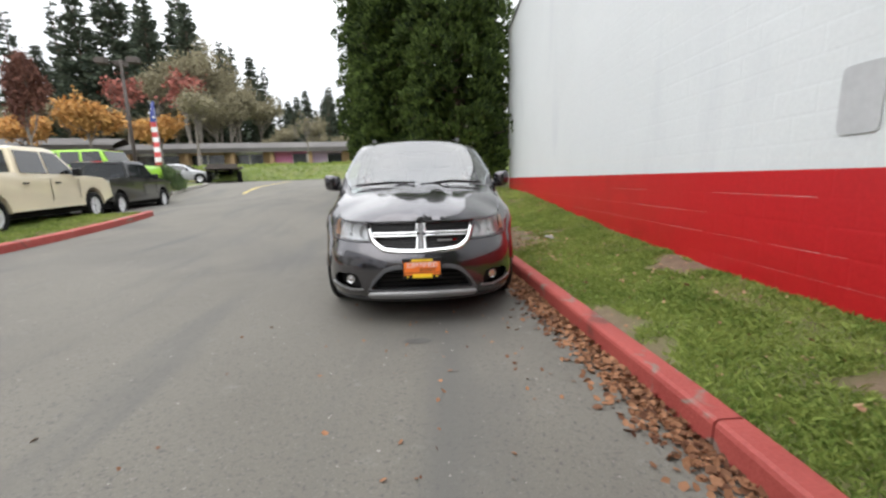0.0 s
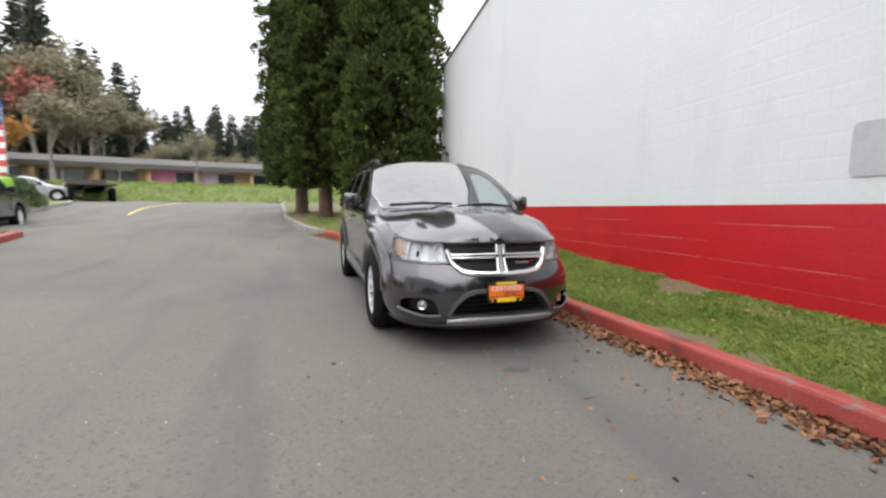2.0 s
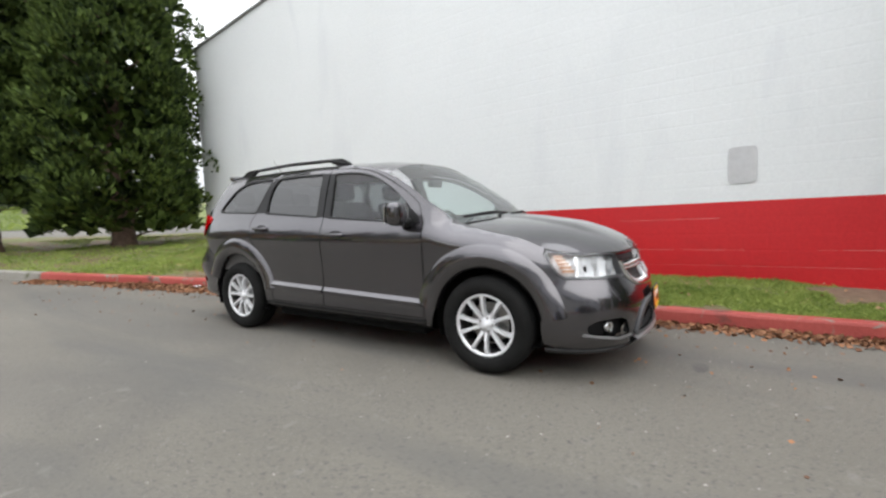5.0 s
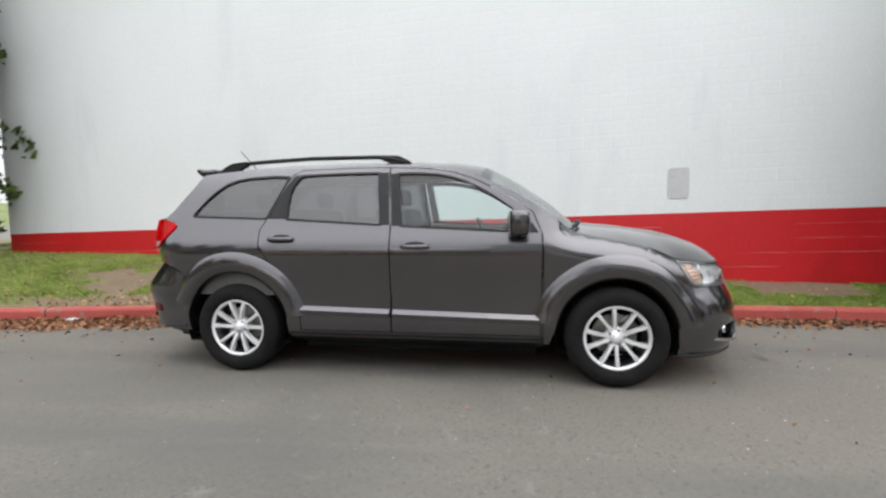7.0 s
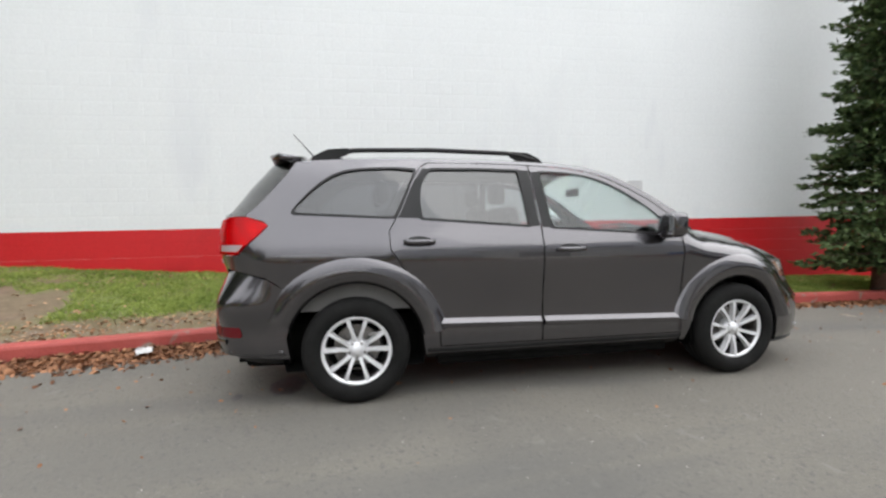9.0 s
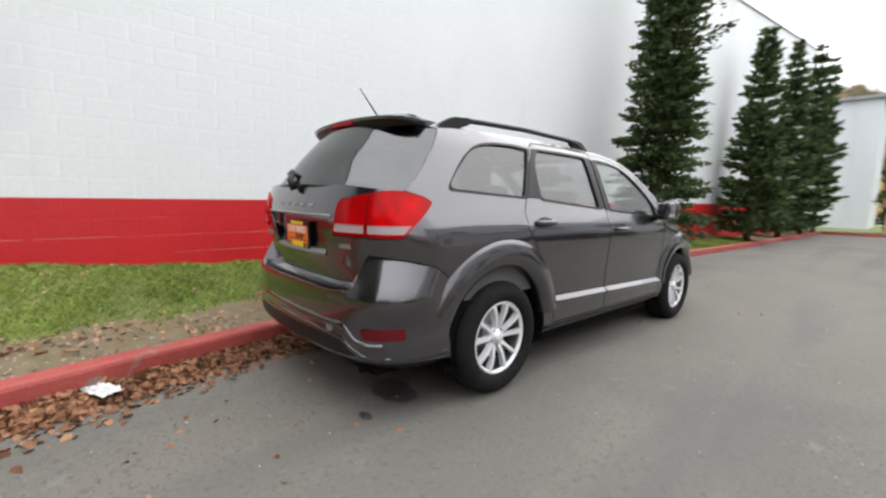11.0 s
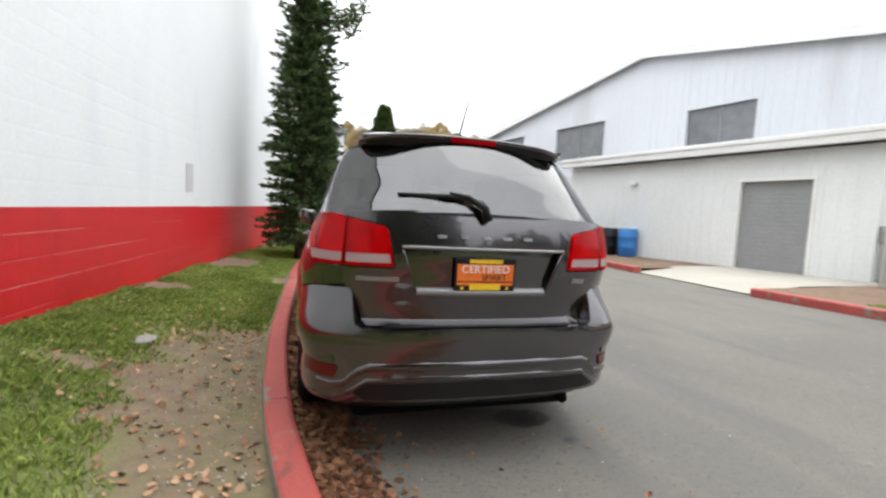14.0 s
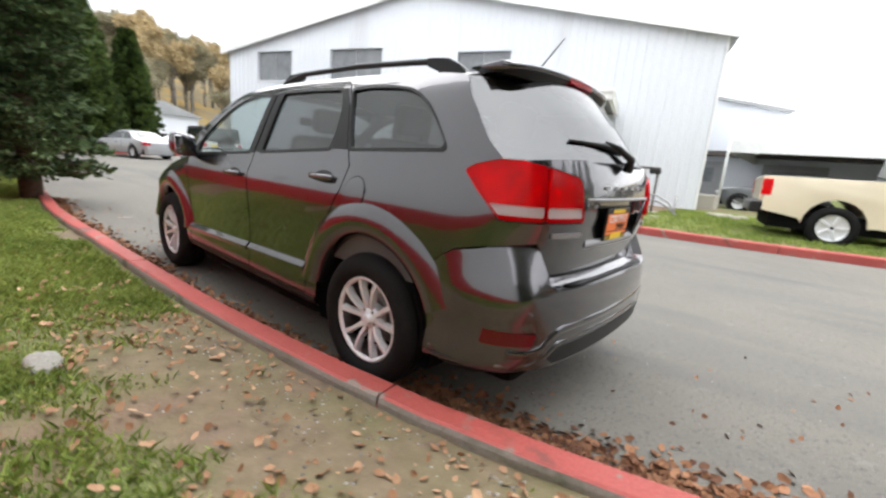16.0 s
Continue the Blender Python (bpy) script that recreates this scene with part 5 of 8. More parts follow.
            mesh("wheel_arch_flare", verts, faces, paint, car, "broad raised wheel arch", True)
        # wells
        for yc in (-1.445, 1.445):
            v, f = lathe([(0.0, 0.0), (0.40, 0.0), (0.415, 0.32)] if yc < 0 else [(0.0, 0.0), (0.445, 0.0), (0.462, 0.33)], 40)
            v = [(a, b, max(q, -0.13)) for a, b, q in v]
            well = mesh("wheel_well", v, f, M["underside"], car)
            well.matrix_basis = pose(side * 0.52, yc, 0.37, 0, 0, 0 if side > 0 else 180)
            build_wheel(car, side * 0.83, yc, side, 17 if yc > 0 else 40)
        # handles
        for y, z, p in ((-0.033, 1.006, front), (1.032, 1.067, rear)):
            bm = bmesh.new()
            ring = []
            for k in range(9):
                t = k / 8
                yy = y - 0.105 + 0.21 * t
                o = 0.012 + 0.030 * math.sin(math.pi * t) ** 0.5
                c = skin(sy(yy), z, o, side)
                ring.append([bm.verts.new(c + Vector((side * a, 0, b))) for a, b in ((0, -0.017), (0.010, -0.010), (0.011, 0.008), (0.002, 0.016), (-0.014, 0.010), (-0.014, -0.012))])
            for q, w in zip(ring, ring[1:]):
                for i in range(6):
                    bm.faces.new((q[i], q[(i + 1) % 6], w[(i + 1) % 6], w[i]))
            bm.faces.new(ring[0]), bm.faces.new(ring[-1])
            part("door_handle", bm, paint, p, "body-colour pull handle", True)
            panel("handle_cup", [(sy(y) + 0.085 * math.cos(t * math.pi / 10), z + 0.005 + 0.030 * math.sin(t * math.pi / 10)) for t in range(20)], lambda u, v, out, side=side: skin(u, v, 0.002 + out, side), M["black_plastic"], p, (), 0.05, 0)
        # mirrors
        bm = bmesh.new()
        bmesh.ops.create_uvsphere(bm, u_segments=24, v_segments=14, radius=1)
        for v in bm.verts:
            a, b, c = (math.copysign(abs(t) ** 0.55, t) for t in v.co)
            yy = -0.775 + b * 0.062 + (0.05 if b > 0 else 0.02) * (abs(a) - 1) * (1 if b < 0 else -0.3)
            v.co = Vector((side * (0.975 + 0.088 * a), yy - 0.012 * a, 1.165 + c * 0.088 + 0.012 * a))
        mirror = part("door_mirror", bm, paint, front, "body-colour mirror on a black foot", True)
        tube("mirror_foot", [(side * 0.845, -0.815, 1.10), (side * 0.90, -0.80, 1.105), (side * 0.955, -0.78, 1.115)], [0.04, 0.032, 0.026], M["black_plastic"], mirror)
        bm = bmesh.new()
        add_box(bm, -0.072, 0.072, -0.004, 0.004, -0.066, 0.066, 0.003, Matrix.Translation((side * 0.978, -0.716, 1.167)))
        part("mirror_glass", bm, M["chrome"], mirror)
        panel("mirror_sail", side_poly([(-0.915, 1.098), (-0.872, 1.165), (-0.80, 1.215), (-0.80, 1.10)]), lambda u, v, out, side=side: skin(u, v, 0.006 + out, side), M["black_plastic"], front, (), 0.06, 0.02)
        # roof rail
        pts, rad = [], []
        for k in range(15):
            t = k / 14
            y = 0.10 + 1.58 * t
            lift = 0.046 * smoothstep(0, 0.12, t) * smoothstep(1, 0.88, t)
            pts.append((side * (0.575 - 0.03 * t), y, table([(-0.3, 1.628), (0.1, 1.652), (0.9, 1.668), (1.4, 1.655), (1.8, 1.632)], y) + lift))
            rad.append(0.017)
        rail = tube("roof_rail", pts, rad, M["black_plastic"], car, 8, "black roof rail")
        for y0, y1 in ((0.30, 0.02), (1.48, 1.77)):
            zz = [table([(-0.3, 1.628), (0.1, 1.652), (0.9, 1.668), (1.4, 1.655), (1.8, 1.632)], y) for y in (y0, (y0 + y1) / 2, y1)]
            outline = [(y0, zz[0] + 0.020), (y0, zz[0] + 0.060), ((y0 + y1) / 2, zz[1] + 0.056), (y1 * 0.8 + y0 * 0.2, zz[2] + 0.022), (y1, zz[2] - 0.03), ((y0 + y1) / 2, zz[1] - 0.03)]
            bm = bmesh.new()
            ring = [[bm.verts.new((side * 0.560 + o, y, z)) for y, z in outline] for o in (-0.022, 0.022)]
            bm.faces.new(ring[0]), bm.faces.new(ring[1][::-1])
            for k in range(6):
                bm.faces.new((ring[0][k], ring[1][k], ring[1][(k + 1) % 6], ring[0][(k + 1) % 6]))
            bmesh.ops.recalc_face_normals(bm, faces=bm.faces)
            bmesh.ops.bevel(bm, geom=list(bm.edges), offset=0.006, segments=2, affect="EDGES", clamp_overlap=True)
            part("rail_foot", bm, M["black_plastic"], rail)
        # lamp clusters at the tail: outer on the flank, inner on the hatch
        def lay_r(u, v, out, side=side):
            return skin(S_ALL - u, v, 0.012 + out, side)

        def back_y(y):
            return S_ALL - sy(y)

        ta, tb = sr(0.690), sr(0.455)
        outer = [(ta + 0.006, 1.216), (back_y(2.25), 1.231), (back_y(2.155), 1.233), (back_y(2.03), 1.204), (back_y(1.99), 1.178), (back_y(2.045), 1.123), (back_y(2.135), 1.040), (back_y(2.178), 0.994), (ta + 0.006, 0.994)]
        inner = [(ta - 0.006, 1.214), (sr(0.505), 1.180), (sr(0.485), 1.160), (tb, 0.994), (ta - 0.006, 0.994)]
        band = {"tail_lamp": [(ta + 0.010, 1.055), (back_y(2.128), 1.058), (back_y(2.168), 1.014), (ta + 0.010, 1.012)], "hatch_lamp": [(ta - 0.010, 1.055), (sr(0.478), 1.055), (sr(0.468), 1.012), (ta - 0.010, 1.012)]}
        for name, shape in (("tail_lamp", outer), ("hatch_lamp", inner)):
            low = panel(name, rounded_poly(shape, 0.014), lay_r, M["red_lens"], car, [rounded_poly(band[name], 0.010)], 0.035, 0.03, "red tail lamp lens")
            panel("reversing_lens", rounded_poly(band[name], 0.010), lambda u, v, out, side=side: skin(S_ALL - u, v, 0.009 + out, side), M["clear_lens"], low, (), 0.04, 0.02, "clear lower lens")
            panel("lamp_bowl", shape, lambda u, v, out, side=side: skin(S_ALL - u, v, -0.028 + 0.010 * math.sin(u * 34) * math.sin(v * 38 + u * 9) + out, side), M["lamp_bowl"], low, (), 0.016, 0)
            # round bulb chambers behind the lens
            for bx, bz, br in (((0.775, 1.135, 0.055),) if name == "tail_lamp" else ((0.60, 1.13, 0.045),)):
                u0 = sr(bx) if name == "hatch_lamp" else back_y(2.235)
                ring = panel("bulb_chamber", [(u0 + br * math.cos(math.pi * k / 10), bz + br * math.sin(math.pi * k / 10)) for k in range(20)], lambda u, v, out, u0=u0, bz=bz, br=br, side=side: skin(S_ALL - u, v, -0.020 - 0.02 * (1 - ((u - u0) ** 2 + (v - bz) ** 2) / br ** 2) + out, side), M["lamp_chamber"], low, (), 0.02, 0.0)
        panel("lamp_gap", [(ta - 0.010, 0.990), (ta + 0.010, 0.990), (ta + 0.010, 1.220), (ta - 0.010, 1.220)], lambda u, v, out, side=side: skin(S_ALL - u, v, -0.002 + out, side), M["black_plastic"], car, (), 0.05, 0, "dark gap between the lamp lenses")
        # headlamps
        hl = [(sf(0.440), 0.698), (sf(0.500), 0.856), (sf(0.60), 0.862), (sy(-2.05), 0.870), (sy(-1.95), 0.880), (sy(-1.872), 0.896), (sy(-1.868), 0.866), (sy(-1.91), 0.80), (sy(-1.950), 0.738), (sy(-2.0), 0.704), (sf(0.66), 0.696)]
        head = panel("headlamp", rounded_poly(hl, 0.02), lambda u, v, out, side=side: skin(u, v, 0.004 + out, side), M["lamp_glass"], car, (), 0.05, 0.0, "clear headlamp with bright reflectors")
        panel("reflector", hl, lambda u, v, out, side=side: skin(u, v, -0.055 + 0.01 * math.sin(u * 45) + out, side), M["lamp_bowl"], head, (), 0.03, 0)
        panel("lamp_edge", rounded_poly(hl, 0.02), lambda u, v, out, side=side: skin(u, v, 0.003 + out, side), M["rim_grey"], head, [rounded_poly([(sf(0.455), 0.708), (sf(0.507), 0.846), (sf(0.60), 0.852), (sy(-2.05), 0.860), (sy(-1.95), 0.870), (sy(-1.888), 0.880), (sy(-1.885), 0.862), (sy(-1.92), 0.80), (sy(-1.962), 0.744), (sy(-2.01), 0.714), (sf(0.66), 0.706)], 0.02)], 0.05, 0.05)
        for xx, zz, rr in ((0.56, 0.775, 0.062), (0.70, 0.80, 0.058)):
            c = skin(sf(xx), zz, -0.075, side)
            bowl = mesh("lamp_bowl", *lathe([(0.018, 0.0), (0.022, 0.012), (rr * 0.7, 0.02), (rr, 0.045), (rr * 1.08, 0.045)], 28), M["lamp_bowl"], head, "", True)
            bowl.matrix_basis = Matrix.Translation(c) @ pose(0, 0, 0, 0, 0, -90 if side > 0 else -90) @ Matrix.Rotation(radians(-25 * side), 4, "Z")
        for k in range(5):
            z0 = 0.745 + 0.024 * k
            panel("side_marker", [(sy(-2.075 + 0.020 * k), z0), (sy(-1.99 + 0.015 * k), z0), (sy(-1.99 + 0.015 * k), z0 + 0.017), (sy(-2.075 + 0.020 * k), z0 + 0.017)], lambda u, v, out, side=side: skin(u, v, -0.002 + out, side), M["amber"], head, (), 0.05, 0.01, "amber side marker")
        panel("lamp_bezel", [(sy(-2.10), 0.70), (sy(-2.10), 0.868), (sy(-2.085), 0.868), (sy(-2.085), 0.70)], lambda u, v, out, side=side: skin(u, v, -0.02 + out, side), M["chrome"], head, (), 0.05, 0.02)

    # nose: bumper with intake and fog lamp recesses
    def nose(u, v, out):
        return skin(u, v, out)

    half = [(0.0, 0.610), (sf(0.2), 0.618), (sf(0.33), 0.642), (sf(0.43), 0.692), (sf(0.66), 0.692), (sy(-2.005), 0.698), (sy(-1.955), 0.728), (sy(-1.86), 0.740)] + [(sy(y), z) for y, z in arch(-1.445, 68, 14, n=10)] + [(sy(-1.86), 0.27), (sy(-2.0), 0.225), (sf(0.6), 0.225), (sf(0.3), 0.225), (0.0, 0.225)]
    outline = half + [(-u, v) for u, v in reversed(half[1:-1])]
    intake = [(sf(-0.43), 0.315), (sf(0.43), 0.315), (sf(0.37), 0.40), (sf(0.30), 0.465), (sf(0.22), 0.49), (sf(-0.22), 0.49), (sf(-0.30), 0.465), (sf(-0.37), 0.40)]
    fogs = []
    for d in (-1, 1):
        f = [(d * sf(0.50), 0.325), (d * sf(0.60), 0.315), (d * sf(0.755), 0.35), (d * sf(0.76), 0.40), (d * sf(0.72), 0.435), (d * sf(0.60), 0.445), (d * sf(0.535), 0.43)]
        fogs.append(rounded_poly(f if d > 0 else f[::-1], 0.03))
    bumper = panel("front_bumper", outline, nose, paint, car, [rounded_poly(intake, 0.04)] + fogs, 0.05)
    panel("intake_grille", intake, lambda u, v, out: skin(u, v, -0.09 + out), M["black_plastic"], bumper, (), 0.07, 0, "black lower intake")
    panel("intake_rim", rounded_poly([(sf(-0.455), 0.30), (sf(0.455), 0.30), (sf(0.40), 0.405), (sf(0.325), 0.488), (sf(0.235), 0.518), (sf(-0.235), 0.518), (sf(-0.325), 0.488), (sf(-0.40), 0.405)], 0.04), lambda u, v, out: skin(u, v, 0.016 + out), M["rim_grey"], bumper, [rounded_poly(intake, 0.04)], 0.05, 0.1, "raised grey arch over the intake")
    for k in range(4):
        bm = bmesh.new()
        add_box(bm, -0.38 + 0.03 * k, 0.38 - 0.03 * k, -2.385, -2.365, 0.335 + 0.035 * k, 0.345 + 0.035 * k, 0.003)
        part("intake_slat", bm, M["underside"], bumper)
    verts, faces = [], []
    xs = steps(-0.445, 0.445, 0.05)
    for x in xs:
        q = sf(x)
        e = 0.02 * (abs(x) / 0.445) ** 6
        for z, o in ((0.215, -0.03), (0.232, 0.02), (0.27 + e * 0.3, 0.034), (0.30 - e, 0.02), (0.312 - e, -0.02)):
            verts.append(skin(q, z, o))
    for i in range(len(xs) - 1):
        faces += [(5 * i + k, 5 * i + 5 + k, 5 * i + 6 + k, 5 * i + 1 + k) for k in range(4)]
    mesh("skid_plate", verts, faces, M["satin_silver"], bumper, "satin silver skid plate", True)
    verts, faces = [], []
    us = steps(-sy(-1.87), sy(-1.87), 0.08)
    for u in us:
        for z, o in ((0.17, -0.04), (0.20, 0.012), (0.232, 0.016), (0.236, -0.01)):
            verts.append(skin(u, z, o))
    for i in range(len(us) - 1):
        faces += [(4 * i + k, 4 * i + 4 + k, 4 * i + 5 + k, 4 * i + 1 + k) for k in range(3)]
    mesh("chin", verts, faces, M["grey_plastic"], bumper, "dark lower lip", True)
    for d in (-1, 1):
        panel("fog_recess", [(d * sf(0.49), 0.31), (d * sf(0.77), 0.33), (d * sf(0.77), 0.45), (d * sf(0.52), 0.46)][::d], lambda u, v, out: skin(u, v, -0.07 + out), M["black_plastic"], bumper, (), 0.06, 0)
        fog = mesh("fog_lamp", *lathe([(0.0, 0.012), (0.02, 0.010), (0.036, 0.0), (0.041, 0.012), (0.046, 0.012), (0.048, -0.01)], 28), M["chrome"], bumper, "round fog lamp", True)
        fog.matrix_basis = Matrix.Translation(skin(d * sf(0.635), 0.378, -0.05)) @ Matrix.Scale(0.8, 4) @ Matrix.Rotation(radians(-90 + 22 * d), 4, "Z")
        panel("fog_trim", [(d * sf(0.49), 0.310), (d * sf(0.60), 0.300), (d * sf(0.775), 0.340), (d * sf(0.77), 0.352), (d * sf(0.60), 0.315), (d * sf(0.50), 0.324)][::d], lambda u, v, out: skin(u, v, 0.008 + out), M["satin_silver"], bumper, (), 0.05, 0.01)
        panel("bumper_pocket", rounded_poly([(d * sf(0.70), 0.555), (d * sf(0.60), 0.552), (d * sf(0.57), 0.57), (d * sf(0.71), 0.585)][::d], 0.01), lambda u, v, out: skin(u, v, 0.006 + out), paint, bumper, (), 0.04, 0.02)
    # grille: black mesh, bright surround and cross
    gr = [(-0.475, 0.860), (0.475, 0.860), (0.452, 0.78), (0.420, 0.708), (0.33, 0.650), (0.2, 0.632), (0.0, 0.622), (-0.2, 0.632), (-0.33, 0.650), (-0.420, 0.708), (-0.452, 0.78)]
    grille = panel("grille", [(sf(a), b) for a, b in gr], lambda u, v, out: skin(u, v, -0.035 + out), M["black_plastic"], car, (), 0.05, 0, "black grille with a bright cross and surround")
    for k in range(9):
        z = 0.64 + 0.024 * k
        w = 0.40 if z < 0.7 else 0.43
        w = min(w, 0.2 + (z - 0.632) * 4)
        tube("grille_wire", [skin(sf(x), z, -0.03) for x in steps(-w, w, 0.1)], 0.0035, M["grey_plastic"], grille, 4)

    def band(name, pts, w, o, mat, parent):
        """A flat bright strip along a line on the nose."""
        verts, faces = [], []
        c = [Vector(p) for p in pts]
        for i, p in enumerate(c):
            t = (c[min(i + 1, len(c) - 1)] - c[max(i - 1, 0)]).normalized()
            nrm = Vector((-t.y, t.x)) * w
            for q, h in ((p - nrm, o - 0.03), (p - nrm * 0.85, o), (p, o + 0.006), (p + nrm * 0.85, o), (p + nrm, o - 0.03)):
                verts.append(skin(math.copysign(sf(abs(q.x)), q.x), q.y, h))
        for i in range(len(c) - 1):
            faces += [(5 * i + k, 5 * i + 5 + k, 5 * i + 6 + k, 5 * i + 1 + k) for k in range(4)]
        return mesh(name, verts, faces, mat, parent, "", True)

    low = rounded_poly([(-0.478, 0.862), (-0.452, 0.78), (-0.412, 0.702), (-0.325, 0.645), (-0.2, 0.630), (0.0, 0.624), (0.2, 0.630), (0.325, 0.645), (0.412, 0.702), (0.452, 0.78), (0.478, 0.862)], 0.03)[5:-5]
    band("grille_surround", low, 0.021, 0.012, M["chrome"], grille)
    band("grille_top", [(x, 0.858 + 0.004 * (1 - (x / 0.47) ** 2)) for x in steps(-0.47, 0.47, 0.06)], 0.006, -0.005, M["grey_plastic"], grille)
    for z in (0.772, 0.748):
        for d in (-1, 1):
            band("grille_bar", [(d * x, z - 0.006 * abs(x)) for x in steps(0.035, 0.425, 0.06)][::d], 0.0105, 0.008, M["chrome"], grille)
    for d in (-1, 1):
        band("grille_post", [(d * 0.030, 0.85), (d * 0.034, 0.80), (d * 0.030, 0.772)], 0.015, 0.010, M["chrome"], grille)
        band("grille_post", [(d * 0.030, 0.748), (d * 0.032, 0.70), (d * 0.036, 0.63)], 0.015, 0.010, M["chrome"], grille)
    band("cross_centre", [(0.0, 0.845), (0.0, 0.76), (0.0, 0.63)], 0.017, 0.002, M["satin_silver"], grille)
    band("cross_bar", [(x, 0.760) for x in steps(-0.41, 0.41, 0.08)], 0.006, 0.0, M["grey_plastic"], grille)
    band("badge", [(0.14, 0.70), (0.27, 0.70)], 0.006, -0.01, M["satin_silver"], grille)
    band("badge", [(0.28, 0.695), (0.31, 0.708)], 0.007, -0.01, M["red_lens"], grille)

    # bonnet
    crest = [(-2.36, 0.855), (-2.31, 0.895), (-2.2, 0.960), (-2.1, 0.998), (-1.9, 1.055), (-1.57, 1.105), (-1.32, 1.127), (-1.1, 1.138), (-1.0, 1.142)]

    rim = []
    for k in range(41):
        u = sy(-1.13) * k / 40
        y = float(np.interp(u, PS, PC[:, 1]))
        rim.append(skin(u, table(HOOD_EDGE, y), -0.004))
    wide = [(p.y + 0.0001 * i, max(abs(p.x), 0.03)) for i, p in enumerate(rim)]
    edge = [(p.y + 0.0001 * i, p.z) for i, p in enumerate(rim)]

    def bonnet(x, y, out):
        q = min(abs(x) / table(wide, y), 1.0)
        zc, ze = rounded(crest, y, 0.04), table(edge, y)
        z = zc + (ze - zc) * q ** 2.6
        ridge = 0.22 + 0.06 * smoothstep(-1.2, -2.2, y)
        z += 0.016 * smoothstep(ridge + 0.05, ridge - 0.03, abs(x)) * smoothstep(-2.25, -1.9, y)
        z -= 0.010 * smoothstep(0.12, 0.04, abs(x)) * smoothstep(-2.1, -1.6, y)
        return Vector((x, y, z + out))

    half = [(abs(p.x), p.y) for p in rim] + [(0.6, -1.13), (0.3, -1.15), (0, -1.155)]
    hood = panel("bonnet", half + [(-a, b) for a, b in reversed(half[1:-1])], bonnet, paint, car, (), 0.04, 0.02)
    # scuttle and wipers
    panel("scuttle", [(-0.79, -1.14), (0.79, -1.14), (0.79, -1.0), (-0.79, -1.0)], lambda x, y, out: Vector((x, y, 1.10 - 0.03 * (x / 0.8) ** 2 + out)), M["black_plastic"], car, (), 0.1, 0.02)
    # windscreen, roof, rear screen between the flanks' edges
    a_line = [(-1.16 + 0.006, 1.105), (-1.06, 1.18), (-0.97, 1.25), (-0.85, 1.328), (-0.73, 1.40), (-0.61, 1.462), (-0.5, 1.515)]
    lft, rgt = [skin(sy(y), z, -0.004, -1) for y, z in a_line], [skin(sy(y), z, -0.004, 1) for y, z in a_line]
    screen = ruled("windscreen", lft, rgt, lambda t, k: Vector((0, -0.13 * (1 - (2 * t - 1) ** 2) * (1 - 0.75 * k), (0.115 * k + 0.03 * k * (1 - k)) * (1 - abs(2 * t - 1) ** 3.0))), M["screen_glass"], car, 18, "clear windscreen")
    screen.visible_shadow = False
    top_line = [(y, table(EDGE_TOP, y)) for y in (-0.505, -0.44, -0.36, -0.27, -0.15, 0.0, 0.25, 0.5, 0.75, 1.0, 1.25, 1.5, 1.7, 1.78, 1.83)]
    lft, rgt = [skin(sy(y), z, 0.0, -1) for y, z in top_line], [skin(sy(y), z, 0.0, 1) for y, z in top_line]
    ruled("roof", lft, rgt, lambda t, k: Vector((0, -0.0325 * (1 - (2 * t - 1) ** 2) * (1 - k) + 0.16 * (1 - (2 * t - 1) ** 4) * smoothstep(0.75, 1.0, k), (0.115 - 0.058 * smoothstep(0.0, 0.36, k)) * (1 - abs(2 * t - 1) ** 3.0))), paint, car, 22, "body-colour roof")
    d_line = [(1.83, 1.592), (1.865, 1.54), (1.90, 1.49), (1.94, 1.445), (1.985, 1.395), (2.025, 1.35), (2.07, 1.305), (2.12, 1.262), (2.17, 1.222)]
    lft, rgt = [skin(sy(y), z, -0.004, -1) for y, z in d_line], [skin(sy(y), z, -0.004, 1) for y, z in d_line]

    def screen_bow(t, k):
        return Vector((0, (0.23 + 0.14 * k * (1 - k)) * (1 - abs(2 * t - 1) ** 2.3), (0.05 - 0.012 * k) * (1 - (2 * t - 1) ** 2)))

    back = ruled("rear_screen", lft, rgt, screen_bow, M["rear_glass"], car, 24, "dark tinted rear screen")
    back.visible_shadow = False
    # hatch below the glass
    half = [(0, 1.268), (sr(0.35), 1.262), (sr(0.60), 1.250), (S_ALL - sy(2.17), 1.226), (S_ALL - sy(2.18), 1.236), (S_ALL - sy(2.25), 1.234), (sr(0.69), 1.220), (sr(0.495), 1.186), (sr(0.475), 1.160), (sr(0.445), 0.986), (sr(0.69), 0.986), (sr(0.695), 0.90), (sr(0.655), 0.86), (sr(0.615), 0.735), (sr(0.58), 0.712), (0, 0.712)]
    recess = rounded_poly([(sr(-0.418), 1.083), (sr(-0.345), 0.872), (sr(0.345), 0.872), (sr(0.418), 1.083)], 0.02)
    hatch = panel("tailgate", half + [(-a, b) for a, b in reversed(half[1:-1])], rear_skin, paint, car, [recess], 0.05)
    panel("plate_recess", [(sr(-0.437), 1.098), (sr(-0.36), 0.857), (sr(0.36), 0.857), (sr(0.437), 1.098)], lambda u, v, out: rear_skin(u, v, -0.045 + 0.03 * smoothstep(0.95, 0.87, v) + out), paint, hatch, (), 0.06, 0)
    verts, faces = [], []
    xs = steps(-0.34, 0.34, 0.085)
    for x in xs:
        for z, o in ((0.862, 0.004), (0.878, 0.008), (0.905, -0.038), (0.888, -0.045)):
            verts.append(rear_skin(sr(x), z, o))
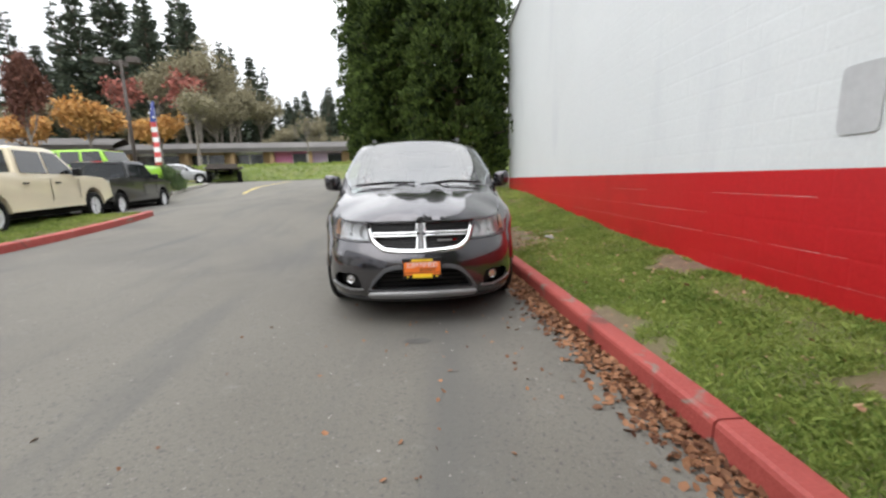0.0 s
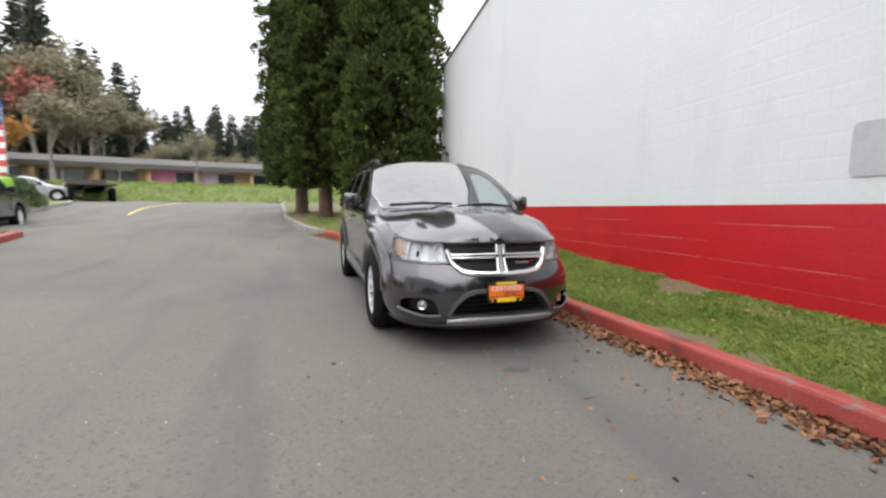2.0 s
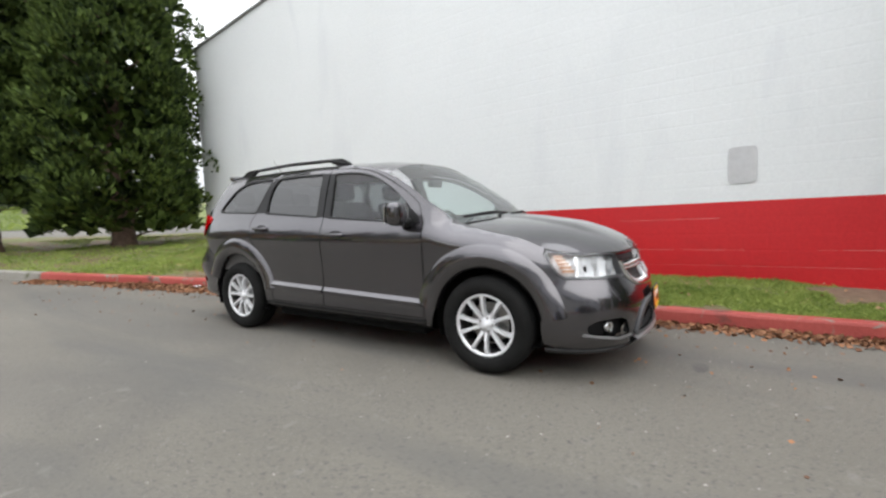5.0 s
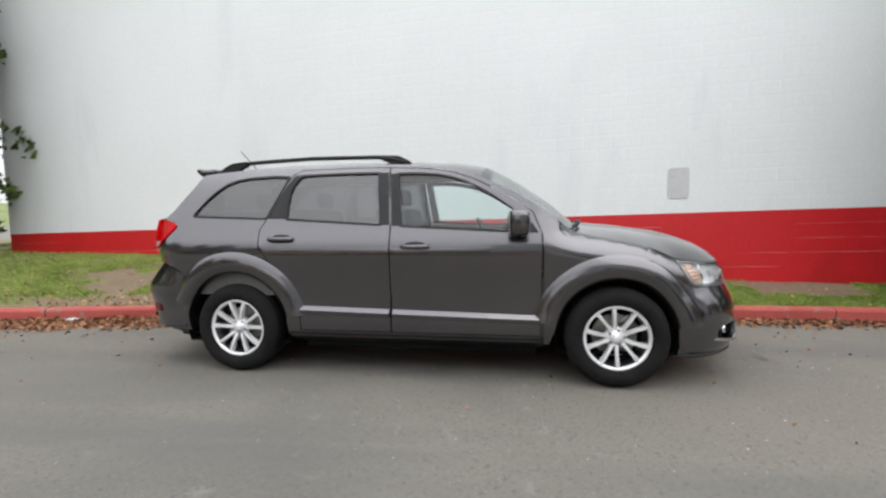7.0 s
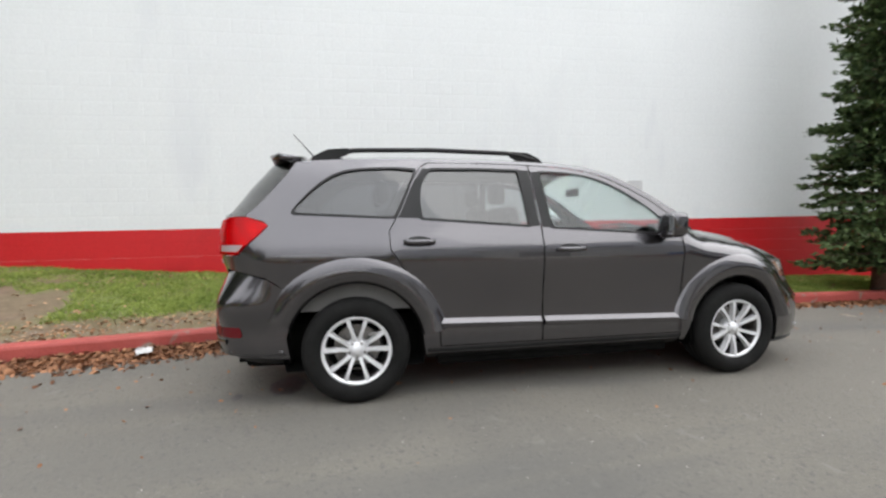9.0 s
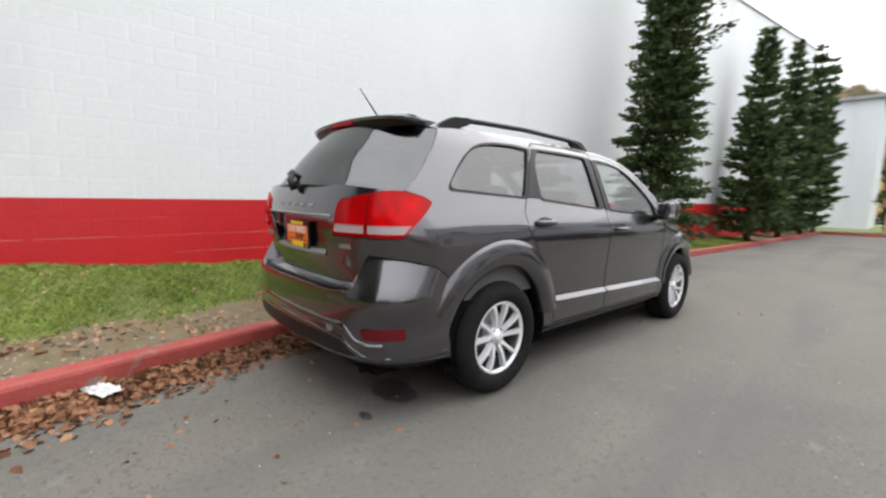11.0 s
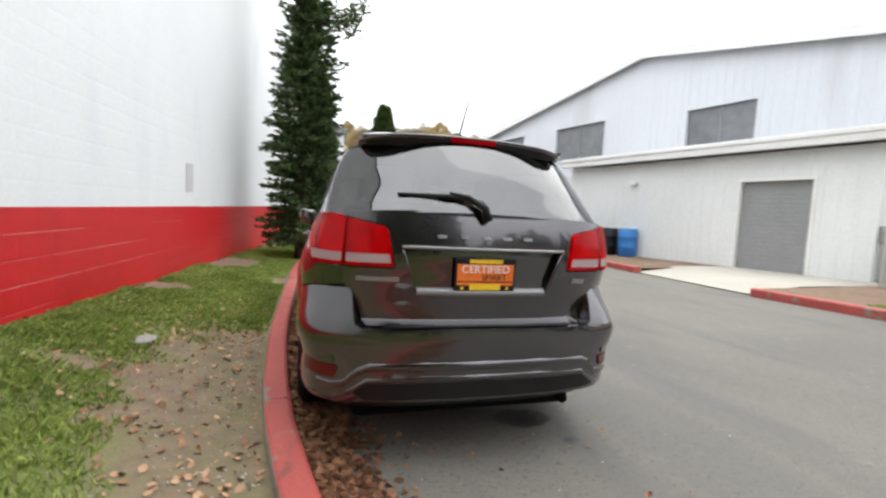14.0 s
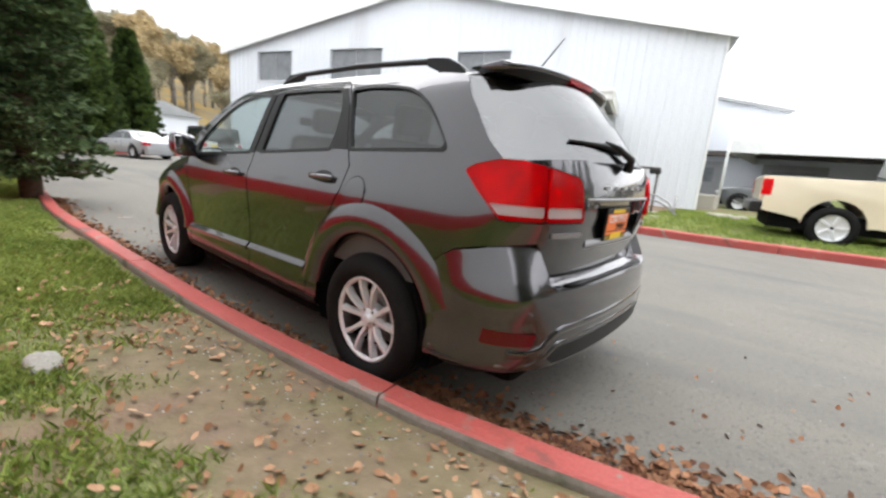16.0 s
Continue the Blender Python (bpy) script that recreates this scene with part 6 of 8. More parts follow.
    for i in range(len(xs) - 1):
        faces += [(4 * i + k, 4 * i + 4 + k, 4 * i + 5 + k, 4 * i + 1 + k) for k in range(3)]
    mesh("recess_ledge", verts, faces, M["satin_silver"], hatch, "bright lower ledge of the plate recess", True)
    tube("plate_lamp_bar", [rear_skin(sr(x), 1.090, 0.004) for x in steps(-0.42, 0.42, 0.1)], 0.008, M["satin_silver"], hatch, 6)
    for d in (-1, 1):
        tube("recess_edge", [rear_skin(sr(d * 0.418), 1.083, 0.0), rear_skin(sr(d * 0.345), 0.876, 0.0)], 0.006, paint, hatch, 6)
    for x in (0.232, 0.117, 0.005, -0.10, -0.212):
        panel("badge_letter", rounded_poly([(sr(x - 0.022), 1.137), (sr(x + 0.022), 1.137), (sr(x + 0.022), 1.152), (sr(x - 0.022), 1.152)], 0.005), lambda u, v, out: rear_skin(u, v, 0.008 + out), M["satin_silver"], hatch, (), 0.03, 0.008, "satin badge bar")
    for x0, x1, z0, z1 in ((0.635, 0.43, 0.925, 0.945), (-0.50, -0.58, 0.925, 0.948)):
        panel("model_badge", [(sr(x0), z0), (sr(x1), z0), (sr(x1), z1), (sr(x0), z1)], lambda u, v, out: rear_skin(u, v, 0.008 + out), M["satin_silver"], hatch, (), 0.05, 0.008, "plain silver badge strip")
    # rear bumper with step pad, lower trim and reflectors
    e = S_ALL - sy(1.86)
    half = [(0, 0.704), (sr(0.585), 0.704), (sr(0.625), 0.728), (sr(0.66), 0.862), (sr(0.70), 0.895), (S_ALL - sy(2.14), 0.872), (S_ALL - sy(2.0), 0.844), (S_ALL - sy(1.925), 0.80), (e, 0.738)] + [(S_ALL - sy(y), z) for y, z in arch(1.445, 180 - 68, 180 - 14, 0.45, 10)] + [(e, 0.33), (S_ALL - sy(2.05), 0.345), (sr(0.5), 0.36), (0, 0.36)]
    def on_bumper(u, v, out):
        y = float(np.interp(S_ALL - abs(u), PS, PC[:, 1]))
        t = min(max((v - 0.69) / 0.205, 0.0), 1.0)
        swell = smoothstep(1.95, 2.32, y) * (-rounded(TAIL, v, 0.018) - 0.085 * t) if v > 0.66 else 0.0
        swell += 0.045 * smoothstep(1.88, 2.06, y) * smoothstep(2.38, 2.25, y) * smoothstep(0.48, 0.68, v) * (1 - t)
        return rear_skin(u, v, out + swell)

    rb = panel("rear_bumper", half + [(-a, b) for a, b in reversed(half[1:-1])], on_bumper, paint, car, (), 0.04, 0.11)
    for d in (-1, 1):
        panel("corner_filler", [(d * sr(0.55), 0.71), (d * (S_ALL - sy(2.1)), 0.71), (d * (S_ALL - sy(2.1)), 0.985), (d * sr(0.55), 0.985)][::d], lambda u, v, out: rear_skin(u, v, -0.03 + out), paint, rb, (), 0.06, 0)
    panel("step_pad", [(-0.585, 2.36), (-0.56, 2.29), (0.56, 2.29), (0.585, 2.36), (0.35, 2.392), (-0.35, 2.392)], lambda x, y, out: Vector((x, y, 0.706 + out)), paint, rb, (), 0.06, 0.01, "ribbed grey step pad")
    for k in range(5):
        tube("pad_rib", [(x, 2.372 - 0.012 * k - 0.10 * (x / 0.57) ** 4 * 0.2, 0.713) for x in steps(-0.48, 0.48, 0.12)], 0.004, M["black_plastic"], rb, 5)

    def skirt(name, line, mat, label, depth=0.016):
        verts, faces = [], []
        for u, z, w in line:
            for dz, o in ((-w, 0.0), (-w * 0.7, depth), (w * 0.5, depth * 1.1), (w, 0.0)):
                verts.append(rear_skin(u, z + dz, o))
        for i in range(len(line) - 1):
            faces += [(4 * i + k, 4 * i + 4 + k, 4 * i + 5 + k, 4 * i + 1 + k) for k in range(3)]
        mesh(name, verts, faces, mat, rb, label, True)

    hook = [(sr(0.78), 0.44), (sr(0.72), 0.435), (sr(0.66), 0.45), (sr(0.60), 0.51), (sr(0.55), 0.53), (sr(0.3), 0.535), (0, 0.535)]
    line = [(u, z, 0.020) for u, z in hook] + [(-u, z, 0.020) for u, z in reversed(hook[:-1])]
    skirt("bumper_crease", line, paint, "raised lower crease", 0.009)
    hook = [(S_ALL - sy(1.9), 0.375), (sr(0.8), 0.37), (sr(0.70), 0.375), (sr(0.62), 0.42), (sr(0.56), 0.465), (sr(0.3), 0.475), (0, 0.475)]
    line = [(u, z, 0.014) for u, z in hook] + [(-u, z, 0.014) for u, z in reversed(hook[:-1])]
    skirt("lower_trim", line, paint, "thin lower trim", 0.006)
    half = [(S_ALL - sy(1.88), 0.36), (sr(0.72), 0.36), (sr(0.62), 0.41), (sr(0.56), 0.452), (0, 0.46)]
    panel("lower_valance", [(-a, b) for a, b in half[:-1]] + [(a, b) for a, b in reversed(half)] + [(S_ALL - sy(1.88), 0.27), (-(S_ALL - sy(1.88)), 0.27)], lambda u, v, out: rear_skin(u, v, 0.003 + out - 0.9 * max(0.36 - v, 0)), M["black_plastic"], rb, (), 0.07, 0.02, "dark lower valance")
    for d in (-1, 1):
        panel("side_crease", rounded_poly([(d * (S_ALL - sy(1.90)), 0.575), (d * (S_ALL - sy(2.16)), 0.575), (d * sr(0.70), 0.545), (d * sr(0.70), 0.575), (d * (S_ALL - sy(2.12)), 0.615), (d * (S_ALL - sy(1.90)), 0.615)][::d], 0.012), lambda u, v, out: rear_skin(u, v, 0.014 + out), paint, rb, (), 0.05, 0.016)
        panel("bumper_reflector", rounded_poly([(d * sr(0.70), 0.475), (d * (S_ALL - sy(2.15)), 0.475), (d * (S_ALL - sy(2.16)), 0.545), (d * sr(0.685), 0.53)][::d], 0.014), lambda u, v, out: rear_skin(u, v, 0.010 + out), M["reflector_red"], rb, (), 0.04, 0.012, "red bumper reflector")
    tube("exhaust_tip", [(-0.55, 2.1, 0.262), (-0.55, 2.24, 0.258)], [0.026, 0.028], M["underside"], car, 14)
    # spoiler, high lamp, wiper, aerial
    verts, faces = [], []
    xs = steps(-0.60, 0.60, 0.05)
    for x in xs:
        q = (abs(x) / 0.60) ** 2
        yb = 2.06 - 0.06 * q - 0.07 * q ** 4
        zb = 1.672 - 0.020 * q - 0.012 * q ** 4
        for y, z in ((1.78, zb - 0.004), (1.95, zb + 0.018), (yb, zb + 0.004), (yb + 0.004, zb - 0.016), (yb - 0.03, zb - 0.030), (1.84, zb - 0.030)):
            verts.append((x, y, z))
    m = 6
    for i in range(len(xs) - 1):
        faces += [(i * m + k, i * m + m + k, i * m + m + (k + 1) % m, i * m + (k + 1) % m) for k in range(m)]
    faces += [tuple(range(m)), tuple(len(verts) - 1 - k for k in range(m))]
    sp = mesh("rear_spoiler", verts, faces, paint, car, "body-colour roof spoiler with black underside", True)
    def fascia(x, v, out):
        q = (abs(x) / 0.60) ** 2
        return Vector((x, 2.066 - 0.06 * q - 0.07 * q ** 4 + 0.5 * v + out, 1.672 - 0.020 * q - 0.012 * q ** 4 + v * (1 - 0.6 * q * q)))

    panel("spoiler_underside", rounded_poly([(-0.585, -0.012), (-0.56, -0.066), (0.56, -0.066), (0.585, -0.012), (0.585, -0.002), (-0.585, -0.002)], 0.01), fascia, M["black_plastic"], sp, (), 0.06, 0.06, "black rear face of the spoiler")
    panel("high_stop_lamp", [(-0.13, 1.638), (0.13, 1.638), (0.13, 1.666), (-0.13, 1.666)], lambda x, z, out: Vector((x, 2.066 - 0.06 * (x / 0.6) ** 2 + out, z)), M["red_lens"], sp, (), 0.05, 0.01, "red high stop lamp")
    def on_glass(x, z, out):
        """A place on the rear screen at half-width x and height z, or below it on the tailgate."""
        a, b = 0.0, 1.0
        for _ in range(24):
            k = (a + b) / 2
            i = min(int(k * (len(lft) - 1)), len(lft) - 2)
            f = k * (len(lft) - 1) - i
            l, r = lft[i].lerp(lft[i + 1], f), rgt[i].lerp(rgt[i + 1], f)
            t = (x - l.x) / (r.x - l.x)
            q = l.lerp(r, t) + screen_bow(t, k)
            a, b = (k, b) if q.z > z else (a, k)
        return Vector((x, q.y + out, z))

    wiper = tube("rear_wiper", [rear_skin(sr(0.01), 1.232, 0.022), on_glass(0.03, 1.285, 0.035), on_glass(0.10, 1.335, 0.032), on_glass(0.19, 1.350, 0.026)], [0.026, 0.020, 0.014, 0.010], M["black_plastic"], car, 8, "black rear wiper")
    tube("wiper_blade", [on_glass(0.02, 1.315, 0.010), on_glass(0.20, 1.335, 0.016), on_glass(0.43, 1.338, 0.012)], [0.008, 0.014, 0.007], M["black_plastic"], wiper, 6)
    tube("aerial", [(0, 1.74, 1.69), (0, 1.76, 1.71), (0, 1.93, 1.90)], [0.012, 0.006, 0.003], M["black_plastic"], car, 8, "thin black roof aerial")
    for x0, x1, y0, y1 in ((-0.66, -0.03, -1.185, -1.272), (0.03, 0.68, -1.272, -1.18)):
        w = tube("front_wiper", [(x0, y0, 1.135), ((x0 + x1) / 2, -1.262, 1.160), (x1, y1, 1.158 if x0 < 0 else 1.138)], [0.012, 0.016, 0.010], M["black_plastic"], car, 6, "black windscreen wiper")
    # fuel flap on the kerb flank
    panel("fuel_flap", [(sy(1.33) + 0.085 * math.cos(2 * math.pi * k / 24), 1.005 + 0.085 * math.sin(2 * math.pi * k / 24)) for k in range(24)], lambda u, v, out: skin(u, v, 0.004 + out, 1), paint, car, (), 0.05, 0.006)
    panel("fuel_flap_seam", [(sy(1.33) + 0.090 * math.cos(2 * math.pi * k / 24), 1.005 + 0.090 * math.sin(2 * math.pi * k / 24)) for k in range(24)], lambda u, v, out: skin(u, v, 0.001 + out, 1), M["black_plastic"], car, (), 0.05, 0)

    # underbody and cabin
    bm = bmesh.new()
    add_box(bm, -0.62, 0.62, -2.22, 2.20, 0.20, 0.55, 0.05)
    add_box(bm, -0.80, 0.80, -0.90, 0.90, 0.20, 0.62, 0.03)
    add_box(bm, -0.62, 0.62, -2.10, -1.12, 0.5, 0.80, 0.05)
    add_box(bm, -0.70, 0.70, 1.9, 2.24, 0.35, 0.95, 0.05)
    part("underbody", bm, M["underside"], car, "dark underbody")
    for sd in (-1, 1):
        for y0, y1, p in ((-0.92, 0.14, 0), (0.18, 0.99, 0), (0.99, 2.0, 0)):
            panel("door_card", side_poly([(y0, 0.62), (y1, 0.62), (y1, 1.14), (y0, 1.10)]), lambda u, v, out, sd=sd: skin(u, v, -0.05 + out, sd), M["trim_grey"], car, (), 0.15, 0)
    bm = bmesh.new()
    add_box(bm, -0.78, 0.78, -1.06, -0.62, 0.80, 1.085, 0.06)
    add_box(bm, 0.20, 0.58, -0.85, -0.60, 1.04, 1.15, 0.04)
    part("dashboard", bm, M["black_plastic"], car, "black dashboard")
    wheel = [(0.38 + 0.185 * math.cos(t * math.pi / 12), -0.46 + 0.07 * math.sin(t * math.pi / 12), 1.02 + 0.17 * math.sin(t * math.pi / 12)) for t in range(25)]
    sw = tube("steering_wheel", wheel, 0.015, M["black_plastic"], car, 8)
    tube("steering_spoke", [(0.20, -0.47, 1.0), (0.38, -0.49, 1.02), (0.56, -0.47, 1.0)], [0.02, 0.05, 0.02], M["black_plastic"], sw)

    def seat(x, y, w):
        bm = bmesh.new()
        add_box(bm, x - w, x + w, y - 0.28, y + 0.24, 0.62, 0.78, 0.05)
        s = part("seat", bm, M["cloth"], car, "charcoal cloth seat", True)
        bm = bmesh.new()
        add_box(bm, -w, w, -0.06, 0.06, 0, 0.60, 0.05, Matrix.Translation((x, y + 0.22, 0.72)) @ Matrix.Rotation(radians(-14), 4, "X"))
        part("backrest", bm, M["cloth"], s, "", True)
        for hx in ([x] if w < 0.4 else [x - 0.42, x + 0.42]):
            bm = bmesh.new()
            add_box(bm, -0.13, 0.13, -0.045, 0.045, 0, 0.17, 0.04, Matrix.Translation((hx, y + 0.39, 1.33)) @ Matrix.Rotation(radians(-8), 4, "X"))
            part("headrest", bm, M["cloth"], s, "", True)

    seat(-0.38, -0.05, 0.26), seat(0.38, -0.05, 0.26), seat(0.0, 0.85, 0.66), seat(0.0, 1.55, 0.60)
    ruled("headlining", [Vector((-0.60, y, 1.585)) for y in (-0.2, 0.6, 1.3, 1.85)], [Vector((0.60, y, 1.585)) for y in (-0.2, 0.6, 1.3, 1.85)], lambda t, k: Vector((0, 0, 0.05 * (1 - (2 * t - 1) ** 2))), M["trim_grey"], car, 6)
    bm = bmesh.new()
    add_box(bm, -0.11, 0.11, -0.52, -0.49, 1.42, 1.49, 0.012)
    part("interior_mirror", bm, M["black_plastic"], car)

    # dealer plates, front and back
    def words(text, size, at, mat, parent, m):
        cu = bpy.data.curves.new("plate_text", "FONT")
        cu.body, cu.size, cu.align_x, cu.extrude = text, size, "CENTER", 0.0008
        tmp = new("plate_text", cu)
        bpy.context.view_layer.update()
        me = bpy.data.meshes.new_from_object(tmp.evaluated_get(bpy.context.evaluated_depsgraph_get()))
        bpy.data.objects.remove(tmp)
        me.transform(m @ Matrix.Translation(at))
        me.materials.clear()
        me.materials.append(mat)
        ob = new("plate_text", me)
        ob.parent = parent
        return ob

    for m, name in ((Matrix.Translation((0, -2.458, 0.497)) @ Matrix.Rotation(radians(90), 4, "X") @ Matrix.Rotation(radians(-4), 4, "X"), "front_plate"), (Matrix.Translation((0, 2.358, 0.965)) @ Matrix.Rotation(radians(180), 4, "Z") @ Matrix.Rotation(radians(90), 4, "X") @ Matrix.Rotation(radians(3), 4, "X"), "rear_plate")):
        bm = bmesh.new()
        add_box(bm, -0.158, 0.158, -0.08, 0.08, -0.012, 0.0, 0.004, m)
        pl = part(name, bm, M["black_plastic"], car, "orange dealer plate in a black frame")
        for nm, x0, x1, y0, y1, z, mat in (("orange_field", -0.146, 0.146, -0.032, 0.052, 0.002, "plate_orange"), ("orange_field", -0.146, 0.146, -0.052, -0.038, 0.002, "plate_orange"), ("yellow_strip", -0.085, 0.085, 0.056, 0.075, 0.002, "plate_yellow"), ("yellow_strip", -0.08, 0.08, -0.076, -0.045, 0.004, "plate_yellow"), ("yellow_dot", 0.11, 0.125, -0.073, -0.06, 0.002, "plate_yellow"), ("yellow_dot", -0.125, -0.11, -0.073, -0.06, 0.002, "plate_yellow")):
            bm = bmesh.new()
            add_box(bm, x0, x1, y0, y1, 0.0, z, 0, m)
            part(nm, bm, M[mat], pl)
        words("CERTIFIED", 0.054, (0, 0.010, 0.003), M["plate_white"], pl, m)
        words("SMART", 0.042, (0.045, -0.026, 0.003), M["black_plastic"], pl, m)
    return car


build_car()

# ---- lawn cover and litter ----
def bare(x, y):
    """How bare the lawn is at a place: worn strip by the kerb behind the car, patches elsewhere."""
    k = kerb_x(y) + 0.18
    worn = smoothstep(0.85, 0.5, x - k + 0.25 * noise.noise((x * 1.7, y * 1.7, 6.0))) * smoothstep(-0.6, 0.8, y) * smoothstep(7, 4.5, y)
    spot = smoothstep(0.20, 0.42, noise.noise((x * 0.8, y * 0.55, 3.3)) + 0.25 * noise.noise((x * 3, y * 3, 1.1)) + 0.04 * smoothstep(-3, 1.5, y))
    return max(worn * (0.75 + 0.4 * noise.noise((x * 4, y * 4, 5.0))), 0.85 * spot)


BARE_STEP = 0.08
bare_seen = {}


def bare_at(x, y):
    key = (round(x / BARE_STEP), round(y / BARE_STEP))
    if key not in bare_seen:
        bare_seen[key] = bare(key[0] * BARE_STEP, key[1] * BARE_STEP)
    return bare_seen[key]


worn = lawn.data.attributes.new("worn", "FLOAT", "POINT")
for i, v in enumerate(lawn.data.vertices):
    worn.data[i].value = min(1.0, max(0.0, bare_at(v.co.x, v.co.y)))
soil_mask(M["grass_soil"], "worn", (0.080, 0.054, 0.037), (0.26, 0.185, 0.128))


def grass_blades(name, count, xs, ys, z_of, seed, label, size=0.055, keep=bare_at):
    r = random.Random(seed)
    verts, faces = [], []
    while count > 0:
        y = r.uniform(*ys)
        a, b = xs(y)
        x = r.uniform(a, b)
        count -= 1
        if r.random() < smoothstep(0.22, 0.62, keep(x, y)):
            continue
        z = z_of(x, y) - 0.006
        h = size * r.uniform(0.4, 1.25) * (0.75 + 0.5 * noise.noise((x * 2.2, y * 2.2, 9)))
        t = r.random() * 6.283
        w = r.uniform(0.0025, 0.005)
        lx, ly = r.gauss(0, 0.6) * h, r.gauss(0, 0.6) * h
        n = len(verts)
        c, s = math.cos(t) * w, math.sin(t) * w
        verts += [(x - c, y - s, z), (x + c, y + s, z), (x + lx * 0.4 + c * 0.7, y + ly * 0.4 + s * 0.7, z + h * 0.65), (x + lx, y + ly, z + h)]
        faces += [(n, n + 1, n + 2), (n, n + 2, n + 3)]
    tagged(mesh(name, verts, faces, M["blade"]), label, "grass", kind="stuff")


def leaf_litter(name, spots, seed, label, size=(0.02, 0.055), mat="leaf_litter"):
    """Curled dry leaves, each a bent five-cornered blade."""
    r = random.Random(seed)
    verts, faces = [], []
    for x, y, z in spots:
        s = r.uniform(*size)
        q = Euler((r.gauss(0, 0.45), r.gauss(0, 0.45), r.random() * 6.283)).to_matrix()
        curl = r.uniform(0.05, 0.6)
        n = len(verts)
        for u, v in ((0, -0.55), (0.42, -0.12), (0.26, 0.4), (0, 0.6), (-0.26, 0.4), (-0.42, -0.12), (0, 0.05)):
            p = q @ Vector((u * s, v * s, curl * s * (u * u + 0.5 * v * v)))
            verts.append((x + p.x, y + p.y, z + p.z + 0.006))
        faces += [(n + 6, n + i, n + (i + 1) % 6) for i in range(6)]
    tagged(mesh(name, verts, faces, M[mat]), label, "leaves", kind="stuff")


grass_blades("lawn_grass", 190000, lambda y: (kerb_x(y) + 0.2, wall_x(y) - 0.01), (-7.2, 7.5), lawn_z, 61, "short green lawn grass with bare patches")
grass_blades("lawn_grass", 26000, lambda y: (kerb_x(y) + 0.2, wall_x(y) - 0.01), (-16, -7.2), lawn_z, 62, "short green lawn grass under the firs", 0.075)
grass_blades("lawn_grass", 26000, lambda y: (kerb_x(y) + 0.2, 5.0), (7.5, 15), lawn_z, 63, "short green lawn grass round the conifers", 0.075)
grass_blades("verge_blades", 42000, lambda y: (-14.0, opp_x(y) - 0.2), (-0.2, 7.0), verge_z, 64, "bright short grass on the far verge", 0.085, lambda x, y: 0.1)
r = random.Random(65)
spots = []
for _ in range(11500):
    y = r.uniform(-7.0, 7.5)
    d = abs(r.gauss(0, 0.11)) * (1.25 if y > 2.2 else 1.0)
    if noise.noise((y * 0.9, 0.2, 0)) * 0.5 + 0.5 < r.random() * 0.75 and y < 2:
        continue
    x = kerb_x(y) - d
    spots.append((x, y, road_z(x, y) + 0.035 * math.exp(-d / 0.09) * r.random()))
for _ in range(5200):
    y = r.uniform(1.2, 5.6)
    d = abs(r.gauss(0, 0.17)) * (0.6 + 0.8 * abs(noise.noise((y * 1.3, 4.0, 0))) + 0.3)
    x = kerb_x(y) - d
    spots.append((x, y, road_z(x, y) + 0.05 * math.exp(-d / 0.12) * r.random()))
leaf_litter("gutter_leaves", spots, 66, "drift of dry brown leaves in the gutter")
spots = []
for _ in range(5200):
    y = r.uniform(-7, 8.5)
    x = r.uniform(kerb_x(y) + 0.2, wall_x(y))
    if r.random() < 0.16 + 0.85 * smoothstep(0.0, 0.3, noise.noise((x * 0.9, y * 0.7, 8.8))) * smoothstep(-3, 1, y):
        spots.append((x, y, lawn_z(x, y) + r.uniform(0, 0.03)))
for _ in range(5200):
    y = r.uniform(-0.5, 6.5)
    x = r.uniform(kerb_x(y) + 0.18, kerb_x(y) + 1.2)
    if bare_at(x, y) > 0.4 and r.random() < 0.35 + 0.9 * noise.noise((x * 2.1, y * 2.1, 4.4)):
        spots.append((x, y, lawn_z(x, y) + 0.002))
leaf_litter("lawn_leaves", spots, 67, "scattered dry leaves on the lawn", (0.014, 0.042), "leaf_dry")
spots = []
for _ in range(420):
    y = r.uniform(-6, 6)
    x = kerb_x(y) - abs(r.gauss(0, 1.1))
    spots.append((x, y, road_z(x, y)))
leaf_litter("road_leaves", spots, 68, "a few dry leaves on the asphalt", (0.015, 0.035))
spots = []
for _ in range(900):
    y = r.uniform(9, 15)
    x = r.uniform(kerb_x(y) + 0.2, 4)
    spots.append((x, y, lawn_z(x, y)))
leaf_litter("lawn_leaves", spots, 69, "dry leaves and needles under the conifers")


def pebbles(name, spots, seed, label, size, mat):
    rr = random.Random(seed)
    verts, faces = [], []
    for x, y, z in spots:
        s = rr.uniform(*size)
        n = len(verts)
        for dx, dy, dz in ((1, 0, 0), (0.2, 1, 0), (-1, 0.2, 0), (0, -1, 0), (0.1, 0.1, 0.8)):
            verts.append((x + dx * s * rr.uniform(0.7, 1.2), y + dy * s * rr.uniform(0.7, 1.2), z - 0.2 * s + dz * s))
        faces += [(n, n + 1, n + 4), (n + 1, n + 2, n + 4), (n + 2, n + 3, n + 4), (n + 3, n, n + 4)]
    tagged(mesh(name, verts, faces, mat), label, "pebbles", kind="stuff")


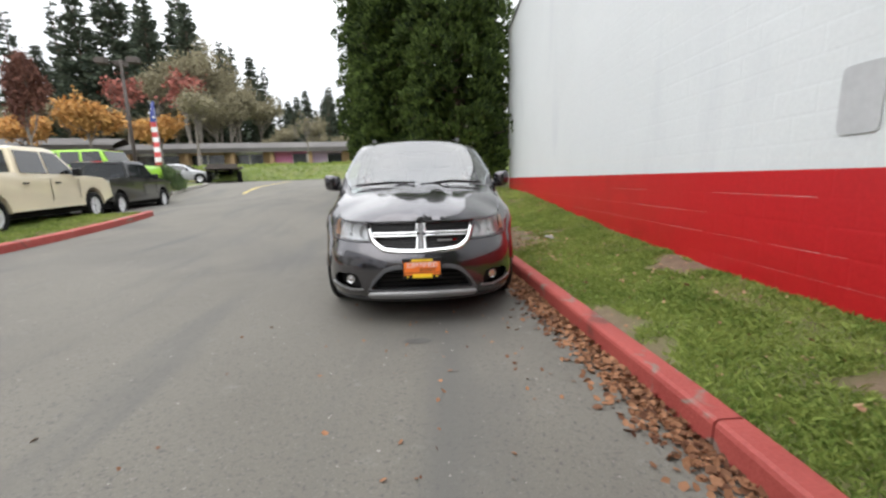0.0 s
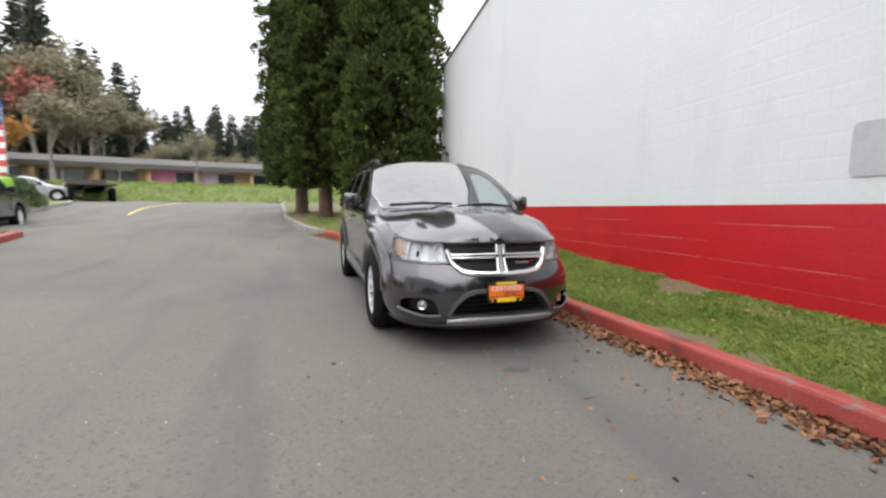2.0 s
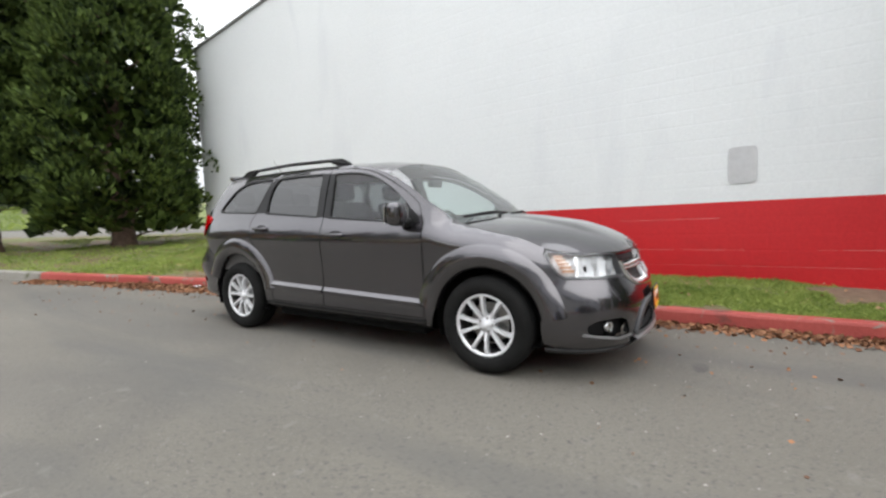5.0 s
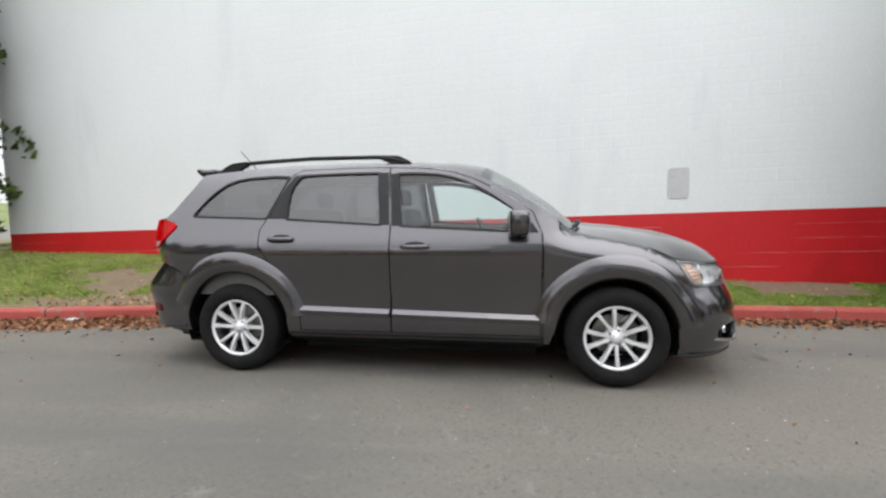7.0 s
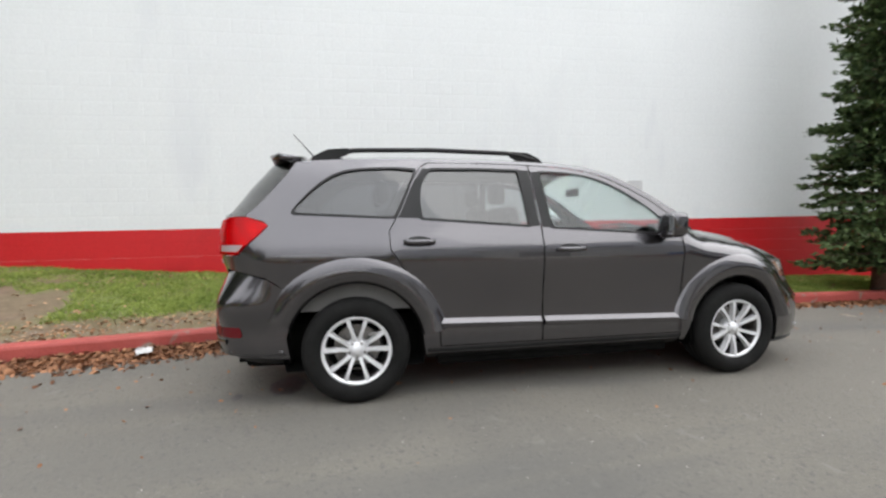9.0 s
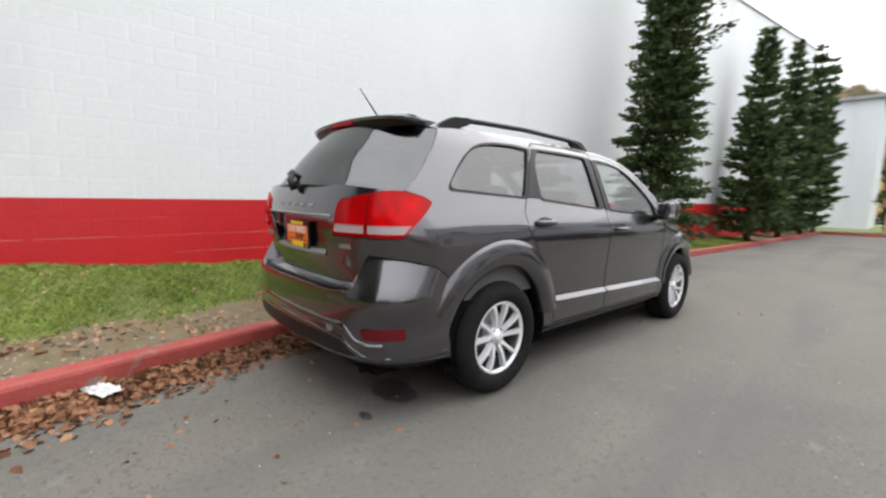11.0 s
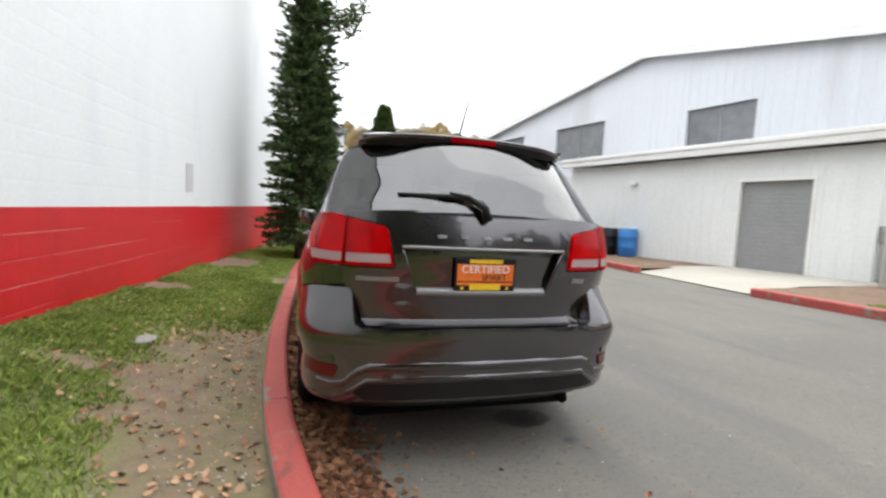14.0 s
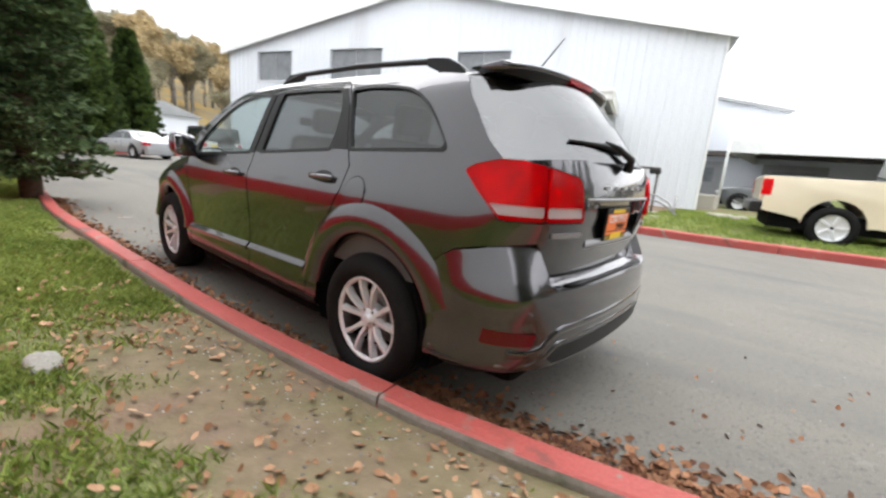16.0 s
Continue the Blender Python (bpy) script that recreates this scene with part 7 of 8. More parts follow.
M["pebble"] = material("grit", (0.12, 0.11, 0.10), (0.38, 0.36, 0.33), 0.9, grain=40, patch=20, bump=0.1, island=1.2)
spots = []
for _ in range(2600):
    y = r.uniform(-1.0, 6.5)
    x = kerb_x(y) + 0.2 + abs(r.gauss(0, 0.4))
    if x < wall_x(y) and r.random() < bare_at(x, y):
        spots.append((x, y, lawn_z(x, y)))
for _ in range(1500):
    x, y = r.uniform(-4.5, 1.0), r.uniform(-6, 6)
    if x < kerb_x(y):
        spots.append((x, y, road_z(x, y)))
pebbles("grit", spots, 70, "loose grit on worn soil and asphalt", (0.003, 0.012), M["pebble"])

# pale stone in the lawn, crumpled paper in the gutter
bm = bmesh.new()
bmesh.ops.create_icosphere(bm, subdivisions=3, radius=1)
for v in bm.verts:
    k = 1 + 0.35 * noise.noise(v.co * 1.6)
    v.co = Vector((v.co.x * 0.07 * k, v.co.y * 0.11 * k, v.co.z * 0.04 * k))
stone = tagged(part("field_stone", bm, M["kerb_bare"], smooth=True), "pale grey half-buried stone in the lawn", "stone")
stone.location = (2.05, 0.72, lawn_z(2.05, 0.72) + 0.015)
M["paper"] = material("wet_white_paper", (0.48, 0.48, 0.47), (0.68, 0.68, 0.67), 0.8, grain=30, patch=8, bump=0.2)
for x, y, a, sx, sy2 in ((0.45, 3.3, 25, 0.10, 0.06), (0.20, 4.35, 80, 0.06, 0.04)):
    g = 9
    verts = [(sx * (i / (g - 1) - 0.5) * 2, sy2 * (j / (g - 1) - 0.5) * 2 * (1 + 0.3 * noise.noise((i, x, 1))), 0.012 + 0.022 * (1 + noise.noise((i * 0.8, j * 0.8, x * 9)))) for j in range(g) for i in range(g)]
    faces = [(j * g + i, j * g + i + 1, (j + 1) * g + i + 1, (j + 1) * g + i) for j in range(g - 1) for i in range(g - 1)]
    ob = tagged(mesh("crumpled_paper", verts, faces, M["paper"], smooth=True), "crumpled white paper lying in the gutter leaves", "litter")
    ob.matrix_basis = pose(x, y, road_z(x, y) + 0.01, 0, 0, a)
# dark oil stains and a pale scuff on the asphalt
M["oil"] = material("oil_stain", (0.03, 0.03, 0.029), (0.06, 0.058, 0.056), 0.5, grain=30, patch=5, bump=0.1)
M["damp"] = material("damp_asphalt", (0.07, 0.067, 0.062), (0.11, 0.105, 0.097), 0.8, grain=60, patch=5, bump=0.2)
M["scuff"] = material("pale_scuff", (0.24, 0.21, 0.17), (0.32, 0.28, 0.23), 0.9, grain=60, patch=8, bump=0.1)
for x, y, rx, ry, mat, lab in ((-0.45, 1.95, 0.17, 0.12, "oil", "dark oil stain on the asphalt"), (-0.05, -2.75, 0.11, 0.05, "damp", "small dark stain on the asphalt"), (-0.62, 2.25, 0.05, 0.03, "oil", "small dark stain on the asphalt"), (0.55, -4.55, 0.09, 0.045, "scuff", "pale scuff mark on the asphalt")):
    ring = [(x + rx * math.cos(t) * (1 + 0.3 * noise.noise((math.cos(t) * 2, math.sin(t) * 2, x))), y + ry * math.sin(t) * (1 + 0.3 * noise.noise((math.cos(t) * 2, math.sin(t) * 2, y)))) for t in [2 * math.pi * k / 36 for k in range(36)]]
    tagged(mesh("road_stain", [(a, b, road_z(a, b) + 0.004) for a, b in ring], [tuple(range(36))], M[mat]), lab, "stain", kind="structure")
# yellow lane dash far up the drive
M["road_yellow"] = material("worn_yellow_line", (0.50, 0.38, 0.10), (0.62, 0.50, 0.18), 0.8, grain=60, patch=4, bump=0.1)
ys = steps(15.5, 24.5, 0.5)
tagged(mesh("lane_line", [(-8.4 - 0.02 * (y - 15) + d, y, road_z(-8.4, y) + 0.006) for y in ys for d in (-0.07, 0.07)], [(2 * i, 2 * i + 1, 2 * i + 3, 2 * i + 2) for i in range(len(ys) - 1)], M["road_yellow"]), "worn yellow lane line on the drive", "road marking", kind="structure")

# ---- other vehicles ----
M["tan_paint"] = flake("tan_paint", (0.70, 0.62, 0.45), 0.0, 0.35, 300)
M["black_paint"] = flake("black_paint", (0.004, 0.0042, 0.0045), 0.0, 0.3, 300, 0.8)
M["lime_paint"] = flake("lime_paint", (0.30, 0.62, 0.02), 0.0, 0.35, 300)
M["green_black_paint"] = flake("green_black_paint", (0.003, 0.0036, 0.0034), 0.0, 0.3, 300, 0.12)
M["white_paint"] = flake("white_paint", (0.72, 0.72, 0.70), 0.0, 0.35, 300)
M["silver_paint"] = flake("silver_paint", (0.40, 0.41, 0.42), 0.4, 0.35, 300)
M["grey_paint"] = flake("grey_paint", (0.13, 0.135, 0.14), 0.4, 0.35, 300)
M["dark_glass"] = material("dark_car_glass", (0.012, 0.014, 0.015), (0.03, 0.033, 0.035), 0.04, grain=2, patch=1, bump=0, spec=0.9)


def outline_arch(y, r, z, n=9):
    return [(y + r * math.cos(math.pi * k / n), z + r * math.sin(math.pi * k / n)) for k in range(n + 1)]


def slab(name, poly, w, mat, parent, bevel=0.04, taper=0.0, label=""):
    """A side outline given width, narrowing upwards, with softened edges."""
    bm = bmesh.new()
    a = [bm.verts.new((-w / 2, y, z)) for y, z in poly]
    f = bm.faces.new(a)
    r = bmesh.ops.extrude_face_region(bm, geom=[f])
    for v in r["geom"]:
        if isinstance(v, bmesh.types.BMVert):
            v.co.x = w / 2
    z0, z1 = min(z for _, z in poly), max(z for _, z in poly)
    for v in bm.verts:
        v.co.x *= 1 - taper * (v.co.z - z0) / (z1 - z0)
    bmesh.ops.recalc_face_normals(bm, faces=bm.faces)
    if bevel:
        bmesh.ops.bevel(bm, geom=[e for e in bm.edges if e.calc_length() > bevel * 1.5 and abs(e.verts[0].co.x - e.verts[1].co.x) < 0.2], offset=bevel, segments=2, affect="EDGES", profile=0.6, clamp_overlap=True)
    ob = part(name, bm, mat, parent, label, True)
    ob.data.set_sharp_from_angle(angle=radians(40))
    return ob


def pane(name, pts, mat, parent, label="", thick=0.012):
    bm = bmesh.new()
    v = [bm.verts.new(p) for p in pts]
    f = bm.faces.new(v)
    f.normal_update()
    n = f.normal.copy()
    r = bmesh.ops.extrude_face_region(bm, geom=[f])
    for q in r["geom"]:
        if isinstance(q, bmesh.types.BMVert):
            q.co += n * thick
    return part(name, bm, mat, parent, label)


def road_wheel(parent, x, y, r, side, steel=False):
    w = mesh("wheel", *lathe([(0.03, 0.03), (r * 0.5, 0.02), (r * 0.60, 0.04), (r * 0.64, 0.05)], 24), M["alloy"], parent, "silver wheel", True)
    w.matrix_basis = pose(x, y, r, 0, 0, 0 if side > 0 else 180)
    mesh("tyre", *lathe([(r * 0.62, 0.05), (r * 0.72, 0.085), (r * 0.9, 0.075), (r, 0.04), (r, -0.12), (r * 0.9, -0.16), (r * 0.5, -0.15)], 32), M["rubber"], w, "black tyre", True)
    for k in range(5):
        a = 2 * math.pi * k / 5
        bm = bmesh.new()
        add_box(bm, 0.015, 0.05, r * 0.12, r * 0.6, -r * 0.07, r * 0.07, 0.01, Matrix.Rotation(a, 4, "X"))
        part("spoke", bm, M["alloy"], w)
    bm = bmesh.new()
    add_box(bm, -0.02, 0.012, -r * 0.42, r * 0.42, -r * 0.42, r * 0.42)
    part("hub_shadow", bm, M["underside"], w)
    return w


def lofted_body(loft, mat, parent):
    """A smooth car body: outlines of top, half-width and belt along y give each cross-section."""
    def half(y, z):
        w, belt = rounded(loft["wide"], y, 0.08), table(loft["belt"], y)
        if z < 0.62:
            return w * (1 - 0.07 * ((0.62 - z) / 0.4) ** 2)
        if z < belt:
            return w * (1 - 0.015 * ((z - 0.62) / (belt - 0.62)) ** 2)
        return w * 0.985 - 0.40 * (z - belt) - 0.25 * (z - belt) ** 2

    def cap(y, a, out=0.0):
        """Over the top, a from -1 to 1 across."""
        zt = rounded(loft["top"], y, 0.05)
        slope = (rounded(loft["top"], y + 0.05, 0.05) - rounded(loft["top"], y - 0.05, 0.05)) / 0.1
        n = Vector((0, -slope, 1)).normalized() * out
        return Vector((a * max(half(y, zt) - 0.05, 0.05), y, zt + 0.035 * (1 - a * a))) + n

    y0, y1 = loft["top"][0][0], loft["top"][-1][0]
    verts, faces, ys = [], [], [y0 + (y1 - y0) * (0.5 - 0.5 * math.cos(math.pi * k / 44)) for k in range(45)]
    for y in ys:
        zt = rounded(loft["top"], y, 0.05)
        lows = [(half(y, z), z) for z in [0.26 + (zt - 0.05 - 0.26) * k / 12 for k in range(13)]]
        side = lows + [(half(y, zt) - 0.012, zt - 0.02)]
        ring = [Vector((x, y, z)) for x, z in side] + [cap(y, a) for a in (0.95, 0.8, 0.5, 0.2)]
        verts += ring + [Vector((-q.x, q.y, q.z)) for q in reversed(ring)]
    m = len(verts) // len(ys)
    for j in range(len(ys) - 1):
        faces += [(j * m + i, j * m + i + 1, (j + 1) * m + i + 1, (j + 1) * m + i) for i in range(m - 1)]
    faces += [tuple(range(m)), tuple((len(ys) - 1) * m + i for i in reversed(range(m)))]
    bm = bmesh.new()
    vs = [bm.verts.new(v) for v in verts]
    for f in faces:
        bm.faces.new([vs[i] for i in f])
    bmesh.ops.recalc_face_normals(bm, faces=bm.faces)
    ob = part("body", bm, mat, parent, "", True)
    ob.data.set_sharp_from_angle(angle=radians(50))
    return ob, half, cap


def cap_pane(name, cap, ya, yb, wa, wb, mat, parent):
    """Glass lying on the top surface between two stations."""
    verts, n = [], 8
    for k in range(n + 1):
        w = wa + (wb - wa) * k / n
        verts += [cap(ya + (yb - ya) * k / n, w * (2 * i / n - 1), 0.006) for i in range(n + 1)]
    return mesh(name, verts, [(k * (n + 1) + i, k * (n + 1) + i + 1, (k + 1) * (n + 1) + i + 1, (k + 1) * (n + 1) + i) for k in range(n) for i in range(n)], mat, parent, "dark glass", True)


def build_vehicle(name, label, category, mat, low, cab, width, taper, wheels, wheel_r, side_panes, front_pane, rear_pane, lamps, bumpers=(), glass_mat="dark_glass", top=None, loft=None):
    """Nose towards +y. low and cab are side outlines; panes are outlines on the cab's flank."""
    root = tagged(empty(name), label, category)
    if loft:
        body, half, cap = lofted_body(loft, mat, root)
        c = body
        for nm, (ya, yb, wa, wb) in loft["panes"].items():
            cap_pane(nm, cap, ya, yb, wa, wb, M[glass_mat], c)
        front_pane = rear_pane = None
    else:
        body = slab("body", low, width, mat, root, 0.05, 0.04)
        c = slab("cab", cab, width * 0.97, top or mat, root, 0.05, taper)
    z0, z1 = min(z for _, z in cab), max(z for _, z in cab)

    def flank(y, z, s, o):
        if loft:
            return (s * (half(y, z) + 0.004), y, z)
        return (s * (width * 0.97 / 2 * (1 - taper * (z - z0) / (z1 - z0)) + o), y, z)
    for s in (-1, 1):
        for poly in side_panes:
            pts = [flank(y, z, s, 0.002) for y, z in poly]
            pane("side_window", pts if s > 0 else pts[::-1], M[glass_mat], c)
        for y in wheels:
            road_wheel(root, s * (width / 2 - 0.07), y, wheel_r, s)
            if loft:
                # no opening is cut: a black ring stands in for its shade
                arch_ring = mesh("wheel_arch", *lathe([(wheel_r * 0.9, -0.02), (wheel_r + 0.05, -0.015), (wheel_r + 0.075, -0.03), (wheel_r + 0.08, -0.16)], 32), M["black_plastic"], body, "black wheel arch", True)
                arch_ring.matrix_basis = pose(s * (width / 2 + 0.015), y, wheel_r + 0.02, 0, 0, 0 if s > 0 else 180)
        bm = bmesh.new()
        ym = side_panes[0][0][0]
        add_box(bm, s * (width / 2 + 0.10) - 0.10, s * (width / 2 + 0.10) + 0.08, max(p[0] for q in side_panes for p in q) - 0.22, max(p[0] for q in side_panes for p in q) - 0.08, z0 + 0.02, z0 + 0.22, 0.03)
        part("door_mirror", bm, M["black_plastic"], c)
        for y in sorted({round(max(p[0] for p in q) + 0.03, 2) for q in side_panes[:2]}):
            bm = bmesh.new()
            add_box(bm, s * width / 2 - 0.004, s * width / 2 + 0.004, y - 0.006, y + 0.006, wheel_r + 0.25, z0 - 0.04)
            part("door_seam", bm, M["underside"], body)
            bm = bmesh.new()
            add_box(bm, s * width / 2 - 0.01, s * width / 2 + 0.03, y - 0.95, y - 0.78, z0 - 0.16, z0 - 0.12, 0.01)
            part("door_handle", bm, M["black_plastic"], body)
    for nm, p, d in (("windscreen", front_pane, 1), ("rear_screen", rear_pane, -1)):
        if p:
            (ya, za), (yb, zb) = p
            xa, xb = [width * 0.97 / 2 * (1 - taper * (z - z0) / (z1 - z0)) - 0.09 for z in (za, zb)]
            o = 0.012 * d
            pts = [(-xa, ya + o, za), (xa, ya + o, za), (xb, yb + o, zb), (-xb, yb + o, zb)]
            pane(nm, pts if d < 0 else pts[::-1], M[glass_mat], c)
    for nm, x0, x1, y0, y1, za, zb, m in lamps:
        for s in (-1, 1):
            bm = bmesh.new()
            add_box(bm, min(s * x0, s * x1), max(s * x0, s * x1), y0, y1, za, zb, 0.02)
            part(nm, bm, M[m], body)
    for nm, x0, x1, y0, y1, za, zb, m in bumpers:
        bm = bmesh.new()
        add_box(bm, x0, x1, y0, y1, za, zb, 0.03)
        part(nm, bm, M[m], body)
    bm = bmesh.new()
    add_box(bm, -width / 2 + 0.1, width / 2 - 0.1, min(y for y, _ in low) + 0.15, max(y for y, _ in low) - 0.15, wheel_r * 0.75, wheel_r * 1.6)
    part("underbody", bm, M["underside"], root)
    return root


def build_pickup(label, mat, bumper="chrome"):
    r = 0.40
    low = [(-3.0, 0.62), (-3.02, 1.30), (-1.02, 1.33), (-0.9, 1.24), (1.35, 1.27), (2.5, 1.19), (2.82, 1.05), (2.86, 0.62), (2.35, 0.50)] + outline_arch(1.86, 0.49, 0.44) + [(1.35, 0.46), (-1.35, 0.46)] + outline_arch(-1.86, 0.49, 0.44) + [(-2.4, 0.52)]
    cab = [(-1.0, 1.22), (-0.92, 1.88), (-0.7, 1.93), (0.35, 1.94), (0.62, 1.88), (1.42, 1.26)]
    return build_vehicle("pickup_truck", label, "pickup truck", mat, low, cab, 2.0, 0.16, (-1.86, 1.86), r,
                         [[(-0.86, 1.32), (0.02, 1.30), (0.02, 1.82), (-0.80, 1.82)], [(0.10, 1.30), (1.16, 1.29), (0.60, 1.80), (0.10, 1.83)]],
                         ((1.40, 1.28), (0.65, 1.86)), ((-1.0, 1.32), (-0.93, 1.82)),
                         [("tail_lamp", 0.84, 1.0, -3.06, -2.9, 0.92, 1.24, "red_lens"), ("headlamp", 0.68, 0.95, 2.72, 2.88, 0.92, 1.1, "lamp_bowl")],
                         [("rear_bumper", -0.96, 0.96, -3.2, -2.98, 0.56, 0.78, bumper), ("front_bumper", -0.97, 0.97, 2.82, 3.0, 0.5, 0.75, bumper), ("grille", -0.62, 0.62, 2.80, 2.91, 0.8, 1.14, bumper), ("tailgate", -0.80, 0.80, -3.06, -3.0, 0.80, 1.29, "grey_plastic" if mat is M["black_paint"] else "tan_paint"), ("high_stop_lamp", -0.16, 0.16, -0.97, -0.9, 1.895, 1.925, "red_lens")])


def stand(ob, x, y, turn, z=None):
    ob.matrix_basis = pose(x, y, (road_z(x, y) if z is None else z), 0, 0, turn)
    return ob


stand(build_pickup("tan crew-cab pickup truck parked on the grass verge", M["tan_paint"], "black_plastic"), -9.95, 5.15, 9.5, 0.19)
stand(build_pickup("black crew-cab pickup truck parked past the verge", M["black_paint"]), -11.55, 11.4, 10, 0.07)

low = [(-2.2, 0.5), (-2.28, 0.75), (-2.25, 1.12), (1.0, 1.14), (2.05, 1.10), (2.12, 0.9), (2.1, 0.5), (1.9, 0.45)] + outline_arch(1.45, 0.46, 0.42) + [(0.95, 0.42), (-0.95, 0.42)] + outline_arch(-1.45, 0.46, 0.42) + [(-1.95, 0.45)]
cab = [(-2.2, 1.1), (-2.12, 1.80), (-1.9, 1.86), (0.35, 1.86), (0.55, 1.80), (0.85, 1.12)]
four = [[(-2.05, 1.2), (-1.25, 1.2), (-1.25, 1.74), (-2.0, 1.74)], [(-1.15, 1.2), (-0.35, 1.2), (-0.35, 1.76), (-1.15, 1.76)], [(-0.25, 1.2), (0.66, 1.2), (0.47, 1.76), (-0.25, 1.76)]]
boxy = dict(low=low, cab=cab, width=1.86, taper=0.08, wheels=(-1.45, 1.45), wheel_r=0.40, side_panes=four, front_pane=((0.83, 1.18), (0.58, 1.78)), rear_pane=((-2.19, 1.22), (-2.13, 1.74)))
stand(build_vehicle("offroad_car", "boxy lime green off-road car parked by the road", "car", M["lime_paint"], lamps=[("tail_lamp", 0.74, 0.9, -2.33, -2.22, 0.85, 1.05, "red_lens")], **boxy), -14.6, 15.4, -88, 0.85)
jeep = stand(build_vehicle("offroad_car", "white boxy off-road car with black top and spare wheel", "car", M["white_paint"], lamps=[("tail_lamp", 0.74, 0.9, -2.33, -2.22, 0.85, 1.05, "red_lens")], bumpers=[("rear_bumper", -0.85, 0.85, -2.42, -2.26, 0.45, 0.62, "black_plastic"), ("dealer_sticker", -0.55, -0.15, -2.32, -2.28, 0.85, 0.98, "plate_yellow")], top=M["black_plastic"], **boxy), -7.3, -22.3, 176)
sp = mesh("spare_wheel", *lathe([(0.02, 0.10), (0.2, 0.11), (0.24, 0.13), (0.33, 0.14), (0.39, 0.10), (0.39, -0.08), (0.3, -0.10)], 32), M["rubber"], jeep, "black spare wheel", True)
sp.matrix_basis = pose(0.12, -2.38, 1.02, 0, 0, -90)

low = [(-2.25, 0.35), (-2.32, 0.6), (-2.28, 0.98), (-1.9, 1.02), (0.95, 1.03), (1.95, 0.93), (2.25, 0.78), (2.28, 0.40), (1.9, 0.30)] + outline_arch(1.38, 0.42, 0.38) + [(0.9, 0.28), (-0.9, 0.28)] + outline_arch(-1.38, 0.42, 0.38) + [(-1.9, 0.30)]
cab = [(-2.2, 0.96), (-1.85, 1.50), (-1.55, 1.64), (-0.5, 1.69), (0.15, 1.64), (1.1, 1.0)]
cross = dict(low=low, cab=cab, width=1.86, taper=0.24, wheels=(-1.38, 1.38), wheel_r=0.355, side_panes=[[(-1.85, 1.12), (-1.0, 1.08), (-1.0, 1.55), (-1.55, 1.52)], [(-0.92, 1.08), (-0.05, 1.06), (-0.05, 1.58), (-0.92, 1.57)], [(0.03, 1.06), (0.88, 1.05), (0.22, 1.53), (0.03, 1.57)]], front_pane=((1.08, 1.03), (0.2, 1.61)), rear_pane=((-2.17, 1.03), (-1.72, 1.54)))
cross["loft"] = dict(
    top=[(-2.36, 0.42), (-2.35, 0.66), (-2.335, 0.86), (-2.30, 1.02), (-2.24, 1.12), (-2.18, 1.16), (-1.98, 1.39), (-1.84, 1.55), (-1.76, 1.59), (-1.5, 1.64), (-0.8, 1.68), (-0.3, 1.675), (0.1, 1.62), (0.5, 1.42), (0.85, 1.20), (1.05, 1.08), (1.3, 1.03), (1.7, 0.99), (2.0, 0.93), (2.2, 0.84), (2.29, 0.70), (2.31, 0.45)],
    wide=[(-2.36, 0.62), (-2.30, 0.76), (-2.2, 0.85), (-2.0, 0.905), (-1.5, 0.925), (1.4, 0.925), (1.9, 0.89), (2.15, 0.78), (2.31, 0.55)],
    belt=[(-2.4, 1.12), (-1.9, 1.10), (0.9, 1.02), (2.4, 0.95)],
    panes={"rear_screen": (-2.15, -1.84, 0.88, 0.84), "windscreen": (0.92, 0.16, 0.90, 0.86)})
rear_bits = [("rear_spoiler", -0.56, 0.56, -1.95, -1.70, 1.565, 1.61, "green_black_paint"), ("rear_bumper", -0.74, 0.74, -2.385, -2.2, 0.34, 0.56, "black_plastic"), ("plate_panel", -0.28, 0.28, -2.345, -2.2, 0.72, 0.85, "underside"), ("badge_strip", -0.24, 0.24, -2.30, -2.2, 0.90, 0.925, "satin_silver"), ("wiper_arm", -0.02, 0.34, -2.15, -2.08, 1.19, 1.21, "black_plastic")]
stand(build_vehicle("parked_crossover", "green-black crossover car parked by the workshop kerb", "car", M["green_black_paint"], lamps=[("tail_lamp", 0.44, 0.83, -2.315, -2.05, 1.00, 1.075, "red_lens"), ("bumper_reflector", 0.55, 0.77, -2.36, -2.2, 0.60, 0.65, "reflector_red")], bumpers=rear_bits, **cross), -6.1, -8.9, 173)
stand(build_vehicle("parked_car", "dark grey car parked beside the workshop", "car", M["grey_paint"], lamps=[("headlamp", 0.5, 0.88, 2.1, 2.27, 0.70, 0.82, "lamp_bowl")], **cross), -20.0, 2.2, 180, 0.2)

low = [(-2.3, 0.35), (-2.36, 0.62), (-2.3, 0.92), (-1.5, 0.97), (0.95, 0.92), (1.95, 0.82), (2.3, 0.68), (2.32, 0.38), (1.9, 0.28)] + outline_arch(1.4, 0.37, 0.34) + [(0.95, 0.24), (-0.95, 0.24)] + outline_arch(-1.4, 0.37, 0.34) + [(-1.9, 0.28)]
cab = [(-1.85, 0.92), (-1.0, 1.36), (-0.6, 1.42), (0.1, 1.41), (0.4, 1.34), (1.15, 0.90)]
sedan = dict(low=low, cab=cab, width=1.82, taper=0.26, wheels=(-1.4, 1.4), wheel_r=0.32, side_panes=[[(-1.35, 0.99), (-0.5, 0.97), (-0.5, 1.34), (-0.95, 1.30)], [(-0.42, 0.97), (0.8, 0.96), (0.35, 1.27), (-0.42, 1.35)]], front_pane=((1.12, 0.93), (0.43, 1.32)), rear_pane=((-1.8, 0.95), (-1.03, 1.33)))
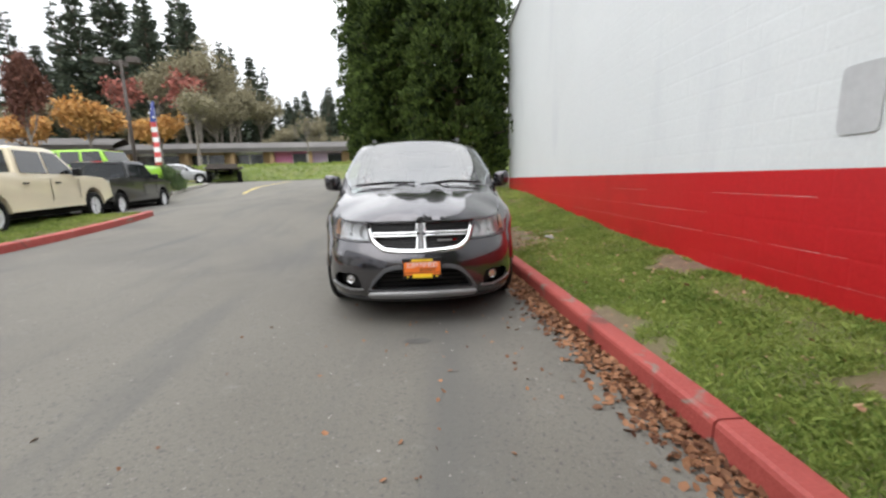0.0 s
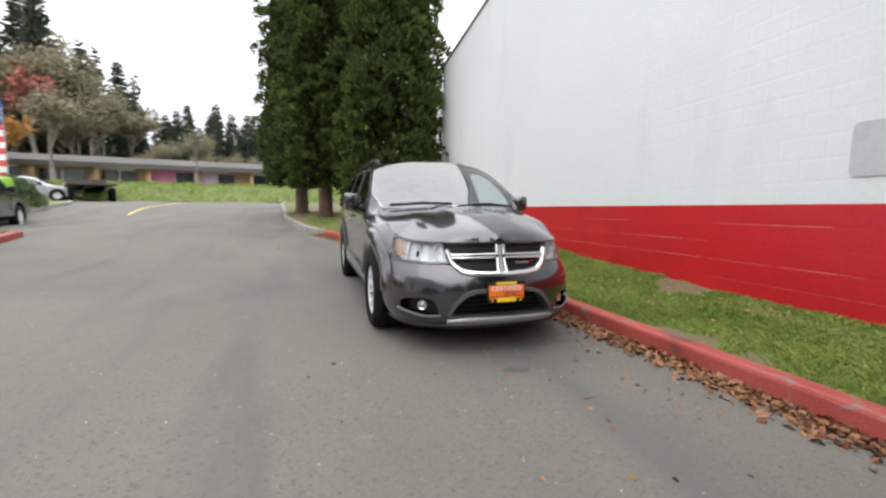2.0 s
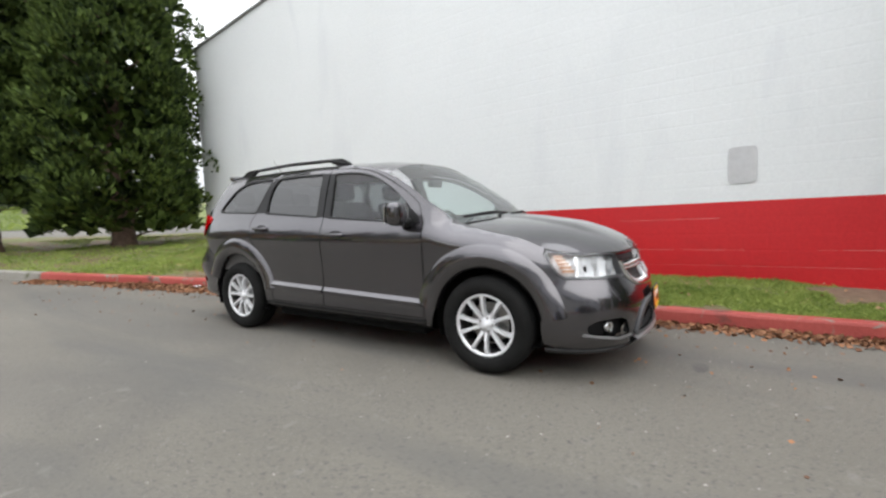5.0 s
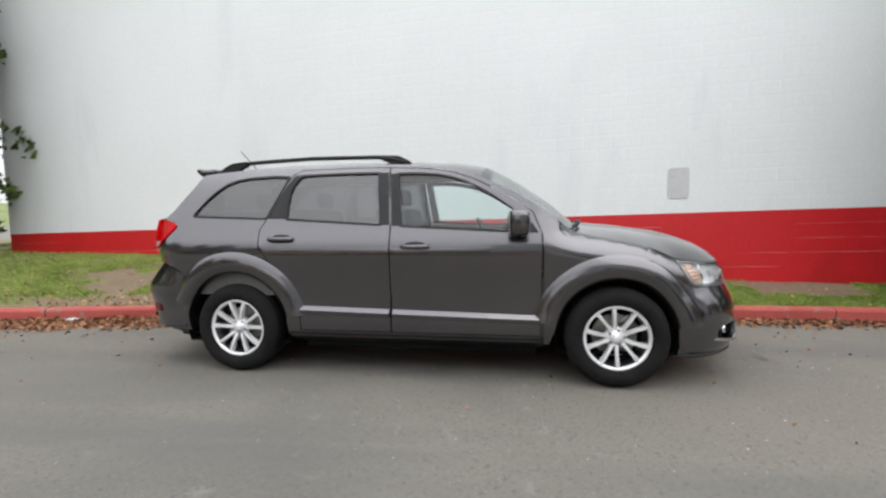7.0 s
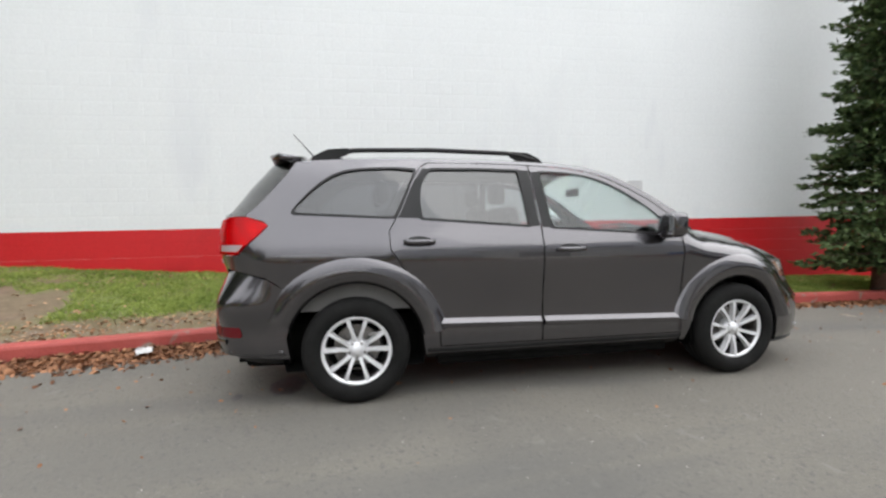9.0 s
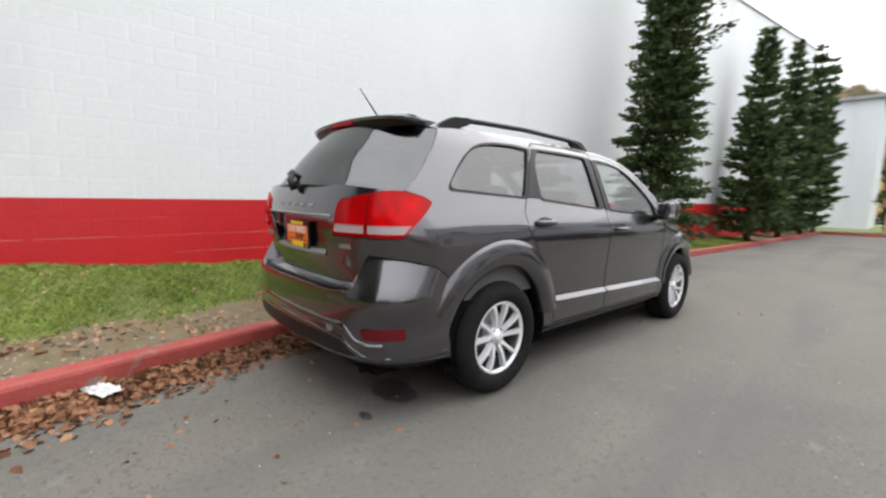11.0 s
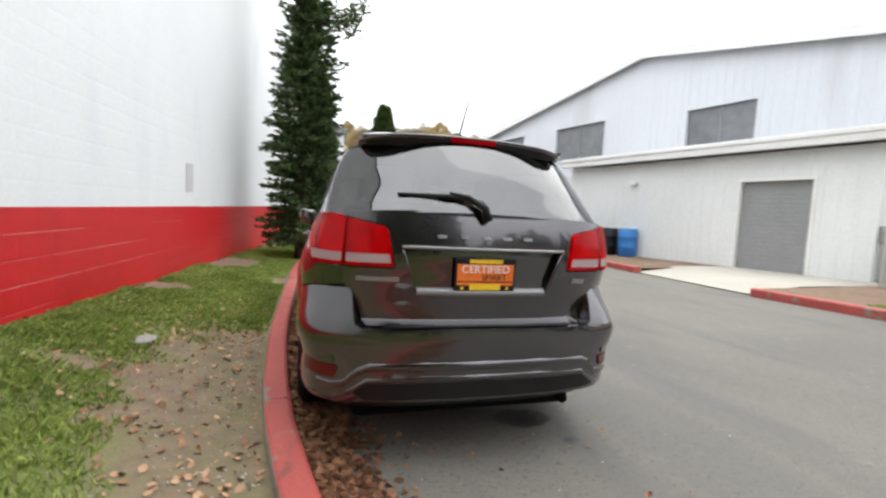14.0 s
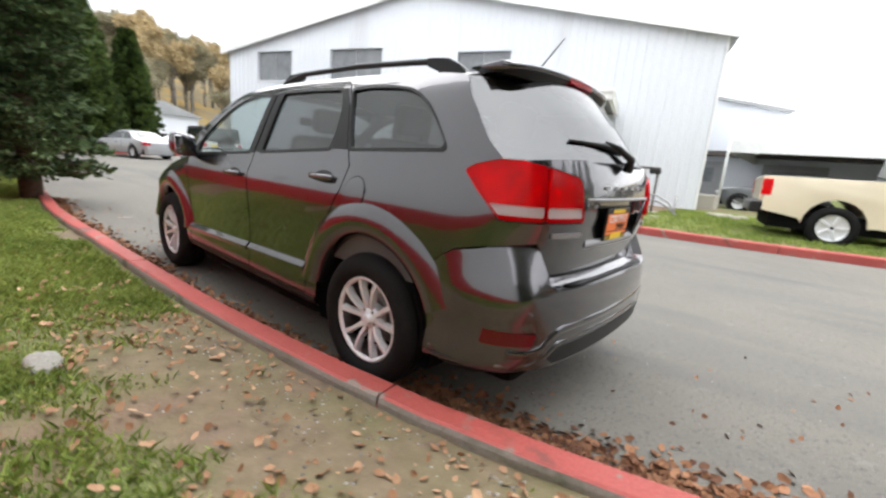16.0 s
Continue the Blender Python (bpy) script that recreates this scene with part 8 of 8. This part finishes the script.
sedan["loft"] = dict(
    top=[(-2.36, 0.40), (-2.34, 0.66), (-2.27, 0.88), (-2.0, 0.96), (-1.75, 1.00), (-1.0, 1.33), (-0.7, 1.40), (-0.2, 1.43), (0.2, 1.39), (0.5, 1.26), (1.0, 0.98), (1.25, 0.92), (1.9, 0.82), (2.2, 0.72), (2.29, 0.60), (2.31, 0.40)],
    wide=[(-2.36, 0.60), (-2.28, 0.74), (-2.1, 0.84), (-1.6, 0.89), (1.4, 0.89), (1.9, 0.85), (2.15, 0.75), (2.31, 0.52)],
    belt=[(-2.4, 0.96), (-1.0, 0.95), (0.9, 0.91), (2.4, 0.85)],
    panes={"rear_screen": (-1.72, -1.02, 0.86, 0.84), "windscreen": (0.98, 0.42, 0.88, 0.84)})
for lab, m, x, y, turn in (("silver sedan on the crossing road", "silver_paint", -17.2, 27.2, -80), ("silver sedan parked at the end of the drive", "silver_paint", -4.7, -25.5, 195), ("pale sedan parked beyond the drive", "white_paint", -8.6, -31.0, 110), ("silver sedan parked beyond the drive", "silver_paint", -11.2, -33.0, 100)):
    stand(build_vehicle("sedan_car", lab, "car", M[m], lamps=[("tail_lamp", 0.5, 0.88, -2.37, -2.25, 0.72, 0.86, "red_lens"), ("headlamp", 0.5, 0.86, 2.15, 2.31, 0.58, 0.70, "lamp_bowl")], **sedan), x, y, turn)

# ---- shops across the road ----
M["shingle"] = material("grey_shingles", (0.075, 0.07, 0.066), (0.13, 0.122, 0.115), 0.9, grain=12, patch=0.5, bump=0.3)
M["tan_wall"] = material("tan_plaster", (0.40, 0.27, 0.15), (0.52, 0.36, 0.21), 0.8, grain=20, patch=0.6, bump=0.2)
M["shop_glass"] = material("dark_shop_glass", (0.02, 0.022, 0.025), (0.07, 0.075, 0.08), 0.1, grain=2, patch=0.7, bump=0)
M["pink"] = material("pink_shopfront", (0.55, 0.16, 0.34), (0.66, 0.26, 0.44), 0.6, grain=20, patch=1, bump=0.1)
M["lilac"] = material("lilac_shopfront", (0.48, 0.36, 0.52), (0.58, 0.46, 0.62), 0.6, grain=20, patch=1, bump=0.1)
M["brown_metal"] = material("dark_brown_metal", (0.045, 0.035, 0.03), (0.08, 0.065, 0.055), 0.6, grain=40, patch=2, bump=0.1)


def build_shops(x0, y0, x1, y1, base, eave, ridge, units):
    root = tagged(empty("shop_row"), "low row of shops with a grey shingle roof", "shops")
    d = Vector((x1 - x0, y1 - y0, 0))
    ln = d.length
    d.normalize()
    n = Vector((d.y, -d.x, 0))
    if n.y > 0:
        n = -n
    m = Matrix(((d.x, n.x, 0, x0), (d.y, n.y, 0, y0), (0, 0, 1, base), (0, 0, 0, 1)))
    bm = bmesh.new()
    add_box(bm, 0, ln, -8, -0.3, 0, eave - 0.1, 0, m)
    part("wall", bm, M["tan_wall"], root)
    v = [(0 - 0.6, 1.5, eave - 0.45), (ln + 0.6, 1.5, eave - 0.45), (ln + 0.6, 1.5, eave), (-0.6, 1.5, eave), (ln + 0.6, -3.5, ridge), (-0.6, -3.5, ridge), (ln + 0.6, -8.5, eave), (-0.6, -8.5, eave)]
    mesh("roof", [m @ Vector(p) for p in v], [(0, 1, 2, 3), (3, 2, 4, 5), (5, 4, 6, 7), (0, 7, 6, 1)], M["shingle"], root, "grey shingle roof with a deep fascia")
    for u, w, kind in units:
        bm = bmesh.new()
        add_box(bm, u + 0.15, u + w - 0.15, -0.30, -0.18, 0.25, 2.3, 0, m)
        sh = part("shop_window", bm, M["shop_glass"], root, "dark shop window")
        for k in range(1, max(2, int(w / 1.6))):
            bm = bmesh.new()
            q = u + 0.15 + (w - 0.3) * k / max(2, int(w / 1.6))
            add_box(bm, q - 0.05, q + 0.05, -0.18, -0.10, 0.2, 2.3, 0, m)
            part("mullion", bm, M["trim_white"], sh)
        bm = bmesh.new()
        add_box(bm, u + 0.1, u + w - 0.1, -0.18, 0.25, 2.3, 2.75, 0.03, m)
        part("sign_band", bm, M[kind], sh, "plain shop sign band")
        if kind in ("pink", "lilac"):
            bm = bmesh.new()
            add_box(bm, u + 0.1, u + w * 0.5, -0.16, 0.0, 0.1, 2.3, 0, m)
            part("shop_panel", bm, M[kind], sh)
        bm = bmesh.new()
        add_box(bm, u - 0.2, u + 0.15, -0.3, 0.9, 0, eave - 0.2, 0, m)
        part("pier", bm, M["tan_wall"], root)
    return root


build_shops(-30.5, 41.5, 16.0, 47.5, 1.5, 2.9, 3.8, [(1, 4.5, "trim_white"), (6.5, 3.5, "tan_wall"), (11, 3.0, "trim_white"), (15, 4.0, "pink"), (19, 3.5, "lilac"), (24, 5.5, "trim_white"), (31, 3, "trim_white"), (35, 4, "tan_wall"), (40, 4, "trim_white")])
build_shops(-52, 33.0, -31.2, 41.0, 1.7, 3.2, 4.2, [(1, 4, "tan_wall"), (6, 4, "trim_white"), (11, 4, "tan_wall"), (16, 4, "trim_white")])


def bank_z(x, y):
    t = smoothstep(30.5, 34, y) * smoothstep(40, 36, y)
    return 1.0 + 1.25 * t * smoothstep(-26, -20, x) * smoothstep(14, 8, x) + 0.12 * noise.noise((x * 0.7, y * 0.7, 2))


sheet("roadside_bank", lambda y: (-27.0, 15.0), steps(30, 40.5, 0.5), bank_z, M["far_grass"], "rough grassy bank beyond the crossing road", "grass bank", 60)
grass_blades("bank_grass", 16000, lambda y: (-25.0, 13.0), (30.5, 36.5), bank_z, 71, "long rough olive grass on the roadside bank", 0.35, lambda x, y: 0.1)

def build_trailer():
    root = tagged(empty("flatbed_trailer"), "long dark flatbed trailer standing by the crossing road", "trailer")
    box("deck", -1.2, 1.2, -4.2, 4.2, 0.95, 1.08, M["brown_metal"], root, 0.02)
    for x in (-0.5, 0.5):
        box("beam", x - 0.07, x + 0.07, -4.0, 4.0, 0.65, 0.95, M["underside"], root, 0.01)
    box("headboard", -1.2, 1.2, 4.1, 4.2, 1.08, 1.55, M["brown_metal"], root, 0.02)
    for s in (-1, 1):
        for y in (-3.2, -2.2, -1.2):
            road_wheel(root, s * 1.05, y, 0.42, s)
        box("rail", s * 1.2 - 0.03, s * 1.2 + 0.03, -4.2, 4.2, 0.98, 1.12, M["grey_metal"], root, 0.01)
    return root


stand(build_trailer(), -15.0, 29.0, 24)

# lamp mast, feather banner, shrubs
mast = tagged(empty("lamp_mast", (-19.0, 25.0, road_z(-19, 25) - 0.05)), "tall dark lamp mast with boxed heads", "lamp post")
tube("mast", [(0, 0, 0), (0, 0, 8.2)], [0.13, 0.09], M["brown_metal"], mast, 8)
box("crossarm", -1.0, 1.0, -0.05, 0.05, 8.0, 8.12, M["brown_metal"], mast)
for x, y in ((-1.0, -0.3), (1.0, -0.3), (-0.35, 0.6)):
    box("lamp_head", x - 0.32, x + 0.32, y - 0.25, y + 0.25, 7.9, 8.25, M["brown_metal"], mast, 0.03)

M["flag_blue"] = material("blue_cloth", (0.06, 0.08, 0.26), (0.09, 0.11, 0.34), 0.8, grain=60, patch=3, bump=0.1)
M["flag_red"] = material("red_cloth", (0.50, 0.06, 0.06), (0.60, 0.10, 0.10), 0.8, grain=60, patch=3, bump=0.1)
M["flag_white"] = material("white_cloth", (0.70, 0.70, 0.70), (0.80, 0.80, 0.80), 0.8, grain=60, patch=3, bump=0.1)
ban = tagged(empty("feather_banner", (-15.3, 21.5, road_z(-15.3, 21.5))), "red, white and blue feather banner on a pole", "banner")
tube("banner_pole", [(0.0, 0, 0), (0.0, 0, 3.0), (-0.05, 0, 4.6), (-0.35, 0, 5.05)], 0.022, M["grey_metal"], ban, 6)
n = 14
for k in range(n):
    z0, z1 = 0.9 + 4.1 * k / n, 0.9 + 4.1 * (k + 1) / n
    w0, w1 = [0.36 * math.sqrt(max(1 - ((z - 0.9) / 4.2) ** 3, 0)) + 0.05 for z in (z0, z1)]
    verts = [(-(u * (w0 if j == 0 else w1)), 0.05 * math.sin(3 * u + 2 * (z0 if j == 0 else z1)), (z0 if j == 0 else z1)) for j in (0, 1) for u in (0, 0.33, 0.66, 1)]
    verts += [(x, y + 0.004, z) for x, y, z in verts]
    f = [(0, 1, 5, 4), (1, 2, 6, 5), (2, 3, 7, 6), (8, 12, 13, 9), (9, 13, 14, 10), (10, 14, 15, 11)]
    mesh("banner_stripe", verts, f, M["flag_blue"] if k > 9 else (M["flag_red"] if k % 2 else M["flag_white"]), ban)
for x, z in ((-0.15, 4.1), (-0.35, 4.35), (-0.18, 4.6)):
    box("banner_spot", x - 0.05, x + 0.05, -0.03, 0.075, z - 0.05, z + 0.05, M["flag_white"], ban)


def shrub(x, y, z, r, h, seed, label="rounded dark green shrub on the kerb island", mat="needle_dark"):
    rr = random.Random(seed)
    root = tagged(empty("shrub", (x, y, z)), label, "shrub")
    lv, lf, sprays = [], [], []
    for k in range(9):
        a = k * 2.4
        v, f = tube_data([(0, 0, -0.05), (math.cos(a) * r * 0.4, math.sin(a) * r * 0.4, h * 0.5), (math.cos(a) * r * 0.75, math.sin(a) * r * 0.75, h * 0.75)], [0.03, 0.02, 0.008], 4)
        lf += [tuple(i + len(lv) for i in q) for q in f]
        lv += v
    for _ in range(1700):
        w = Vector((rr.gauss(0, 1), rr.gauss(0, 1), abs(rr.gauss(0, 1)))).normalized()
        k = rr.uniform(0.6, 1.0) * (1 + 0.25 * noise.noise(w * 2.5))
        sprays.append(((w.x * r * k, w.y * r * k, w.z * h * k + 0.03), w + Vector((rr.gauss(0, 0.5), rr.gauss(0, 0.5), 0.3)), 0.12, 0.035))
    mesh("branchwork", lv, lf, M["bark"], root)["kind"] = "stuff"
    crown(sprays, M[mat], root, "foliage")
    return root


for i, (x, y, rr, h) in enumerate(((-12.6, 16.6, 0.85, 0.9), (-13.6, 18.4, 0.7, 1.2), (-14.2, 20.0, 0.8, 1.0), (-13.2, 15.2, 0.5, 0.5))):
    shrub(x, y, road_z(x, y) + 0.08, rr, h, 80 + i)
isl = [(-12.4, 13.6), (-11.9, 15.0), (-11.8, 17.0), (-12.1, 19.5), (-13.0, 22.0)]
kerb_run("kerb_island", isl, road_z, lambda x, y: M["kerb_bare"], "bare concrete kerb round the planted island", length=2.5)
sheet("island_soil", lambda y: (-19.0, rounded([(13.6, -12.55), (15, -12.05), (17, -11.95), (19.5, -12.25), (22, -13.15)], y, 0.3)), steps(13.6, 22, 0.5), lambda x, y: road_z(x, y) + 0.12 + 0.42 * smoothstep(-12.2, -13.6, x) * smoothstep(20, 17, y), M["far_grass"], "planted island of rough ground cover", "planting", 20)

# ---- beside the workshop ----
M["unit_grey"] = material("beige_grey_casing", (0.42, 0.42, 0.38), (0.50, 0.50, 0.455), 0.6, grain=30, patch=2, bump=0.05)
pad = tagged(box("concrete_pad", -11.5, -9.55, -2.0, 0.35, 0.0, 0.30, M["concrete"], None, 0.02), "concrete pad under the cooling unit", "concrete pad")
unit = tagged(empty("cooling_unit", (-10.5, -1.2, 0.30), 14), "beige outdoor cooling unit with ribbed grille", "cooling unit")
box("casing", -0.50, 0.50, -0.50, 0.50, 0.0, 1.12, M["unit_grey"], unit, 0.03)
for k in range(16):
    box("grille_fin", 0.50, 0.52, -0.44 + 0.057 * k, -0.415 + 0.057 * k, 0.1, 1.0, M["grey_metal"], unit)
box("top_cover", -0.53, 0.53, -0.53, 0.53, 1.12, 1.18, M["unit_grey"], unit, 0.02)
box("service_panel", 0.28, 0.46, 0.495, 0.515, 0.25, 0.75, M["black_plastic"], unit)
pipes = tagged(empty("pipe_rack", (-11.0, 0.6, 0.2)), "dark steel pipe rack with grey pipes", "pipes")
for y in (-2.5, -0.95):
    tube("rack_post", [(0, y, 0), (0, y, 1.32)], 0.028, M["brown_metal"], pipes, 6)
box("rack_beam", -0.08, 0.08, -2.65, -0.9, 1.30, 1.37, M["brown_metal"], pipes, 0.01)
box("junction_box", -0.1, 0.12, -1.15, -0.88, 1.18, 1.32, M["black_plastic"], pipes, 0.02)
for i, (x, z) in enumerate(((0.0, 0.32), (0.14, 0.48))):
    tube("pipe", [(x, -1.2, z + 0.15), (x, -0.8, z + 0.1), (x, -0.5, z - 0.05), (x + 0.1, -0.2, 0.05)], 0.03, M["grey_metal"], pipes, 8)
tube("pipe_riser", [(0.3, -0.3, -0.1), (0.3, -0.3, 0.62)], 0.03, M["grey_metal"], pipes, 8)
for i, (u, h) in enumerate(((3.15, 1.55), (2.75, 1.5))):
    cb = tagged(empty("meter_box"), "grey electrical box on the lean-to wall", "meter box")
    bm = bmesh.new()
    add_box(bm, 3.19, 3.32, u - 0.11, u + 0.11, h - 0.35, h, 0.01, G_M)
    part("box", bm, M["grey_metal"], cb)
    tube("conduit", [G_M @ Vector((3.26, u, h - 0.35)), G_M @ Vector((3.26, u, 0.15))], 0.025, M["grey_metal"], cb, 6)
M["blue_plastic"] = material("blue_plastic", (0.02, 0.14, 0.42), (0.04, 0.20, 0.52), 0.45, grain=30, patch=2, bump=0.05)


def drum(x, y, mat, label):
    v, f = lathe([(0.0, 0.0), (0.27, 0.0), (0.29, 0.02), (0.29, 0.29), (0.30, 0.31), (0.29, 0.33), (0.29, 0.60), (0.30, 0.62), (0.29, 0.64), (0.29, 0.88), (0.27, 0.91), (0.0, 0.90)], 28)
    ob = tagged(empty("drum"), label, "drum", group="drums along the lean-to")
    b = mesh("barrel", [(q, w, p) for p, q, w in v], [tuple(reversed(k)) for k in f], mat, ob, "", True)
    mesh("bung", [(0.12 + 0.03 * math.cos(t), 0.03 * math.sin(t), h) for h in (0.90, 0.93) for t in [math.pi * k / 4 for k in range(8)]], [(k, (k + 1) % 8, 8 + (k + 1) % 8, 8 + k) for k in range(8)] + [tuple(range(8, 16))], M["black_plastic"], ob)
    ob.matrix_basis = pose(x, y, verge_z(x, y), 0, 0, 30)
    return ob


drum(-8.8, -7.65, M["blue_plastic"], "blue plastic drum against the lean-to")
drum(-8.58, -8.34, M["black_plastic"], "black plastic drum against the lean-to")
drum(-8.37, -9.03, M["black_plastic"], "black plastic drum against the lean-to")
blk = tagged(box("concrete_block", -16.8, -16.0, -0.5, 0.45, 0.1, 0.85, M["concrete"], None, 0.04), "rough concrete block by the workshop corner", "concrete block")
bm = bmesh.new()
for k in range(12):
    a, b = r.uniform(0, 6.28), r.uniform(0, 0.45)
    add_box(bm, -0.12, 0.12, -0.08, 0.08, 0, 0.10, 0.02, Matrix.Translation((b * math.cos(a), b * math.sin(a) * 1.6, 0)) @ Matrix.Rotation(a, 4, "Z"))
rub = tagged(part("rubble", bm, M["concrete"]), "small heap of pale rubble on the soil", "rubble", kind="stuff")
rub.location = (-12.6, 1.3, verge_z(-12.6, 1.3) - 0.01)

# white marquee and further workshop wing
M["canvas"] = material("white_canvas", (0.78, 0.78, 0.78), (0.86, 0.86, 0.86), 0.6, grain=10, patch=0.7, bump=0.1)
tent = tagged(empty("marquee", (-24.7, 5.75, 0.2)), "white peaked marquee with open sides", "marquee")
q, e, pk = 5.65, 2.9, 7.4
ring = [(-q, -q, e), (q, -q, e), (q, q, e), (-q, q, e)]
verts, faces = [], []
nn = 10
for i in range(4):
    a, b = Vector(ring[i]), Vector(ring[(i + 1) % 4])
    base = len(verts)
    for j in range(nn + 1):
        t = j / nn
        for k in range(nn + 1):
            p = a.lerp(b, k / nn).lerp(Vector((0, 0, pk)), t)
            p.z -= 0.5 * t * (1 - t)
            verts.append(p)
    faces += [(base + j * (nn + 1) + k, base + j * (nn + 1) + k + 1, base + (j + 1) * (nn + 1) + k + 1, base + (j + 1) * (nn + 1) + k) for j in range(nn) for k in range(nn)]
mesh("canopy", verts, faces, M["canvas"], tent, "white peaked canopy", True)
for i in range(4):
    a, b = Vector(ring[i]), Vector(ring[(i + 1) % 4])
    mesh("valance", [a, b, b - Vector((0, 0, 0.5)), a - Vector((0, 0, 0.5))], [(0, 1, 2, 3)], M["canvas"], tent)
    tube("tent_pole", [a - Vector((0, 0, e)), a], 0.05, M["trim_white"], tent, 8)
wing = tagged(empty("workshop_wing"), "further low grey workshop wing with a dark eave and doors", "building")
WING = [(-8.0, 0.0), (22.0, 0.0), (22.0, 3.4), (10.0, 3.66), (-8.0, 7.7)]
for nm, lift, mat, x0, x1 in (("wall", 0.0, "siding", -37.6, -30.0), ("roof", 0.2, "grey_metal", -38.0, -29.7)):
    ring = WING if nm == "wall" else [WING[4], WING[3], WING[2], (22.0, 3.6), (WING[3][0], WING[3][1] + lift), (-8.0, WING[4][1] + lift)]
    n = len(ring)
    mesh(nm, [(x, y, z) for x in (x1, x0) for y, z in ring], [tuple(range(n)), tuple(reversed(range(n, 2 * n)))] + [(k, n + k, n + (k + 1) % n, (k + 1) % n) for k in range(n)], M[mat], wing)
box("eave", -30.0, -28.8, -6.0, 22.0, 3.0, 3.3, M["brown_metal"], wing)
for k in range(5):
    dr = box("shop_door", -30.0, -29.93, -4.5 + 5 * k, -1.5 + 5 * k, 0.2, 2.7, M["grey_metal"], wing, 0, "grey panel door")
    box("door_pane", -29.93, -29.9, -4.0 + 5 * k, -2.0 + 5 * k, 1.4, 2.3, M["dark_pane"], dr)

# pale sheds past the drive's end, brown bin by the far kerb
shed = tagged(empty("pale_shed"), "pale shed with a low roof past the drive", "shed")
box("wall", -16.0, -9.5, -56, -48, 0.0, 3.6, M["siding"], shed)
mesh("roof", [(-16.4, -47.6, 3.6), (-9.1, -47.6, 3.6), (-9.1, -56.4, 3.6), (-16.4, -56.4, 3.6), (-12.7, -47.6, 4.9), (-12.7, -56.4, 4.9)], [(0, 1, 4), (1, 2, 5, 4), (0, 4, 5, 3), (2, 3, 5), (0, 3, 2, 1)], M["grey_metal"], shed)
hall = tagged(empty("white_hall"), "tall white hall behind the wall's far end", "building")
box("wall", -0.4, 9, -46, -38, 0.0, 9.0, M["siding"], hall)
box("roof", -0.7, 9.3, -46.3, -37.7, 9.0, 9.2, M["grey_metal"], hall)
kerb_run("kerb_end", [(-8.5, -29.6), (-4, -28.6), (1.0, -28.0), (4, -28)], road_z, lambda x, y: M["kerb_red"], "red kerb across the drive's far end", length=3)
sheet("end_bed", lambda y: (-9.5, 6.0), steps(-60, -29.9, 2), lambda x, y: 0.12, M["far_grass"], "rough grass bed at the drive's end", "grass bed", 12)
bin_ = tagged(empty("brown_bin", (-1.8, -29.5, 0.12)), "brown litter bin by the far kerb", "bin")
box("bin_body", -0.3, 0.3, -0.3, 0.3, 0, 1.1, M["tan_wall"], bin_, 0.04)
box("bin_lid", -0.33, 0.33, -0.33, 0.33, 1.1, 1.2, M["brown_metal"], bin_, 0.03)

# ---- single blocks of the wall, nearest the car ----
for red, verts in wall_singles:
    mesh("block", verts, BLOCK_FACES, M["red_block"] if red else M["white_block"], wall_root)
